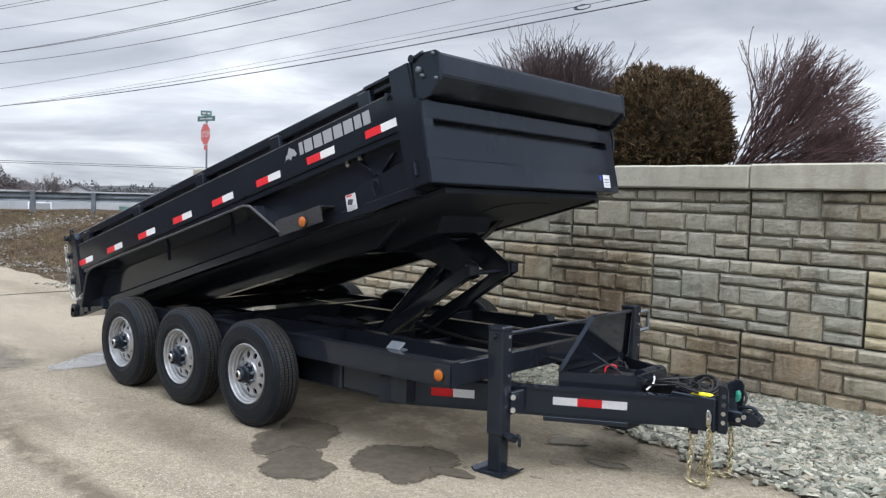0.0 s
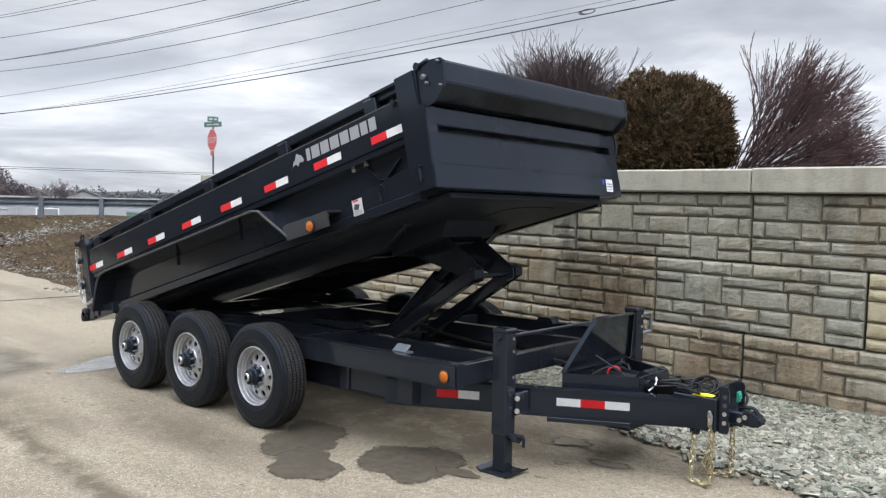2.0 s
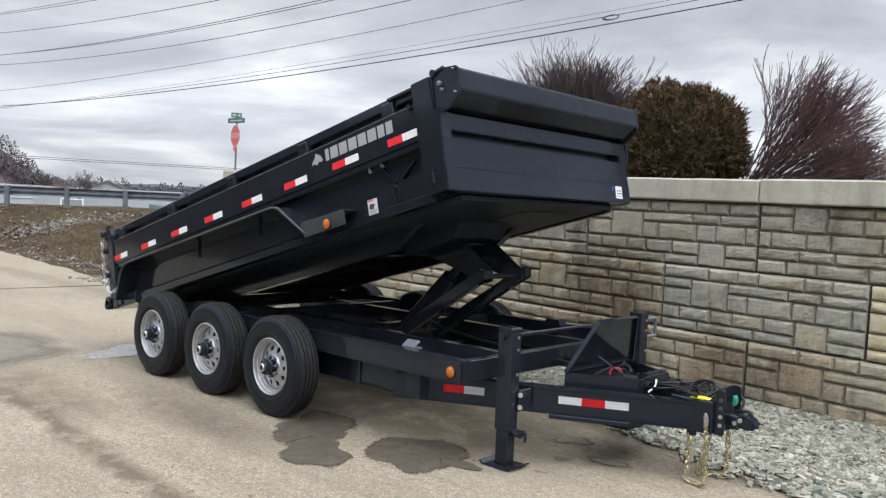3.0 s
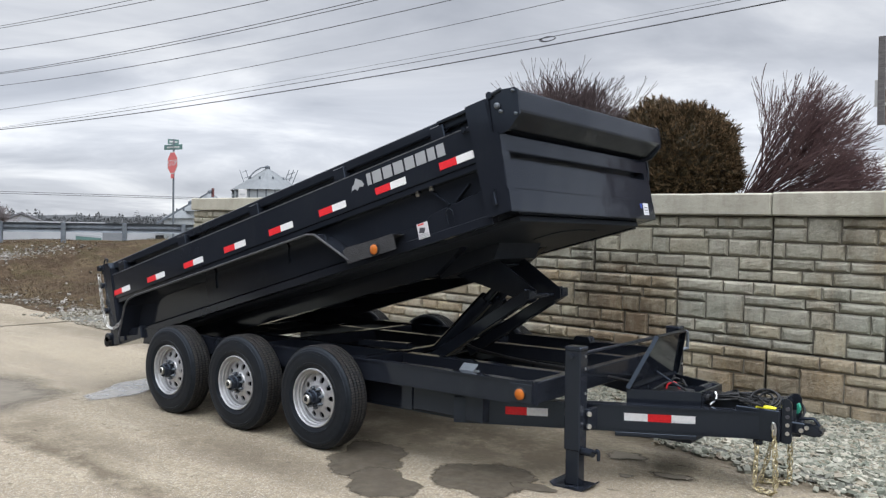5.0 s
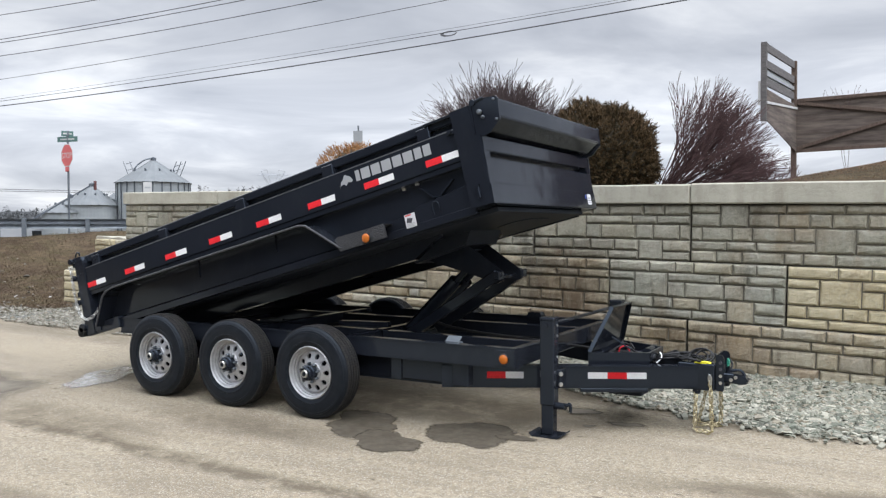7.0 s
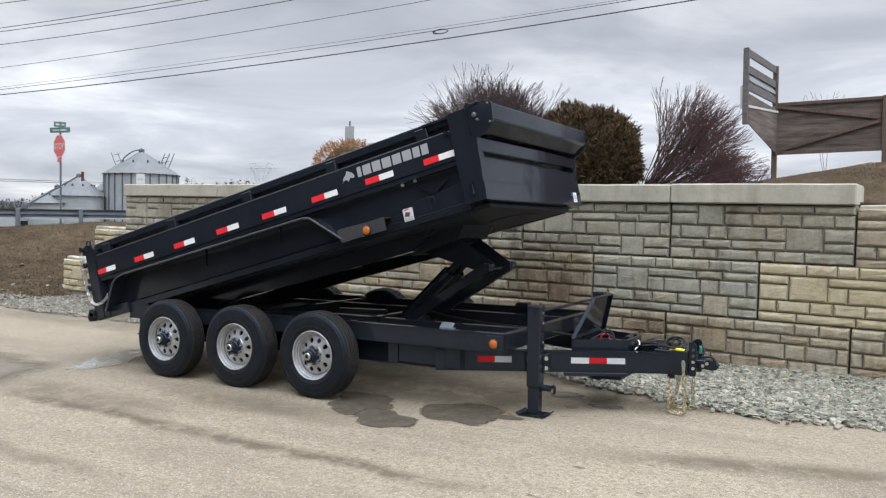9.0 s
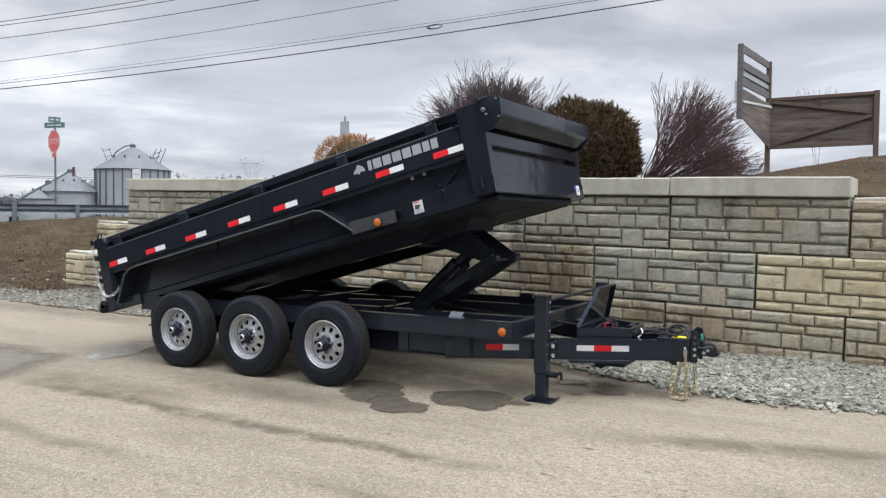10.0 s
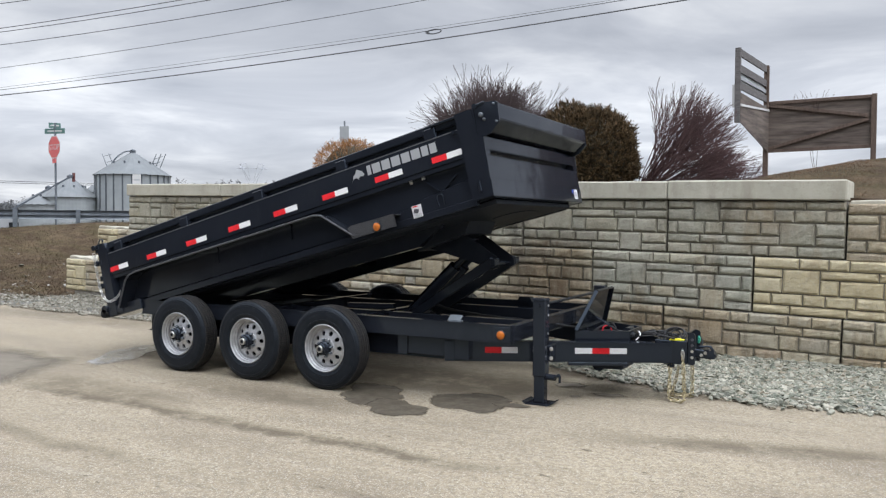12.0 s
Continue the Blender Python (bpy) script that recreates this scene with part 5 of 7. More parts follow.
# ---------------------------------------------------------------- plants and the old sign above the wall
def branch_shrub(name, x, y, z, stems, total, tilt, around, mat, label, seed, r0=0.013, levels=5, lift=0.10, splay=0.42, drift=0.0, reach=None, wide=0.08, low=0.003):
    """A bare shrub: stems leave the base and fork again and again into thin twigs; each stem is a part."""
    rng = random.Random(seed)
    s = empty(name, pose(x, y, z), label, "shrub")

    def stick(verts, faces, pts, ra, rb, n):
        k0 = len(verts)
        for i, p in enumerate(pts):
            r = ra + (rb - ra) * i / (len(pts) - 1)
            d = (pts[min(i + 1, len(pts) - 1)] - pts[max(i - 1, 0)]).normalized()
            u = d.cross(Vector((0.31, 0.77, 0.2))).normalized()
            v = d.cross(u)
            for q in range(n):
                a = 2 * math.pi / n * q
                verts.append(tuple(p + r * (math.cos(a) * u + math.sin(a) * v)))
        for i in range(len(pts) - 1):
            for q in range(n):
                a, b = k0 + i * n + q, k0 + i * n + (q + 1) % n
                faces.append((a, b, b + n, a + n))

    def grow(verts, faces, p, d, length, r, level):
        pts, q = [p], p
        curl = Vector((rng.gauss(drift, 0.06), rng.gauss(0, 0.06), rng.gauss(lift * 0.5, 0.05)))
        for i in range(3):
            d = (d + curl * 0.6 + Vector((rng.gauss(0, 0.05), rng.gauss(0, 0.05), rng.gauss(0, 0.04)))).normalized()
            q = q + d * (length / 3)
            pts.append(q)
        stick(verts, faces, pts, r, max(r * 0.74, low), 4 if level > 2 else 3)
        if level == 0:
            return
        for c in range(3 if rng.random() < 0.45 else 2):
            side = Vector((rng.gauss(0, 1), rng.gauss(0, 0.8), rng.gauss(0, 0.6)))
            side = (side - d * side.dot(d)).normalized()
            start = pts[3] if c < 2 else pts[rng.choice((1, 2))]
            grow(verts, faces, start, (d + side * splay * rng.uniform(0.5, 1.2) + Vector((drift, 0, lift))).normalized(), length * rng.uniform(0.72, 0.92), max(r * 0.74, low), level - 1)

    share = sum(0.82 ** i for i in range(levels + 1))
    for i in range(stems):
        phi = tilt[0] + (tilt[1] - tilt[0]) * (i + rng.random()) / stems
        turn = rng.uniform(*around)
        if around == FULL:
            turn = 2.39996 * i + rng.gauss(0, 0.15)
            phi = math.acos(math.cos(tilt[0]) + (math.cos(tilt[1]) - math.cos(tilt[0])) * (i + rng.random()) / stems)
        d = Vector((math.sin(phi) * math.cos(turn), math.sin(phi) * math.sin(turn), math.cos(phi)))
        base = Vector((rng.gauss(0, wide), rng.gauss(0, wide * 0.7), -0.08))
        verts, faces = [], []
        grow(verts, faces, base, d, total * (reach(phi) if reach else 1.0) * rng.uniform(0.88, 1.0) / share, r0 * rng.uniform(0.75, 1.15), levels)
        raw("stem", verts, faces, mat, s)
    return s


FULL = (0.0, 2 * math.pi)


def dome(phi):
    """Length of a stem that ends on a ball standing over the base, as a share of the ball's height."""
    return (0.98 * math.cos(phi) + math.sqrt(max(0.757 - 0.9604 * math.sin(phi) ** 2, 0.0))) / 1.85 * (1 - 0.30 * phi * phi)


def fan(phi):
    """Length of a stem of the wind-bent shrub by its lean."""
    return lerp_table(phi, [(0.58, 0.52), (0.63, 0.70), (0.67, 0.88), (0.70, 1.0), (0.78, 1.0), (0.85, 0.96), (1.12, 0.91), (1.45, 0.86)])


branch_shrub("bare_shrub", 0.31, 4.75, 1.90, 250, 1.93, (0.0, 0.80), FULL, BARK_GREY, "bare grey-brown winter shrub behind the wall", 31, 0.0070, 5, 0.0, 0.33, 0.0, dome, 0.05, 0.0028)
branch_shrub("bare_shrub", 2.40, 4.70, 1.93, 38, 1.76, (0.60, 1.50), (-0.30, 0.40), BARK, "wind-bent bare reddish shrub beside the evergreen", 32, 0.0105, 5, 0.02, 0.23, 0.01, fan, 0.03, 0.0024)
branch_shrub("bare_shrub", 3.25, 4.90, 1.90, 34, 0.80, (0.1, 1.40), (-1.0, 1.6), BARK, "low dense reddish shrub above the wall", 33, 0.007, 4, 0.02, 0.42, 0.0, None, 0.16, 0.0026)


def leaf_clump(name, x, y, z, rx, ry, rz, count, mat, core, label, seed, leaf=0.02, fan=14, peak=0.0):
    """A rounded shrub: a solid inner mass, painted dark as inside shade, under flat feathery sprays of small leaves,
    with an uneven outline.
    """
    rng = random.Random(seed)
    s = empty(name, pose(x, y, z), label, "shrub")
    verts, faces = [], []
    for _ in range(count):
        a, c = rng.uniform(0, 2 * math.pi), rng.uniform(-0.8, 1)
        st = math.sqrt(1 - c * c)
        n = Vector((st * math.cos(a), st * math.sin(a), c))
        lump = 1 + 0.09 * noise.noise(n * 2.2 + Vector((seed, 0, 0))) + 0.06 * noise.noise(n * 6 + Vector((0, seed, 0))) + 0.11 * noise.noise(n * 13 + Vector((0, 0, seed)))
        lump += peak * smooth(0.90, 0.99, n.dot(Vector((-0.34, -0.1, 0.935))))
        lump *= (abs(n.x) ** 2.7 + abs(n.y) ** 2.7 + abs(n.z) ** 2.7) ** (-1 / 2.7)
        deep = rng.choice((1.0, 0.99, 0.97, 0.93, 0.87)) * lump
        p = Vector((n.x * rx * deep, n.y * ry * deep, n.z * rz * deep + rz * 0.85))
        if p.z < 0:
            p.z *= 0.3
        up = (n * 0.8 + Vector((rng.gauss(0, 0.4), rng.gauss(0, 0.4), 0.45 + rng.gauss(0, 0.4)))).normalized()
        side = up.cross(Vector((rng.gauss(0, 1), rng.gauss(0, 1), rng.gauss(0, 1)))).normalized()
        out = up.cross(side)
        ln = leaf * rng.uniform(0.8, 1.4)
        for i in range(fan):
            t = i / fan
            sgn = 1 if i % 2 else -1
            root = p + up * (ln * 3.4 * t - ln * 1.2)
            tip = root + (up * rng.uniform(0.5, 1.1) + side * sgn * rng.uniform(0.5, 1.1) * (1.1 - t) + out * rng.gauss(0, 0.3)) * ln
            w = (up - side * sgn * 0.5) * ln * 0.20
            k = len(verts)
            verts += [tuple(root - w), tuple(tip), tuple(root + w)]
            faces.append((k, k + 1, k + 2))
    raw("sprays", verts, faces, mat, s)
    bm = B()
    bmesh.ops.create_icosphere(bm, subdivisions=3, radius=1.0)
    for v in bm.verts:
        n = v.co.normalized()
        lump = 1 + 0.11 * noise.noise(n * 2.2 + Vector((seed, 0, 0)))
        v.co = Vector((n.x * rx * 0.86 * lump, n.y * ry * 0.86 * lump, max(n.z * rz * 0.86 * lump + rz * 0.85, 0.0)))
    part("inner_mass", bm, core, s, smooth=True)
    return s


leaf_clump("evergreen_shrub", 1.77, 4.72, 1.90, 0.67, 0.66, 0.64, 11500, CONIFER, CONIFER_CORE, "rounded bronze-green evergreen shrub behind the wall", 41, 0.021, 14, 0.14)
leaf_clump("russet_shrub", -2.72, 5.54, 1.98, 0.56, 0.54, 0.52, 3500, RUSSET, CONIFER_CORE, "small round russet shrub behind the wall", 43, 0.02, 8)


FAR_TWIGS = two_tone("pale_far_twigs", (0.12, 0.105, 0.105), (0.19, 0.165, 0.165), 2, 0.9)


def far_tree():
    t = branch_shrub("bare_tree", -105.0, 42.2, 1.6, 9, 4.3, (0.1, 1.15), FULL, FAR_TWIGS, "bare spreading tree beyond the guardrail", 51, 0.09, 5, 0.04, 0.5, 0.0, None, 0.1, 0.018)
    bm = B(); rod(bm, (0, 0, -4.0), (0, 0, 0.3), 0.26, 8, 0.18)
    part("trunk", bm, BARK_GREY, t)


far_tree()


def wooden_sign():
    """The back of an old board sign: a slatted frame and a plywood panel meeting at a post."""
    c, l, r = Vector((3.0, 14.0, 0)), Vector((2.72, 11.65, 0)), Vector((5.2, 14.0, 0))
    s = empty("wooden_sign", pose(3.0, 14.0, 2.6), "old weathered wooden sign with slatted frame and plywood panel", "sign")
    o = Vector((3.0, 14.0, 2.6))
    at = lambda p, z: (p.x - o.x, p.y - o.y, z - o.z)
    for p, z0, z1, mat in ((c, 2.5, 5.22, POST_WOOD), (r, 2.6, 4.42, POST_WOOD), (l, 3.66, 5.20, OLD_WOOD)):
        bm = B(); beam(bm, at(p, z0), at(p, z1), 0.11, 0.11, (1, 0, 0), 0.006)
        part("post", bm, mat, s)
    for h in (5.13, 4.80, 4.45, 4.20):
        bm = B(); beam(bm, at(l, h), at(c, h), 0.035, 0.16 if h != 4.20 else 0.12, (0, 0, 1), 0.004)
        part("slat", bm, OLD_WOOD, s)
    bm = B(); beam(bm, at(l, 4.62), at(c, 4.62), 0.02, 0.09, (0, 0, 1), 0.003)
    part("slat", bm, SIGN_BACK, s)
    bm = B(); beam(bm, at(l + Vector((-0.06, 0, 0)), 3.98), at(l + Vector((-0.06, 0, 0)), 4.45), 0.02, 0.10, (1, 0, 0), 0.003)
    part("edge_board", bm, SIGN_WHITE, s, "pale painted edge board")
    bm = B(); beam(bm, at(l + Vector((0.06, 0, 0)), 4.02), at(c + Vector((0.06, 0, 0)), 4.18), 0.03, 0.05, (0, 0, 1), 0.003)
    part("brace", bm, SIGN_WHITE, s, "pale painted brace")
    bm = B(); beam(bm, at(l + Vector((-0.03, 0, 0)), 4.66), at(c + Vector((-0.03, 0, 0)), 4.63), 0.012, 0.20, (0, 0, 1), 0.003)
    part("panel_sheet", bm, SIGN_BACK, s, "pale worn sheet behind the slats")
    bm = B()
    prism(bm, [(0.02, 3.22 - o.z), ((r - c).length, 3.26 - o.z), ((r - c).length, 4.38 - o.z), (0.02, 4.36 - o.z)], 0.04, 0.06)
    part("plywood_panel", bm, PLYWOOD, s, "brown weathered plywood")
    # the side panel, its lower edge rising away from the post
    bm = B()
    ring = [(l, 3.68), (c, 3.22), (c, 4.22), (l, 4.28)]
    near = [bm.verts.new(Vector(at(p, z)) + Vector((0.04, 0, 0))) for p, z in ring]
    back = [bm.verts.new(Vector(at(p, z)) + Vector((0.06, 0, 0))) for p, z in ring]
    bm.faces.new(near)
    bm.faces.new(back[::-1])
    for i in range(4):
        bm.faces.new((near[i], near[(i + 1) % 4], back[(i + 1) % 4], back[i]))
    bmesh.ops.recalc_face_normals(bm, faces=bm.faces[:])
    part("plywood_panel", bm, PLYWOOD, s)
    for a, b in (((0.05, 4.30), (2.1, 3.95)), ((2.1, 3.88), (0.05, 3.30)), ((0.02, 4.35), (2.15, 4.37)), ((0.02, 3.25), (2.15, 3.28))):
        bm = B(); beam(bm, (a[0], 0.0, a[1] - o.z), (b[0], 0.0, b[1] - o.z), 0.04, 0.075, (0, 0, 1), 0.004)
        part("brace", bm, POST_WOOD, s)
    bm = B(); beam(bm, at(l, 3.95), at(c, 3.30), 0.03, 0.08, (0, 0, 1), 0.004)
    part("brace", bm, POST_WOOD, s)
    bm = B(); beam(bm, at(l, 3.95), at(c, 4.28), 0.03, 0.06, (0, 0, 1), 0.004)
    part("brace", bm, OLD_WOOD, s)


wooden_sign()
branch_shrub("bare_sapling", 4.05, 14.75, 2.75, 3, 2.05, (0.02, 0.22), FULL, BARK, "thin bare sapling behind the old wooden sign", 61, 0.006, 3, 0.05, 0.35, 0.0, None, 0.06, 0.0035)

# ---------------------------------------------------------------- the dump trailer
YC = 1.325                     # the trailer's middle line
TILT_BOX = radians(14.66)
BOXM = Matrix.Translation((2.458, 0, 1.756)) @ Matrix.Rotation(-TILT_BOX, 4, "Y")
TRAILER = empty("dump_trailer", pose(0, 0, 0), "black triple-axle steel dump trailer with its bed raised", "trailer")


def mirror(y):
    return 2 * YC - y


def both(y0, y1):
    """The same span on the near and on the far side."""
    return ((y0, y1), (mirror(y1), mirror(y0)))


# -- the raised bed: u runs forward from its rear to its front, w up from its floor
BED_U0 = -4.84


# pale flecks on black: the sky's highlight along edges, put into the colour
EDGE_HIGHLIGHT = two_tone("scuffed_black_edge", (0.025, 0.027, 0.031), (0.11, 0.114, 0.12), 60, 0.4, 0.2, 0.4)


def bed_shell():
    bm = B()
    box(bm, BED_U0, 0.0, 0.30, mirror(0.30), 0.0, 0.045, 0.004)
    bed = part("dump_bed", bm, BLACK, TRAILER, at=BOXM)
    for a, b in both(0.285, 0.315):
        bm = B(); box(bm, BED_U0, -0.02, a, b, 0.047, 0.70, 0.003)
        part("side_wall", bm, BLACK, bed)
    return bed


BED = bed_shell()


def bed_sides():
    for side, (a, b) in enumerate(both(0.20, 0.285)):
        out, inn = (a, b) if side == 0 else (b, a)
        sgn = 1 if side == 0 else -1
        # upper band: a folded sheet with a flat face
        bm = B()
        prism(bm, [(BED_U0 + 0.12, 0.385), (-0.12, 0.385), (-0.12, 0.635), (BED_U0 + 0.12, 0.635)], a, b)
        bmesh.ops.bevel(bm, geom=bm.edges[:], offset=0.006, segments=2, affect="EDGES")
        part("side_band", bm, BLACK, BED)
        # lower return under the band
        bm = B()
        ya, yb = sorted((out + sgn * 0.012, inn))
        prism(bm, [(BED_U0 + 0.12, 0.345), (-0.12, 0.345), (-0.12, 0.383), (BED_U0 + 0.12, 0.383)], ya, yb)
        part("side_fold", bm, BLACK, BED)
        # top rail, set back above a slot
        bm = B()
        ya, yb = sorted((inn - sgn * 0.045, inn + sgn * 0.045))
        box(bm, BED_U0 + 0.05, -0.06, ya, yb, 0.695, 0.770, 0.008)
        part("top_rail", bm, BLACK, BED)
        bm = B()
        ya, yb = sorted((out + sgn * 0.03, inn))
        box(bm, BED_U0 + 0.05, -0.06, ya, yb, 0.635, 0.650, 0.002)
        part("tarp_rail", bm, BLACK, BED)
        # pale strip that paints the highlight on the band's upper edge
        bm = B(); hose(bm, [(BED_U0 + 0.13, out + sgn * 0.006, 0.634), (-0.13, out + sgn * 0.006, 0.634)], 0.0055, 6)
        part("edge_trim", bm, EDGE_HIGHLIGHT, BED, "thin pale strip painted as the edge highlight")
        for u in (-4.55, -3.5, -2.44, -1.4, -0.42):
            bm = B()
            ya, yb = sorted((out + sgn * 0.012, inn))
            box(bm, u - 0.06, u + 0.06, ya, yb, 0.62, 0.735, 0.006)
            part("rail_bracket", bm, BLACK, BED)
        bm = B()
        ya, yb = sorted((out + sgn * 0.004, inn))
        box(bm, -0.40, -0.13, ya, yb, 0.740, 0.760, 0.003)
        part("rail_plate", bm, BLACK, BED)
        # front corner post, wide and folded
        bm = B()
        fold = [(-0.135, 0.0), (0.055, 0.0), (0.084, 0.52), (0.040, 0.535), (0.035, 0.765), (-0.135, 0.765)]
        ya, yb = sorted((out - sgn * 0.020, inn))
        prism(bm, fold, ya, yb)
        bmesh.ops.bevel(bm, geom=bm.edges[:], offset=0.004, segments=2, affect="EDGES")
        part("corner_post", bm, BLACK, BED)
        # rear corner post
        bm = B()
        ya, yb = sorted((out - sgn * 0.015, inn))
        prism(bm, [(BED_U0 - 0.02, -0.06), (BED_U0 + 0.125, -0.06), (BED_U0 + 0.125, 0.70), (BED_U0 + 0.10, 0.765), (BED_U0 - 0.02, 0.775)], ya, yb)
        bmesh.ops.bevel(bm, geom=bm.edges[:], offset=0.006, segments=2, affect="EDGES")
        part("rear_post", bm, BLACK, BED)
        # upright ribs behind the band, and the lower side panel with its raised sill
        for u in (-3.18, -2.18):
            bm = B()
            ya, yb = sorted((out + sgn * 0.068, inn))
            prism(bm, [(u - 0.035, 0.318), (u + 0.035, 0.318), (u + 0.014, 0.25), (u + 0.010, 0.17), (u - 0.010, 0.17), (u - 0.014, 0.25)], ya, yb)
            part("rib", bm, BLACK, BED)
        bm = B()
        ya, yb = sorted((out + sgn * 0.05, inn))
        prism(bm, [(-1.36, 0.0), (-0.13, 0.0), (-0.13, 0.21), (-0.62, 0.165), (-0.72, 0.12), (-1.36, 0.10)], ya, yb)
        bmesh.ops.bevel(bm, geom=bm.edges[:], offset=0.004, segments=1, affect="EDGES")
        part("sill", bm, BLACK, BED)
        bm = B()
        ya, yb = sorted((out + sgn * 0.02, inn))
        box(bm, BED_U0 + 0.1, -0.13, ya + 0.02, yb + 0.02, -0.035, 0.03, 0.004)
        part("floor_edge", bm, BLACK, BED)
        # fender: bent sheet with a rolled lip
        path = [(-4.58, 0.0), (-4.40, 0.27), (-4.33, 0.312), (-4.22, 0.328), (-1.74, 0.302), (-1.66, 0.28), (-1.35, 0.01)]
        y_lip = 0.105 if side == 0 else mirror(0.105)
        bm = B()
        rows = [[bm.verts.new((u, y, w)) for u, w in path] for y in (y_lip, inn)]
        rows += [[bm.verts.new((u, y, w - 0.008)) for u, w in path] for y in (inn, y_lip)]
        for k in range(4):
            p, q = rows[k], rows[(k + 1) % 4]
            for i in range(len(path) - 1):
                bm.faces.new((p[i], p[i + 1], q[i + 1], q[i]))
        bmesh.ops.recalc_face_normals(bm, faces=bm.faces[:])
        fender = part("fender", bm, BLACK, BED)
        # the near lip gets the painted highlight, the far one plain black
        bm = B()
        hose(bm, [(u, y_lip, w - 0.004) for u, w in path], 0.0095, 8)
        part("fender_lip", bm, BLACK if side else EDGE_HIGHLIGHT, fender, "rolled fender edge, near one painted with a highlight", smooth=True)
        bm = B()
        ya, yb = sorted((y_lip - sgn * 0.004, y_lip + sgn * 0.006))
        prism(bm, [(-1.36, -0.02), (-0.88, -0.022), (-0.88, 0.085), (-1.35, 0.10), (-1.39, 0.085)], ya, yb)
        step = part("step_plate", bm, TREAD_PLATE, BED, "black raised-pattern tread plate")
        bm = B()
        ya, yb = sorted((y_lip + sgn * 0.006, inn))
        box(bm, -1.33, -0.90, ya, yb, 0.085, 0.093)
        part("step_top", bm, TREAD_PLATE, BED)
        if side == 0:
            lamp(BED, (-1.0735, y_lip - 0.004, 0.02), 0.037)


def lamp(parent, at, r):
    """A round amber side marker in a black grommet."""
    x, y, z = at
    bm = B(); lathe(bm, [(r * 1.25, 0.0), (r * 1.25, -0.008), (r * 1.02, -0.012), (r * 0.98, -0.004)], 24, Matrix.Translation(at))
    g = part("marker_lamp", bm, RUBBER, parent, "round amber side marker lamp", smooth=True)
    bm = B(); lathe(bm, [(r, -0.004), (r * 0.97, -0.014), (r * 0.7, -0.021), (r * 0.3, -0.024), (0.0005, -0.025)], 24, Matrix.Translation(at))
    part("lens", bm, AMBER, g, smooth=True) if parent is TRAILER else part("lens", bm, AMBER, parent, smooth=True)


bed_sides()


def lean(w):
    """How far the bulkhead reaches forward at height w."""
    return 0.032 + 0.07 * w


def sheared(bm, u0, u1, y0, y1, w0, w1):
    """A thin sheet lying on the leaning bulkhead."""
    return prism(bm, [(u0 + lean(w0), w0), (u1 + lean(w0), w0), (u1 + lean(w1), w1), (u0 + lean(w1), w1)], y0, y1)


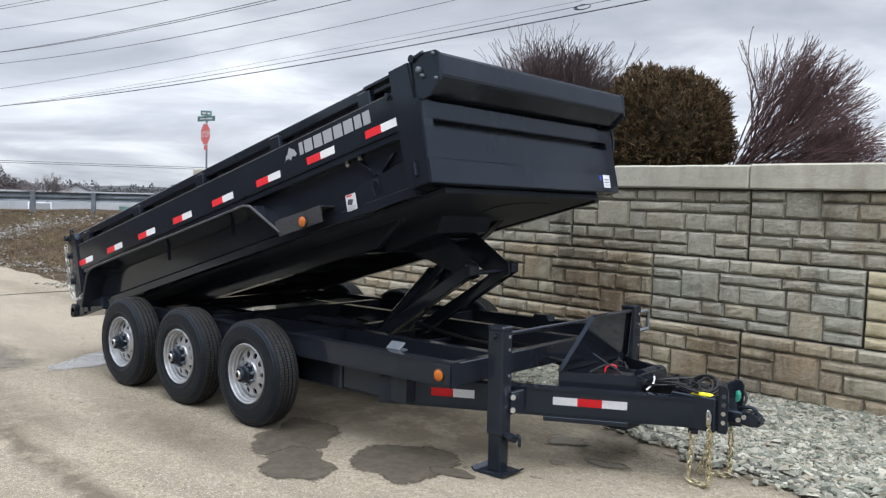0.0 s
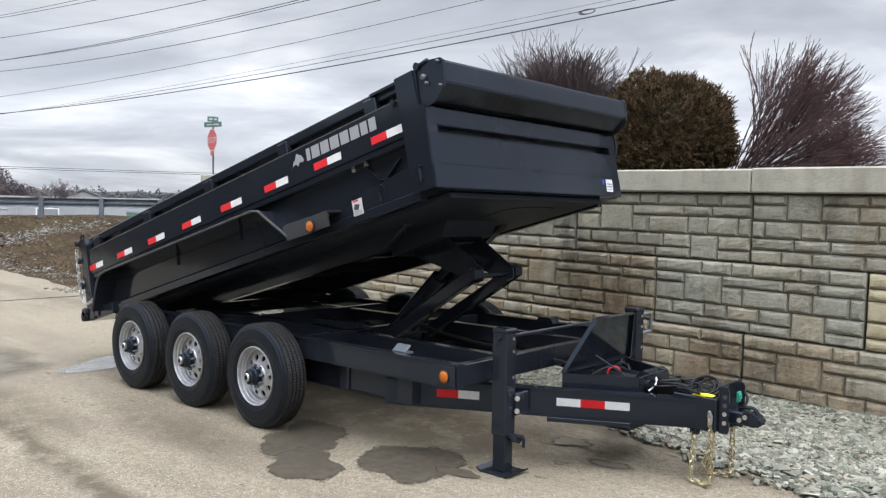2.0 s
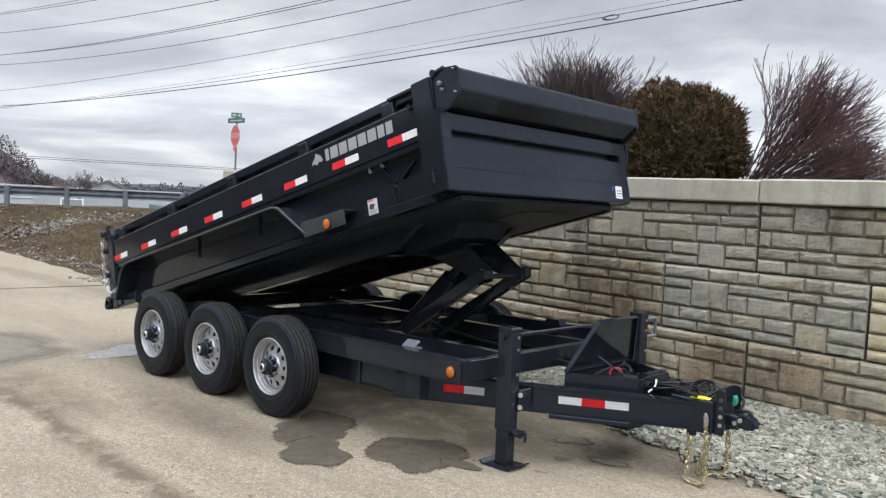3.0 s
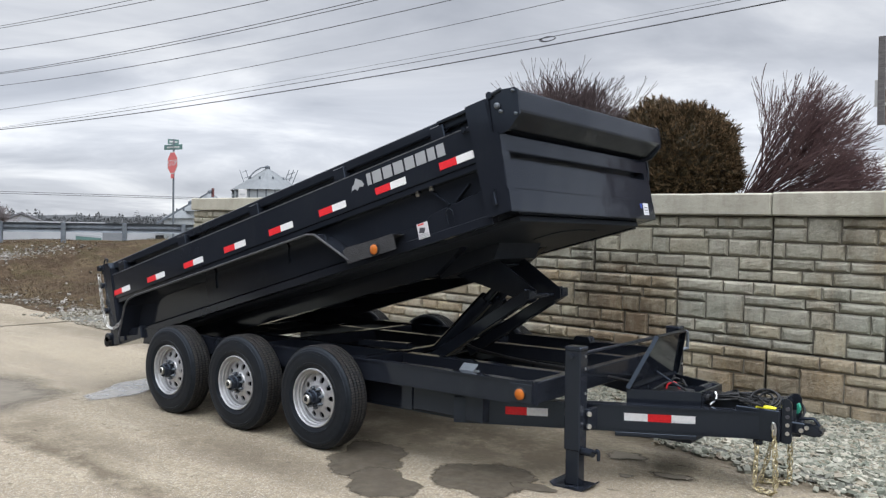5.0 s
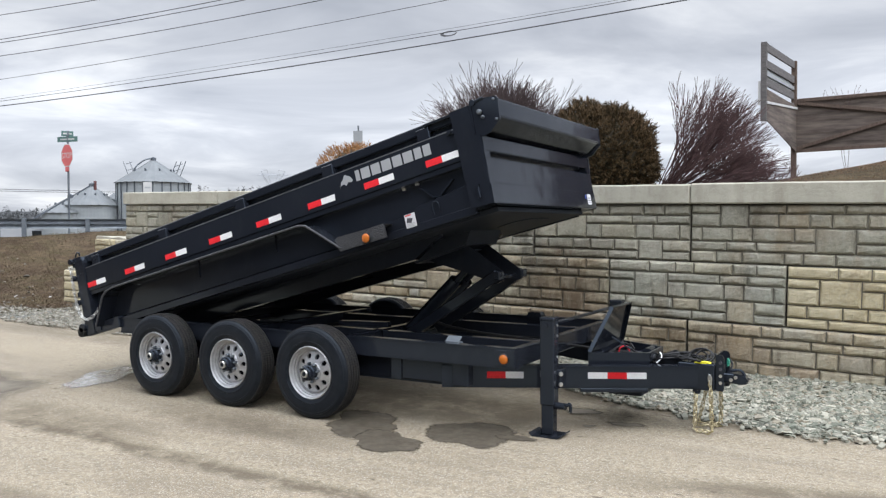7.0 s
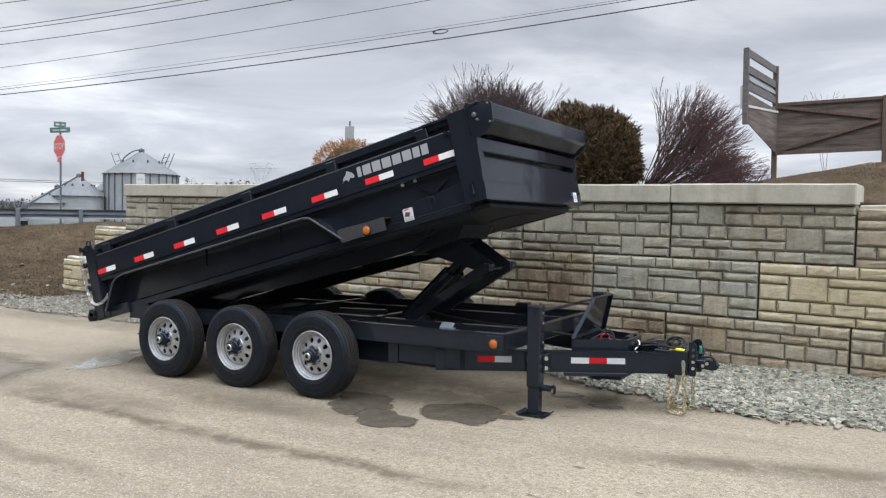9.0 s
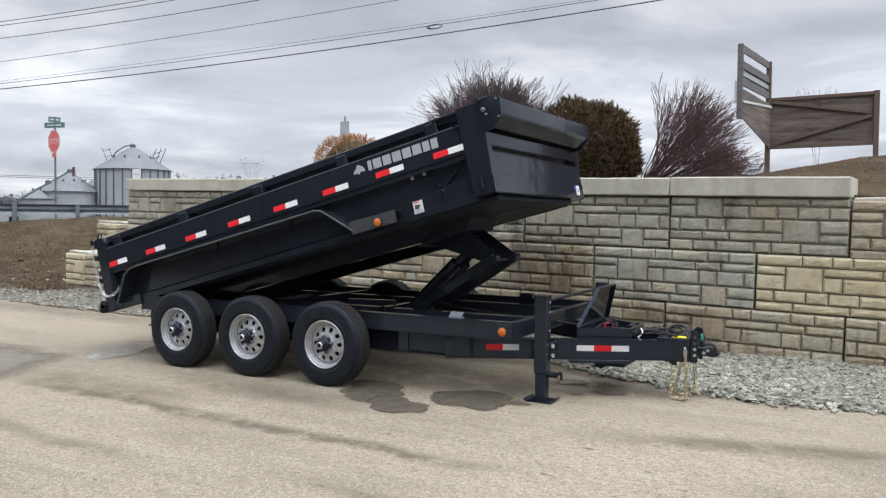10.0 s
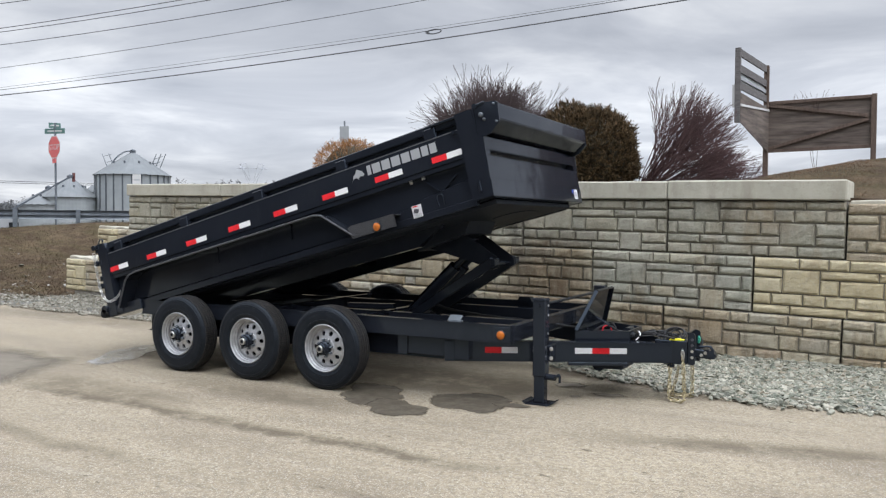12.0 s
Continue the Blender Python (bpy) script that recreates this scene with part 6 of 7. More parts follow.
def bed_front():
    y0, y1 = 0.188, mirror(0.188)
    # bulkhead, leaning a little forward: lower panel, main panel, groove, upper band
    for lo, hi, u in ((0.0, 0.150, 0.028), (0.152, 0.345, 0.022), (0.345, 0.402, -0.045), (0.402, 0.512, 0.020), (0.512, 0.76, -0.03)):
        bm = B()
        prism(bm, [(-0.06, lo), (lean(lo) + u, lo), (lean(hi) + u, hi), (-0.06, hi)], y0, y1)
        if u > 0:
            bmesh.ops.bevel(bm, geom=bm.edges[:], offset=0.004, segments=2, affect="EDGES")
        part("bulkhead_panel", bm, BLACK_SHEET, BED)
    for ya, yb in ((y0, y0 + 0.075), (y1 - 0.09, y1)):
        bm = B()
        prism(bm, [(-0.058, 0.3455), (lean(0.345) + 0.021, 0.3455), (lean(0.402) + 0.019, 0.4015), (-0.058, 0.4015)], ya, yb)
        part("bulkhead_edge", bm, BLACK, BED)
    # tarp housing: a hood with a sloped face
    hood = [(0.03, 0.77), (0.115, 0.785), (0.267, 0.752), (0.273, 0.742), (0.258, 0.612), (0.247, 0.600), (0.14, 0.535), (0.03, 0.535)]
    bm = B()
    prism(bm, hood, 0.222, mirror(0.222))
    bmesh.ops.bevel(bm, geom=[e for e in bm.edges if abs(e.verts[0].co.y - e.verts[1].co.y) > 1], offset=0.006, segments=2, affect="EDGES")
    h = part("tarp_housing", bm, BLACK_SHEET, BED)
    for a, b in both(0.200, 0.219):
        bm = B()
        prism(bm, [(0.035, 0.50), (0.155, 0.515), (0.255, 0.585), (0.277, 0.745), (0.26, 0.765), (0.115, 0.793), (0.035, 0.775)], a, b)
        part("end_plate", bm, BLACK, BED)
    for y, s in ((0.200, -1), (mirror(0.200), 1)):
        for u, w, r in ((0.110, 0.690, 0.020), (0.130, 0.645, 0.012), (0.235, 0.595, 0.009), (0.245, 0.745, 0.009)):
            bm = B(); lathe(bm, [(r, 0), (r, s * 0.018), (r * 0.6, s * 0.026), (0.0005, s * 0.027)], 12, Matrix.Translation((u, y, w)))
            part("bolt", bm, GALV, BED, smooth=True)
        bm = B(); rod(bm, (0.07, y, 0.775), (0.16, y, 0.785), 0.014, 8); rod(bm, (0.07, y - 0.02, 0.775), (0.07, y + 0.02, 0.775), 0.024, 10)
        part("roller_arm", bm, BLACK, BED)
    # stub latch low on the post
    bm = B(); box(bm, -0.045, -0.02, 0.150, 0.181, 0.06, 0.15, 0.004); rod(bm, (-0.03, 0.18, 0.155), (-0.03, 0.145, 0.155), 0.016, 8)
    part("latch", bm, BLACK, BED)
    # far side crank and arm
    bm = B(); hose(bm, smooth_path([(0.10, mirror(0.24), 0.62), (0.07, mirror(0.14), 0.56), (0.05, mirror(0.10), 0.45), (0.04, mirror(0.12), 0.36)]), 0.014, 6)
    part("tarp_crank", bm, BLACK, BED, smooth=True)
    # paper label
    bm = B(); sheared(bm, 0.0290, 0.0305, 2.235, 2.335, 0.035, 0.135)
    part("sticker", bm, DECAL_WHITE, BED, "white printed sticker")
    for k in range(3):
        bm = B(); sheared(bm, 0.0307, 0.0313, 2.25, 2.32, 0.05 + 0.022 * k, 0.058 + 0.022 * k)
        part("print_bar", bm, DECAL_INK if k else SIGN_BACK, BED)
    bm = B(); sheared(bm, 0.0290, 0.0305, 2.18, 2.21, 0.09, 0.13)
    part("sticker", bm, DECAL_BLUE, BED, "small blue sticker")


bed_front()


def bed_rear():
    bm = B()
    box(bm, BED_U0 - 0.045, BED_U0 - 0.005, 0.22, mirror(0.22), 0.02, 0.72, 0.006)
    gate = part("tailgate", bm, BLACK, BED)
    for w in (0.02, 0.36, 0.68):
        bm = B(); box(bm, BED_U0 - 0.075, BED_U0 - 0.046, 0.20, mirror(0.20), w, w + 0.055, 0.006)
        part("gate_rail", bm, BLACK, BED)
    for y in (0.19, mirror(0.19)):
        for w in (0.74, 0.56, 0.30, 0.03):
            bm = B(); rod(bm, (BED_U0 - 0.05, y - 0.03, w), (BED_U0 - 0.05, y + 0.04, w), 0.030 if w > 0.1 else 0.045, 10)
            box(bm, BED_U0 - 0.06, BED_U0 + 0.02, y - 0.012, y + 0.012, w - 0.025, w + 0.025, 0.004)
            part("hinge_pin", bm, BLACK, BED)
        bm = B(); hose(bm, smooth_path([(BED_U0 + 0.02, y, 0.775), (BED_U0 + 0.05, y, 0.815), (BED_U0 + 0.09, y, 0.80), (BED_U0 + 0.08, y, 0.775)], 4), 0.009, 6)
        part("lift_ring", bm, BLACK, BED)
    # bumper with lamp recess
    for a, b in both(0.20, 0.50):
        bm = B(); box(bm, BED_U0 - 0.01, BED_U0 + 0.50, a, b, -0.07, 0.05, 0.008)
        part("rear_foot", bm, BLACK, BED)
    bm = B(); box(bm, BED_U0 + 0.13, BED_U0 + 0.22, 0.185, 0.199, -0.045, 0.035, 0.004)
    part("lamp_housing", bm, BLACK, BED)
    bm = B(); rod(bm, (BED_U0 - 0.07, 0.16, -0.01), (BED_U0 - 0.07, 0.24, -0.01), 0.05, 14)
    part("bump_roller", bm, RUBBER, BED)
    bm = B(); box(bm, BED_U0 - 0.012, BED_U0 + 0.01, 0.30, 0.40, -0.05, 0.02, 0.004)
    part("tail_lamp", bm, material("dark_red_lens", (0.16, 0.01, 0.015), 0.2), BED)


bed_rear()


def chain(parent, pts, mat, link=0.034, wire=0.0035, matrix=None):
    """A chain of links laid along a path; the links share one mesh."""
    pts = smooth_path(pts, 10)
    run, marks, carry = 0.0, [], 0.0
    for a, b in zip(pts, pts[1:]):
        d = (b - a).length
        while carry <= d:
            marks.append((a + (b - a) * (carry / d if d else 0), (b - a).normalized()))
            carry += link * 0.72
        carry -= d
    first = None
    for i, (p, d) in enumerate(marks):
        z = d.to_track_quat("Z", "Y").to_matrix().to_4x4()
        m = Matrix.Translation(p) @ z @ Matrix.Rotation(math.pi / 2 * (i % 2) + 0.3 * math.sin(i * 1.7), 4, "Z")
        if first is None:
            bm = B()
            ring = [(0.36 * link * math.cos(a), 0, 0.5 * link * math.sin(a) + (0.14 * link if math.sin(a) > 0 else -0.14 * link)) for a in (2 * math.pi * k / 10 for k in range(11))]
            hose(bm, ring, wire, 4)
            first = part("chain_link", bm, mat, parent, at=m)
        else:
            again(first, m, parent)


chain(BED, [(BED_U0 - 0.06, 0.165, 0.66), (BED_U0 - 0.04, 0.15, 0.30), (BED_U0 + 0.02, 0.145, 0.14), (BED_U0 + 0.12, 0.15, 0.10), (BED_U0 + 0.22, 0.165, 0.14), (BED_U0 + 0.24, 0.18, 0.19)], ZINC, 0.042, 0.0036)


def bed_under():
    # smooth belly sheet with an oval slot near the front, between shallow edge channels
    bm = B(); box(bm, -4.7, -0.02, 0.40, mirror(0.40), -0.040, -0.002, 0.004)
    part("belly_sheet", bm, BLACK_DULL, BED)
    bm = B()
    ring = [(-0.38 + 0.20 * math.copysign(abs(math.cos(t)) ** 0.7, math.cos(t)), 1.63 + 0.33 * math.copysign(abs(math.sin(t)) ** 0.8, math.sin(t))) for t in (2 * math.pi * i / 32 for i in range(32))]
    low = [bm.verts.new((u, y, -0.046)) for u, y in ring]
    top = [bm.verts.new((u, y, -0.038)) for u, y in ring]
    bm.faces.new(low)
    for i in range(32):
        bm.faces.new((low[i], low[(i + 1) % 32], top[(i + 1) % 32], top[i]))
    bmesh.ops.recalc_face_normals(bm, faces=bm.faces[:])
    part("slot_cover", bm, BLACK_DULL, BED)
    for a, b in both(0.70, 0.78):
        bm = B(); prism(bm, [(-4.7, -0.19), (-1.05, -0.19), (-0.75, -0.041), (-4.7, -0.041)], a, b)
        part("bed_rail", bm, BLACK, BED)
    for k in range(5):
        u = -4.5 + 0.72 * k
        bm = B(); box(bm, u - 0.03, u + 0.03, 0.79, mirror(0.79), -0.12, -0.041, 0.005)
        part("cross_member", bm, BLACK, BED)
    bm = B()
    prism(bm, [(-1.25, -0.19), (-0.70, -0.15), (-0.62, -0.041), (-1.25, -0.041)], 1.02, mirror(1.02))
    part("hoist_pad", bm, BLACK_DULL, BED)


bed_under()


def bed_marks():
    """Reflective tape, print, stickers and fittings on the near side."""
    yf = 0.2 - 0.0015
    for k in range(8):
        u = -0.367 - 0.6115 * k
        for u0, u1, mat, lab in ((u - 0.075, u + 0.075, RED_TAPE, "red reflective tape"), (u + 0.075, u + 0.225, WHITE_TAPE, "white reflective tape")):
            bm = B(); box(bm, u0, u1, yf - 0.0012, yf, 0.422, 0.474)
            part("tape", bm, mat, BED, lab)
    # the maker's mark: plain shapes in a row
    x = -1.115
    widths = (0.042, 0.088, 0.088, 0.092, 0.088, 0.090, 0.068, 0.068)
    for w in widths:
        bm = B(); prism(bm, [(x, 0.512), (x + w, 0.512), (x + w, 0.600), (x, 0.600)], yf - 0.0012, yf)
        part("print_block", bm, PRINT_GREY, BED)
        x += w + 0.017
    bm = B()
    prism(bm, [(-1.30, 0.50), (-1.285, 0.515), (-1.27, 0.55), (-1.25, 0.56), (-1.225, 0.60), (-1.20, 0.585), (-1.17, 0.57), (-1.15, 0.535), (-1.165, 0.52), (-1.20, 0.53), (-1.225, 0.505), (-1.245, 0.525), (-1.28, 0.52)], yf - 0.0012, yf)
    part("print_block", bm, PRINT_GREY, BED)
    # warning sticker
    ys = 0.2 + 0.05 - 0.0015
    bm = B(); prism(bm, [(-0.765, 0.015), (-0.665, 0.015), (-0.665, 0.125), (-0.765, 0.125)], ys - 0.012, ys - 0.010)
    st = part("sticker", bm, DECAL_WHITE, BED, "white warning sticker with a red band")
    bm = B(); box(bm, -0.755, -0.700, ys - 0.0135, ys - 0.0125, 0.110, 0.121)
    part("sticker_band", bm, DECAL_RED, BED)
    bm = B(); prism(bm, [(-0.755, 0.06), (-0.71, 0.05), (-0.69, 0.085), (-0.74, 0.096)], ys - 0.0135, ys - 0.0125)
    part("print_bar", bm, DECAL_INK, BED)
    for k in range(3):
        bm = B(); box(bm, -0.755, -0.675, ys - 0.0135, ys - 0.0125, 0.020 + 0.011 * k, 0.025 + 0.011 * k)
        part("print_bar", bm, SIGN_BACK, BED)
    # two flat braces on the panel behind the bolts
    for (u0, w0), (u1, w1) in (((-0.60, 0.325), (-0.46, 0.185)), ((-0.27, 0.285), (-0.40, 0.195))):
        bm = B(); beam(bm, (u0, 0.281, w0), (u1, 0.270, w1), 0.012, 0.055, (0, -1, 0))
        part("side_brace", bm, BLACK, BED)
    # two bolts and a hook
    for u in (-0.735, -0.605):
        bm = B(); lathe(bm, [(0.016, 0.0), (0.016, -0.012), (0.010, -0.017), (0.0005, -0.018)], 12, Matrix.Translation((u, 0.283, 0.338)))
        part("bolt", bm, ZINC, BED, smooth=True)
    bm = B(); hose(bm, smooth_path([(-0.485, 0.24, 0.055), (-0.49, 0.235, 0.13), (-0.46, 0.232, 0.155), (-0.43, 0.235, 0.135), (-0.435, 0.24, 0.06)], 4), 0.005, 6)
    part("tie_hook", bm, BLACK, BED)
    bm = B(); box(bm, -0.20, -0.135, 0.185, 0.21, 0.60, 0.63, 0.003); rod(bm, (-0.17, 0.20, 0.62), (-0.17, 0.165, 0.62), 0.018, 8)
    part("stop_pin", bm, BLACK, BED)


bed_marks()


# -- the running frame
def i_section(bm, p, q, w, h, web, flange):
    """A rolled beam from p to q: flanges above and below a web."""
    p, q = Vector(p), Vector(q)
    x = (q - p).normalized()
    y = Vector((0, 0, 1)).cross(x).normalized()
    a, b, t = w / 2, h / 2, web / 2
    ring = [(-a, -b), (a, -b), (a, -b + flange), (t, -b + flange), (t, b - flange), (a, b - flange), (a, b), (-a, b), (-a, b - flange), (-t, b - flange), (-t, -b + flange), (-a, -b + flange)]
    ends = [[bm.verts.new(e + y * u + Vector((0, 0, v))) for u, v in ring] for e in (p, q)]
    n = len(ring)
    for i in range(n):
        bm.faces.new((ends[0][i], ends[0][(i + 1) % n], ends[1][(i + 1) % n], ends[1][i]))
    for e in ends:
        bm.faces.new(e)
    bmesh.ops.recalc_face_normals(bm, faces=bm.faces[:])
    long = [e for e in bm.edges if abs((e.verts[0].co - e.verts[1].co).normalized().dot(x)) > 0.99 and e.calc_face_angle(0.0) > 1.0]
    bmesh.ops.bevel(bm, geom=long, offset=0.0035, segments=2, affect="EDGES")
    return bm


def frame_rails():
    for a, b in both(0.228, 0.308):
        bm = B()
        # channel with top and bottom flange
        i_section(bm, (-1.75, (a + b) / 2, 0.607), (2.665, (a + b) / 2, 0.607), b - a, 0.154, 0.064, 0.014)
        part("side_rail", bm, BLACK, TRAILER)
    for a, b in both(0.33, 0.43):
        bm = B()
        i_section(bm, (-1.75, (a + b) / 2, 0.432), (2.12, (a + b) / 2, 0.432), b - a, 0.194, 0.03, 0.014)
        part("main_beam", bm, BLACK, TRAILER)
    for x in (2.625, 1.07, -0.15, -1.1, -1.7):
        bm = B()
        h = 0.535 if x > 2.5 else 0.57
        half, top = (0.035, 0.676) if x > 0.9 else (0.032, 0.672) if x > -0.5 else (0.028, 0.62)
        box(bm, x - half, x + half, 0.30, mirror(0.30), h, top, 0.005)
        part("cross_member", bm, BLACK, TRAILER)
    for a, b in both(0.78, 0.86):
        bm = B(); box(bm, -1.75, 2.59, a, b, 0.55, 0.665, 0.005)
        part("inner_rail", bm, BLACK, TRAILER)
    # stiffeners and panel below the rail
    for x, w in ((1.52, 0.10), (2.10, 0.14)):
        bm = B(); box(bm, x, x + w, 0.286, 0.372, 0.35, 0.528, 0.004)
        part("gusset", bm, BLACK, TRAILER)
    bm = B(); box(bm, 1.62, 2.10, 0.30, 0.33, 0.36, 0.52, 0.004)
    part("side_panel", bm, BLACK, TRAILER)
    # bed support pad
    bm = B(); beam(bm, (2.015, 0.350, 0.702), (2.135, 0.350, 0.702), 0.014, 0.074, (0, 0.80, 0.6), 0.003)
    box(bm, 2.03, 2.12, 0.30, 0.42, 0.665, 0.678, 0.002)
    # the grey steel tone stands for sky sheen on a black plate
    part("bed_rest", bm, GALV, TRAILER, "slanted bed rest plate, grey for its sky sheen")
    bm = B(); prism(bm, [(1.88, 0.685), (2.05, 0.685), (2.05, 0.69), (2.02, 0.74), (1.90, 0.74), (1.88, 0.70)], mirror(0.46), mirror(0.36))
    part("bed_rest", bm, BLACK, TRAILER)
    lamp(TRAILER, (2.575, 0.228, 0.60), 0.036)
    for a, b in both(0.222, 0.228):
        bm = B(); box(bm, 2.50, 2.66, a, b, 0.545, 0.668, 0.002)
        part("end_plate", bm, BLACK, TRAILER)


frame_rails()


def tongue():
    p, q = Vector((2.02, 0.26, 0.43)), Vector((3.95, 1.245, 0.43))
    for side in (0, 1):
        f = (lambda v: v) if side == 0 else (lambda v: Vector((v.x, mirror(v.y), v.z)))
        off = Vector((-0.024, 0.045, 0)) if side == 0 else Vector((-0.024, -0.045, 0))
        bm = B()
        low = Vector((0, 0, -0.0125))
        i_section(bm, f(p) + off + low, f(q) + off + low, 0.10, 0.175, 0.092, 0.014)
        part("tongue_beam", bm, BLACK, TRAILER)
    d = (q - p).normalized()
    nrm = Vector((d.y, -d.x, 0))

    def tape(x0, x1, mat, lab, z0=0.405, z1=0.455):
        a = p + d * ((x0 - p.x) / d.x)
        b = p + d * ((x1 - p.x) / d.x)
        shift = Vector((-0.024, 0.045, 0)) + nrm * 0.0475
        bm = B()
        vs = [bm.verts.new((v.x + shift.x, v.y + shift.y, z)) for v, z in ((a, z0), (b, z0), (b, z1), (a, z1))]
        bm.faces.new(vs)
        bmesh.ops.solidify(bm, geom=bm.faces[:], thickness=0.0012)
        part("tape", bm, mat, TRAILER, lab)

    for x0, x1, mat in ((3.035, 3.169, WHITE_TAPE), (3.169, 3.303, RED_TAPE), (3.303, 3.437, WHITE_TAPE)):
        tape(x0, x1, mat, "reflective tape on the tongue")
    for x0, x1, mat in ((2.335, 2.465, RED_TAPE), (2.465, 2.59, WHITE_TAPE)):
        tape(x0, x1, mat, "reflective tape on the frame", 0.404, 0.457)
    # nose plates and coupler
    bm = B(); prism(bm, [(3.63, 0.322), (3.905, 0.322), (3.905, 0.528), (3.63, 0.528)], 1.165, mirror(1.165))
    bmesh.ops.bevel(bm, geom=bm.edges[:], offset=0.006, segments=1, affect="EDGES")
    part("nose_box", bm, BLACK, TRAILER)
    bm = B(); box(bm, 3.9055, 3.92, 1.20, mirror(1.20), 0.32, 0.602, 0.004)
    for y in (1.20, mirror(1.20) - 0.014):
        prism(bm, [(3.92, 0.32), (3.962, 0.32), (3.970, 0.335), (3.970, 0.575), (3.958, 0.595), (3.938, 0.602), (3.92, 0.602)], y, y + 0.014)
    ch = part("coupler_channel", bm, BLACK, TRAILER)
    # the upper holes are dark discs: their inner shade is only colour
    for z in (0.385, 0.438, 0.49, 0.54):
        for y, s in ((1.20, -1), (mirror(1.20), 1)):
            bm = B(); lathe(bm, [(0.013, 0), (0.013, s * 0.004), (0.0005, s * 0.004)], 10, Matrix.Translation((3.945, y, z)))
            part("adjuster_hole" if z > 0.46 else "bolt", bm, DECAL_INK if z > 0.46 else ZINC, ch)
    bm = B(); box(bm, 3.925, 4.03, 1.262, mirror(1.262), 0.375, 0.452, 0.008)
    c = part("coupler", bm, BLACK, TRAILER)
    bm = B(); prism(bm, [(4.005, 0.378), (4.10, 0.366), (4.135, 0.388), (4.125, 0.425), (4.075, 0.452), (4.005, 0.45)], 1.272, mirror(1.272))
    bmesh.ops.bevel(bm, geom=bm.edges[:], offset=0.012, segments=2, affect="EDGES")
    part("coupler_socket", bm, BLACK, c)
    bm = B(); hose(bm, smooth_path([(4.105, 1.325, 0.435), (4.075, 1.325, 0.472), (4.045, 1.325, 0.474), (3.985, 1.325, 0.466)], 4), 0.011, 6)
    part("coupler_latch", bm, BLACK, c)
    for x in (4.012, 4.045):
        bm = B(); lathe(bm, [(0.014, 0), (0.014, -0.012), (0.0005, -0.013)], 8, Matrix.Translation((x, 1.262, 0.405 + 0.022 * (x > 4.02))))
        part("bolt", bm, ZINC, c)
    # under-tongue plate
    for f in (lambda v: v, lambda v: Vector((v.x, mirror(v.y), v.z))):
        a, b = p + d * 1.08 + Vector((-0.02, 0.04, -0.115)), p + d * 1.60 + Vector((-0.02, 0.04, -0.115))
        bm = B(); beam(bm, f(a), f(b), 0.09, 0.03, (0, 0, 1), 0.004)
        part("tray_rail", bm, BLACK, TRAILER)
    bm = B(); box(bm, 3.08, 3.36, 1.12, mirror(1.12), 0.235, 0.33, 0.008)
    part("tray", bm, BLACK_DULL, TRAILER)


tongue()


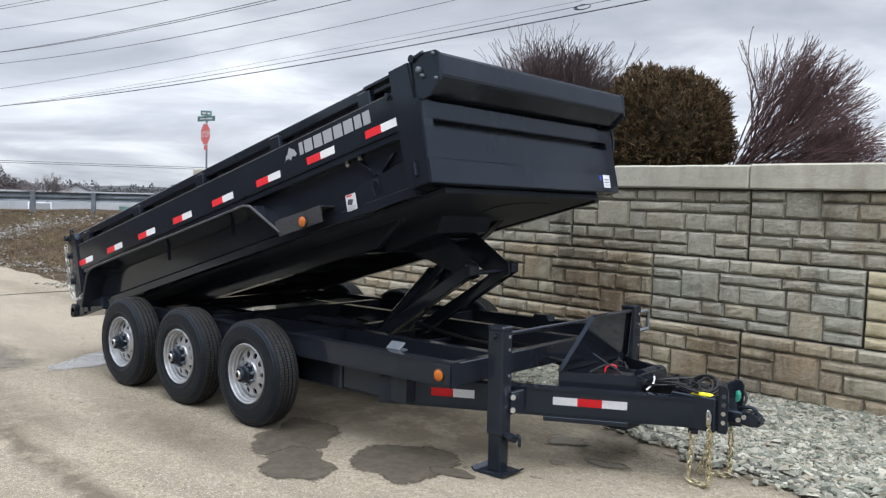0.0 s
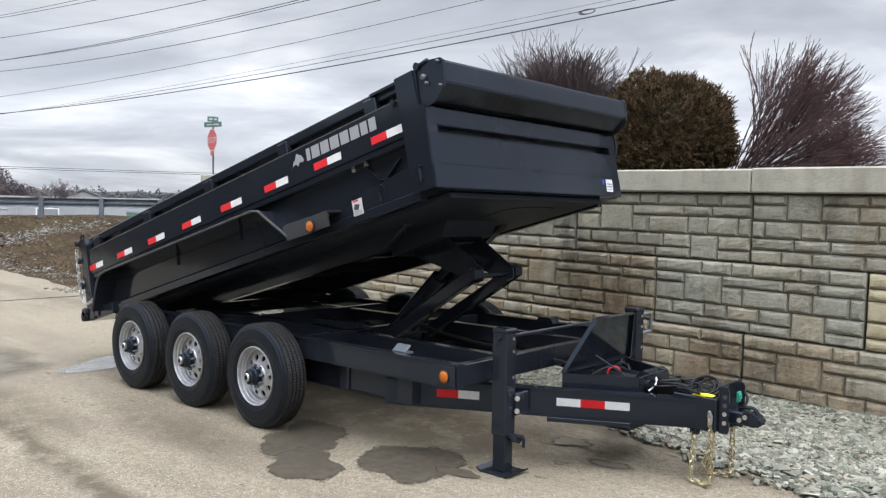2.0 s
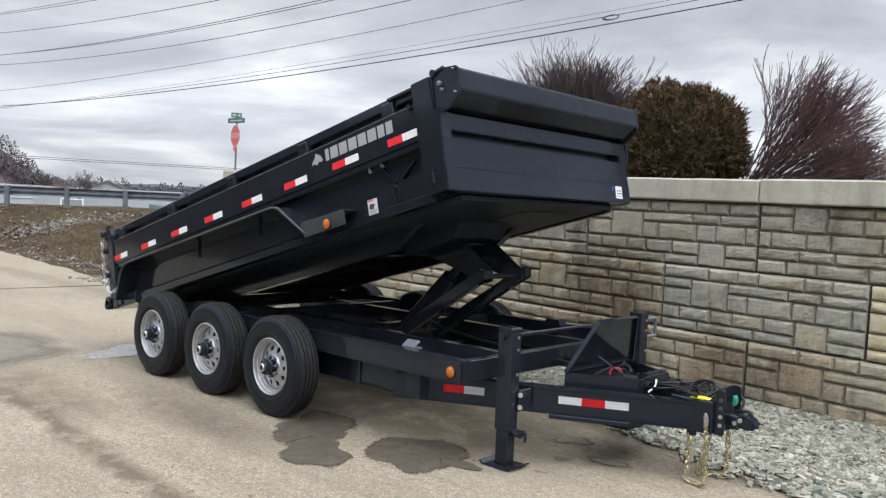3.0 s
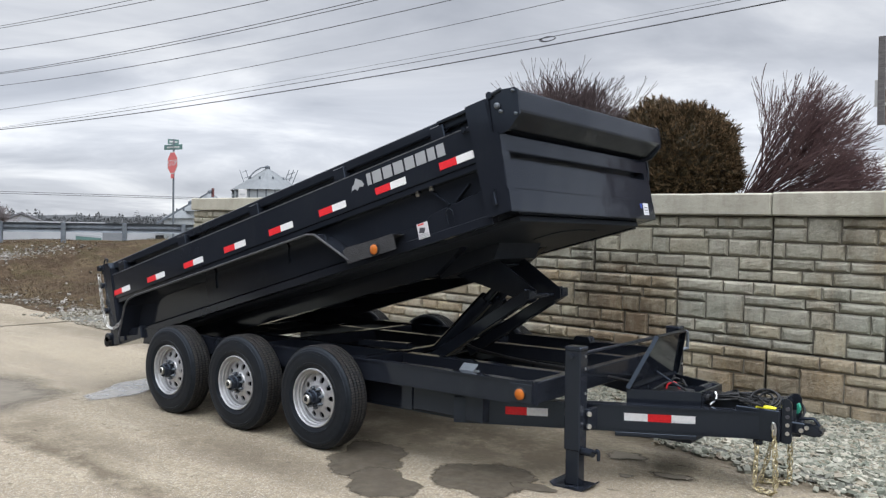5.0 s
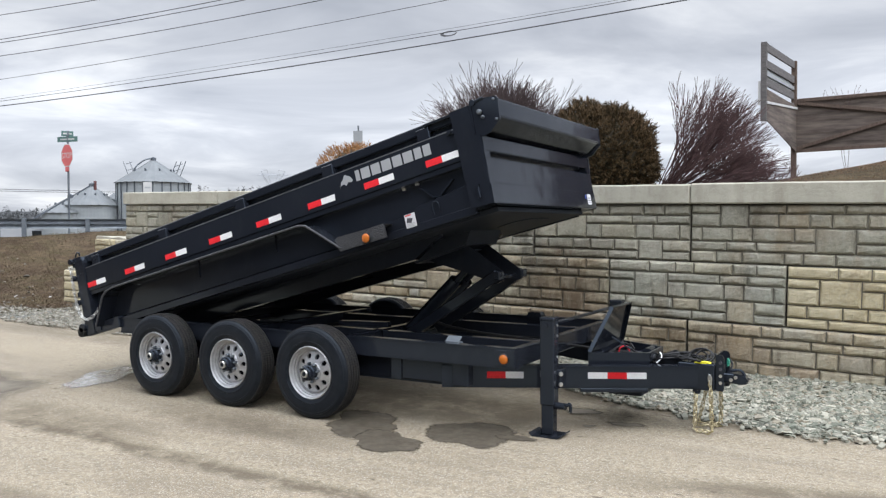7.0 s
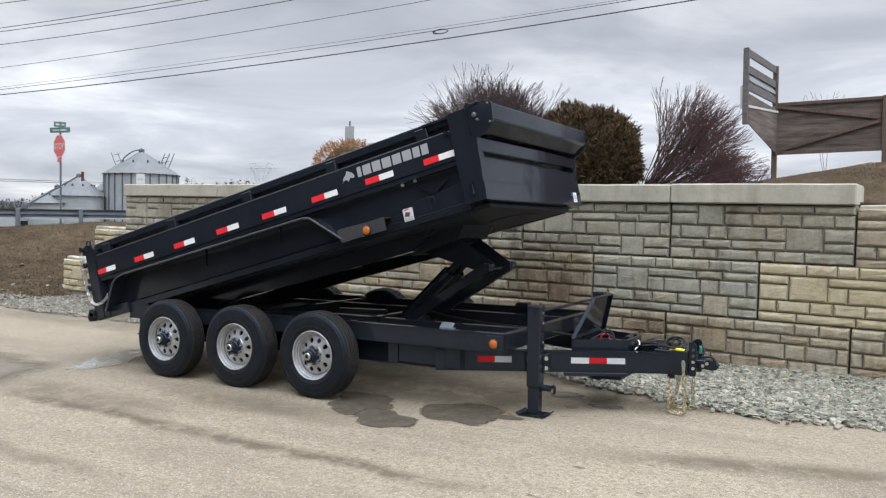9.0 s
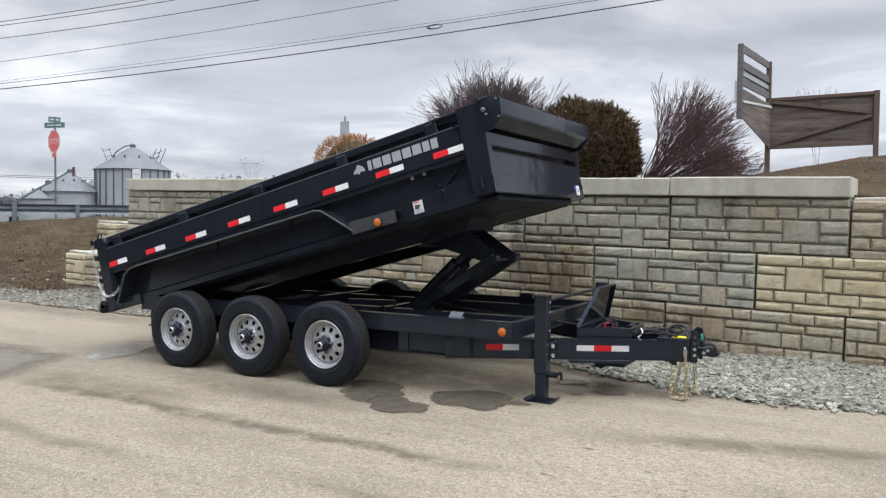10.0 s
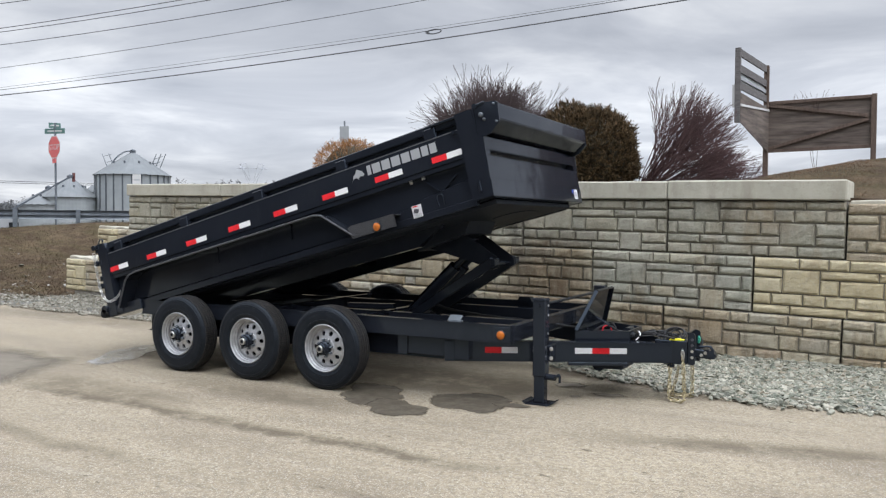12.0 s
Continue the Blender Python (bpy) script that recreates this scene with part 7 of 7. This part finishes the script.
def toolbox():
    """Wedge-shaped battery box between the tongue beams, with its lid propped open."""
    t = B()
    x0, x1, ya, yb, z0, z1 = 2.99, 3.42, 0.905, 1.120, 0.515, 0.625
    lo = [(x0, ya), (x1, yb), (x1, mirror(yb)), (x0, mirror(ya))]
    ins = [(x0 + 0.02, ya + 0.03), (x1 - 0.02, yb + 0.02), (x1 - 0.02, mirror(yb) - 0.02), (x0 + 0.02, mirror(ya) - 0.03)]
    a = [t.verts.new((x, y, z0)) for x, y in lo]
    b = [t.verts.new((x, y, z1)) for x, y in lo]
    c = [t.verts.new((x, y, z1)) for x, y in ins]
    d = [t.verts.new((x, y, z0 + 0.012)) for x, y in ins]
    t.faces.new(a[::-1])
    t.faces.new(d)
    for i in range(4):
        j = (i + 1) % 4
        t.faces.new((a[i], a[j], b[j], b[i]))
        t.faces.new((b[i], b[j], c[j], c[i]))
        t.faces.new((c[i], c[j], d[j], d[i]))
    bmesh.ops.recalc_face_normals(t, faces=t.faces[:])
    bx = part("tool_box", t, BLACK, TRAILER, at=Matrix.Translation((0, 0, -0.036)))
    # the lid, hinged along the back edge
    lean = radians(70)
    deep = 0.365
    L = Matrix.Translation((x0 + 0.005, 0, z1 + 0.01)) @ Matrix.Rotation(-lean, 4, "Y")
    bm = B()
    shape = [(0, ya - 0.01), (deep, yb - 0.04), (deep, mirror(yb) + 0.04), (0, mirror(ya) + 0.01)]
    lows = [bm.verts.new((x, y, 0.0)) for x, y in shape]
    highs = [bm.verts.new((x, y, 0.008)) for x, y in shape]
    bm.faces.new(lows[::-1]); bm.faces.new(highs)
    for i in range(4):
        bm.faces.new((lows[i], lows[(i + 1) % 4], highs[(i + 1) % 4], highs[i]))
    for (xa, pa), (xb, pb) in zip(shape, shape[1:] + shape[:1]):
        beam(bm, (xa, pa, -0.010), (xb, pb, -0.010), 0.010, 0.026, (0, 0, 1))
    lid = part("lid", bm, BLACK, bx, "open black lid", at=L)
    bm = B(); rod(bm, (3.30, 1.20, 0.60), (3.12, 1.10, 0.735), 0.006, 6)
    part("lid_strut", bm, BLACK, bx)
    # battery, pump and leads inside
    bm = B(); box(bm, 3.06, 3.30, 1.12, 1.34, 0.483, 0.60, 0.008)
    part("battery", bm, CABLE, bx)
    bm = B(); rod(bm, (3.33, 1.36, 0.57), (3.33, 1.62, 0.57), 0.055, 14); box(bm, 3.06, 3.28, 1.38, 1.60, 0.483, 0.57, 0.006)
    part("pump", bm, BLACK, bx)
    bm = B(); hose(bm, smooth_path([(3.14, 1.22, 0.60), (3.15, 1.23, 0.635), (3.19, 1.26, 0.645), (3.21, 1.28, 0.60)]), 0.006, 6)
    part("battery_lead", bm, RED_CABLE, bx, "red battery lead", smooth=True)
    rng = random.Random(12)
    for k in range(5):
        pts = [(3.05 + rng.uniform(0, 0.3), 1.1 + rng.uniform(0, 0.45), 0.60 + rng.uniform(0.0, 0.02)) for _ in range(2)]
        mid = ((pts[0][0] + pts[1][0]) / 2, (pts[0][1] + pts[1][1]) / 2, 0.645)
        bm = B(); hose(bm, smooth_path([pts[0], mid, pts[1]]), 0.007, 6)
        part("battery_lead", bm, CABLE, bx, smooth=True)
    bm = B(); lathe(bm, [(0.022, 0), (0.032, 0), (0.032, -0.02), (0.022, -0.02)], 14, pose(3.42, 1.24, 0.565, 0, 0, 90), True)
    part("charger_port", bm, CABLE, bx)


toolbox()


def jack(y, near):
    """A square drop-leg jack with its foot plate."""
    x = 2.825
    bm = B(); box(bm, x - 0.057, x + 0.057, y - 0.052, y + 0.052, 0.235, 0.885, 0.008)
    j = part("jack_leg", bm, BLACK, TRAILER)
    bm = B(); box(bm, x - 0.060, x + 0.060, y - 0.055, y + 0.055, 0.875, 0.905, 0.008)
    part("jack_cap", bm, BLACK, j)
    bm = B(); box(bm, x - 0.048, x + 0.048, y - 0.043, y + 0.043, 0.012, 0.30, 0.006)
    part("drop_leg", bm, BLACK, j)
    bm = B(); prism(bm, [(x - 0.13, 0.022), (x - 0.10, 0.0), (x + 0.10, 0.0), (x + 0.13, 0.022), (x + 0.125, 0.03), (x + 0.095, 0.012), (x - 0.095, 0.012), (x - 0.125, 0.03)], y - 0.10, y + 0.10)
    part("foot_plate", bm, BLACK, j)
    bm = B(); rod(bm, (x + 0.05, y, 0.235), (x + 0.14, y - 0.02, 0.235), 0.026, 10)
    rod(bm, (x + 0.135, y - 0.02, 0.25), (x + 0.175, y - 0.03, 0.25), 0.012, 8)
    hose(bm, smooth_path([(x + 0.165, y - 0.03, 0.262), (x + 0.185, y - 0.035, 0.255), (x + 0.185, y - 0.035, 0.20)], 4), 0.011, 6)
    part("spring_pin", bm, BLACK, j)
    for z in (0.84, 0.76, 0.60):
        bm = B(); lathe(bm, [(0.010, 0), (0.010, 0.004), (0.0005, 0.004)], 8, pose(x + 0.057, y + 0.02, z, 0, 0, -90))
        part("bolt", bm, ZINC, j)
    bm = B(); rod(bm, (x, y - 0.052, 0.845), (x, y - 0.085, 0.845), 0.018, 10)
    part("drive_stub", bm, BLACK, j)
    # mounting bracket to the tongue
    s = 1 if near else -1
    bm = B(); box(bm, x + 0.05, x + 0.078, min(y + s * 0.03, y + s * 0.16), max(y + s * 0.03, y + s * 0.16), 0.36, 0.50, 0.006)
    part("jack_bracket", bm, BLACK, TRAILER)
    for z in (0.39, 0.47):
        bm = B(); lathe(bm, [(0.017, 0), (0.017, -0.014), (0.0005, -0.016)], 8, pose(x + 0.076, y + 0.035 * s, z, 0, 0, 60))
        part("bolt", bm, ZINC, TRAILER)


jack(0.50, True)
jack(mirror(0.50), False)


def jack_drive():
    bm = B(); rod(bm, (2.825, 0.55, 0.845), (2.825, mirror(0.42), 0.845), 0.014, 10)
    part("drive_shaft", bm, BLACK, TRAILER, "thin shaft joining the two jacks")
    bm = B(); hose(bm, smooth_path([(2.825, mirror(0.42), 0.835), (2.83, mirror(0.30), 0.84), (2.835, mirror(0.25), 0.825), (2.835, mirror(0.245), 0.69)], 4), 0.013, 8)
    rod(bm, (2.835, mirror(0.245), 0.70), (2.80, mirror(0.32), 0.685), 0.014, 8)
    part("crank_handle", bm, GALV, TRAILER, "bare steel crank handle")


jack_drive()


# -- the hoist
def hoist():
    plate = [(1.20, 1.33), (1.74, 1.46), (1.86, 1.38), (2.13, 1.20), (2.135, 1.12), (2.07, 1.095), (1.99, 1.12), (1.66, 1.21)]
    for y in (1.13, 1.50):
        bm = B(); prism(bm, plate, y, y + 0.016)
        part("upper_arm_plate", bm, BLACK, TRAILER)
    bm = B(); beam(bm, (1.42, 1.32, 1.31), (1.74, 1.32, 1.38), 0.36, 0.012)
    part("upper_arm_web", bm, BLACK_DULL, TRAILER)
    bm = B(); rod(bm, (2.065, 1.06, 1.148), (2.065, 1.59, 1.148), 0.020, 12)
    part("hoist_pin", bm, BLACK, TRAILER)
    for y in (1.075, 1.575):
        bm = B(); beam(bm, (2.115, y, 1.178), (1.20, y, 0.60), 0.075, 0.095, (0, 0, 1), 0.008)
        part("lower_arm", bm, BLACK, TRAILER)
        bm = B(); box(bm, 2.09, 2.14, y - 0.045, y + 0.045, 1.135, 1.205, 0.006)
        part("arm_end", bm, BLACK, TRAILER)
    for y in (1.23, 1.42):
        bm = B(); rod(bm, (1.12, y, 0.63), (1.615, y, 1.105), 0.066, 16)
        part("hoist_cylinder", bm, BLACK, TRAILER, smooth=False)
        bm = B(); rod(bm, (1.615, y, 1.105), (1.72, y, 1.21), 0.034, 12)
        part("piston_rod", bm, BLACK, TRAILER)
    bm = B(); rod(bm, (1.15, 0.95, 0.62), (1.15, 1.70, 0.62), 0.035, 12)
    part("hoist_pin", bm, BLACK, TRAILER)
    bm = B(); hose(bm, smooth_path([(1.3, 1.3, 0.72), (1.5, 1.33, 0.66), (1.9, 1.32, 0.62), (2.4, 1.3, 0.60), (2.95, 1.3, 0.56)]), 0.012, 6)
    part("hydraulic_hose", bm, CABLE, TRAILER, smooth=True)
    # rear pivot of the bed
    for a, b in both(0.60, 0.72):
        bm = B(); prism(bm, [(-2.0, 0.50), (-1.6, 0.50), (-1.62, 0.66), (-1.8, 0.68), (-1.98, 0.62)], a, b)
        part("pivot_plate", bm, BLACK, TRAILER)
    # the bed rests towards the front on a prop arm while folded
    bm = B(); beam(bm, (0.6, 0.82, 0.70), (1.15, 0.82, 0.715), 0.06, 0.05, (0, 0, 1), 0.005)
    part("safety_prop", bm, BLACK, TRAILER)


hoist()


# -- wheels
HUB_Z = 0.389


def tyre_profile():
    """Half of it is outer side: (radius, y), with ribs and grooves on the tread."""
    p = [(0.216, 0.008), (0.232, -0.006), (0.250, -0.0125), (0.2515, -0.015), (0.262, -0.0155), (0.2635, -0.013), (0.300, -0.014), (0.332, -0.010), (0.3335, -0.0125), (0.350, -0.009), (0.3515, -0.004), (0.366, 0.004), (0.376, 0.014)]
    y = 0.018
    for w in (0.027, 0.022, 0.022, 0.022):
        p += [(0.3865, y), (0.3890, y + w), (0.3790, y + w + 0.002), (0.3790, y + w + 0.009)]
        y += w + 0.011
    p += [(0.3865, y), (0.384, 0.172), (0.372, 0.184), (0.355, 0.193), (0.30, 0.199), (0.25, 0.193), (0.216, 0.18)]
    return p


def rim_disc(bm):
    """The wheel disc with its ring of oval hand holes."""
    r_in, r_out, n = 0.090, 0.168, 10
    y_in, y_out = 0.032, 0.056
    hole_r, r_mid = 0.0240, 0.134
    m = 16
    for k in range(n):
        a0 = 2 * math.pi * k / n
        half = math.pi / n
        hole, hole_b, outer = [], [], []
        for i in range(m):
            t = 2 * math.pi * i / m
            hole.append((r_mid + hole_r * math.cos(t), a0 + hole_r * 0.86 * math.sin(t) / r_mid))
            c, s = math.cos(t), math.sin(t)
            e = 1 / max(abs(c), abs(s))
            rr = c * e
            rad = r_mid + (r_out - r_mid) * rr if rr > 0 else r_mid + (r_mid - r_in) * rr
            outer.append((rad, a0 + half * s * e))
        yy = lambda r: y_in + (y_out - y_in) * max(0, (r - r_in)) / (r_out - r_in)
        put = lambda r, a, dy=0.0: bm.verts.new((r * math.cos(a), yy(r) + dy, r * math.sin(a)))
        ho, hb, ou = [put(*q) for q in hole], [put(*q, 0.014) for q in hole], [put(*q) for q in outer]
        for i in range(m):
            j = (i + 1) % m
            bm.faces.new((ho[i], ou[i], ou[j], ho[j]))
            bm.faces.new((hb[i], ho[i], ho[j], hb[j]))
    return bm


def wheel(x, near):
    """Tyre, steel rim, hub and nuts; built once, then repeated."""
    w = new("wheel")
    w.empty_display_size = 0.05
    w.matrix_basis = Matrix.Translation((x, 0.0 if near else mirror(0.0), HUB_Z)) @ (Matrix.Identity(4) if near else Matrix.Rotation(math.pi, 4, "Z"))
    w.parent = TRAILER
    return w


def wheel_parts(w):
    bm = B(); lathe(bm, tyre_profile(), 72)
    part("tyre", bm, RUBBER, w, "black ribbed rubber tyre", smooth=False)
    # sidewall ridges
    bm = B()
    lathe(bm, [(0.218, 0.014), (0.2215, 0.004), (0.2205, -0.005), (0.214, -0.009), (0.208, -0.003), (0.2045, 0.020), (0.1965, 0.026), (0.1945, 0.044), (0.1860, 0.048), (0.1835, 0.070), (0.1720, 0.073), (0.169, 0.060), (0.168, 0.056)], 64)
    part("rim", bm, SILVER, w, "silver painted steel rim", smooth=True)
    bm = B(); rim_disc(bm)
    lathe(bm, [(0.0902, 0.032), (0.084, 0.022), (0.062, 0.020), (0.060, 0.030)], 48)
    bmesh.ops.remove_doubles(bm, verts=bm.verts[:], dist=0.0006)
    part("wheel_disc", bm, SILVER, w, "silver disc with round hand holes")
    bm = B(); lathe(bm, [(0.166, 0.115), (0.10, 0.110), (0.06, 0.08)], 32)
    part("brake_drum", bm, BLACK, w)
    bm = B(); lathe(bm, [(0.066, 0.028), (0.064, -0.018), (0.056, -0.026), (0.053, -0.056), (0.044, -0.064)], 28)
    part("hub", bm, BLACK, w, "black axle hub", smooth=False)
    bm = B(); lathe(bm, [(0.034, -0.060), (0.034, -0.074), (0.030, -0.080), (0.022, -0.080), (0.020, -0.072), (0.0005, -0.072)], 28)
    part("hub_cap", bm, ZINC, w, "bright ringed hub cap", smooth=False)
    bm = B(); lathe(bm, [(0.019, -0.072), (0.016, -0.079), (0.0005, -0.081)], 16)
    part("hub_plug", bm, RUBBER, w)
    first = None
    for k in range(8):
        a = 2 * math.pi * k / 8 + 0.2
        m = Matrix.Translation((0.076 * math.cos(a), 0, 0.076 * math.sin(a)))
        if first is None:
            bm = B(); lathe(bm, [(0.0125, 0.024), (0.0125, 0.000), (0.008, -0.006), (0.007, -0.016), (0.0005, -0.017)], 6)
            first = part("lug_nut", bm, GALV, w, at=m)
        else:
            again(first, m, w)


def wheels():
    built = None
    for near in (True, False):
        for x in (-0.965, -0.02, 0.905):
            w = wheel(x, near)
            if built is None:
                wheel_parts(w)
                built = w
            else:
                for ch in built.children:
                    again(ch, ch.matrix_basis.copy(), w)
    for x in (-0.965, -0.02, 0.905):
        bm = B(); rod(bm, (x, 0.20, HUB_Z), (x, mirror(0.20), HUB_Z), 0.038, 12)
        part("axle", bm, BLACK, TRAILER)
        for y in (0.40, mirror(0.40)):
            bm = B()
            for k in range(4):
                pts = [(x - 0.36 + 0.06 * k, 0.45 - 0.012 * k), (x, 0.40 - 0.012 * k), (x + 0.36 - 0.06 * k, 0.45 - 0.012 * k)]
                for (xa, za), (xb, zb) in zip(pts, pts[1:]):
                    beam(bm, (xa, y, za), (xb, y, zb), 0.05, 0.011)
            part("leaf_spring", bm, BLACK, TRAILER)
    for x in (-1.42, -0.47, 0.46, 1.40):
        for a, b in both(0.37, 0.43):
            bm = B(); prism(bm, [(x - 0.07, 0.52), (x + 0.07, 0.52), (x + 0.03, 0.38), (x - 0.03, 0.38)], a, b)
            part("spring_hanger", bm, BLACK, TRAILER)


wheels()


# -- safety chains, breakaway lead and wiring on the tongue
def loose_ends():
    chain(TRAILER, [(3.765, 1.185, 0.315), (3.762, 1.178, 0.17), (3.758, 1.168, 0.04), (3.772, 1.155, 0.014), (3.83, 1.140, 0.014), (3.885, 1.122, 0.014), (3.896, 1.135, 0.05), (3.888, 1.150, 0.20), (3.878, 1.160, 0.385)], GOLD_CHAIN, 0.043, 0.0046)
    chain(TRAILER, [(3.79, 1.455, 0.315), (3.770, 1.42, 0.17), (3.745, 1.372, 0.04), (3.755, 1.366, 0.014), (3.82, 1.392, 0.014), (3.895, 1.418, 0.014), (3.905, 1.425, 0.05), (3.905, 1.435, 0.18), (3.90, 1.44, 0.315)], GOLD_CHAIN, 0.043, 0.0046)
    bm = B(); hose(bm, smooth_path([(3.865, 1.158, 0.415), (3.872, 1.152, 0.45), (3.886, 1.152, 0.42), (3.880, 1.156, 0.37), (3.865, 1.158, 0.415)], 4), 0.008, 6)
    part("chain_hook", bm, ZINC, TRAILER)
    bm = B(); box(bm, 3.74, 3.80, 1.172, 1.20, 0.29, 0.322, 0.006)
    part("chain_lug", bm, BLACK, TRAILER)
    rng = random.Random(4)
    for k in range(10):
        pts = [(3.44, 1.22 + 0.022 * k, 0.53 + 0.006 * (k % 3)), (3.55 + rng.uniform(-0.02, 0.02), 1.18 + 0.03 * k, 0.545 + rng.uniform(0, 0.03)),
               (3.66, 1.16 + rng.uniform(0, 0.3), 0.55 + rng.uniform(0.0, 0.03)), (3.78 + rng.uniform(-0.04, 0.04), 1.15 + rng.uniform(0, 0.28), 0.545 + rng.uniform(0, 0.02))]
        bm = B(); hose(bm, smooth_path(pts), 0.0075, 6)
        part("cable", bm, CABLE, TRAILER, smooth=True)
    for r, z, x in ((0.085, 0.60, 3.77), (0.07, 0.59, 3.80), (0.075, 0.58, 3.75)):
        bm = B(); hose(bm, [(x + r * math.cos(a), 1.27 + 0.10 * math.sin(a) * 0.6 + 0.05, z - 0.03 + 0.045 * math.sin(a)) for a in (2 * math.pi * i / 20 for i in range(21))], 0.008, 6)
        part("cable_loop", bm, CABLE, TRAILER, smooth=True)
    bm = B(); prism(bm, [(3.75, 0.530), (3.84, 0.530), (3.875, 0.534), (3.84, 0.541), (3.76, 0.539)], 1.172, 1.23)
    part("tag", bm, YELLOW_TAG, TRAILER, "bright yellow tag")
    bm = B(); prism(bm, [(3.971, 0.490), (3.990, 0.508), (3.988, 0.552), (3.971, 0.568)], 1.30, 1.36)
    bmesh.ops.bevel(bm, geom=bm.edges[:], offset=0.008, segments=2, affect="EDGES")
    part("trailer_plug", bm, GREEN_PLUG, TRAILER, "green plug cover")
    bm = B(); hose(bm, smooth_path([(3.80, 1.35, 0.56), (3.88, 1.43, 0.57), (3.95, 1.46, 0.545), (3.985, 1.45, 0.50), (3.975, 1.42, 0.45)]), 0.009, 6)
    part("breakaway_lead", bm, CABLE, TRAILER, smooth=True)
    bm = B(); hose(bm, smooth_path([(3.46, 1.28, 0.575), (3.49, 1.22, 0.55), (3.46, 1.18, 0.505)], 4), 0.006, 6)
    part("cable", bm, WHITE_TAPE, TRAILER)


loose_ends()
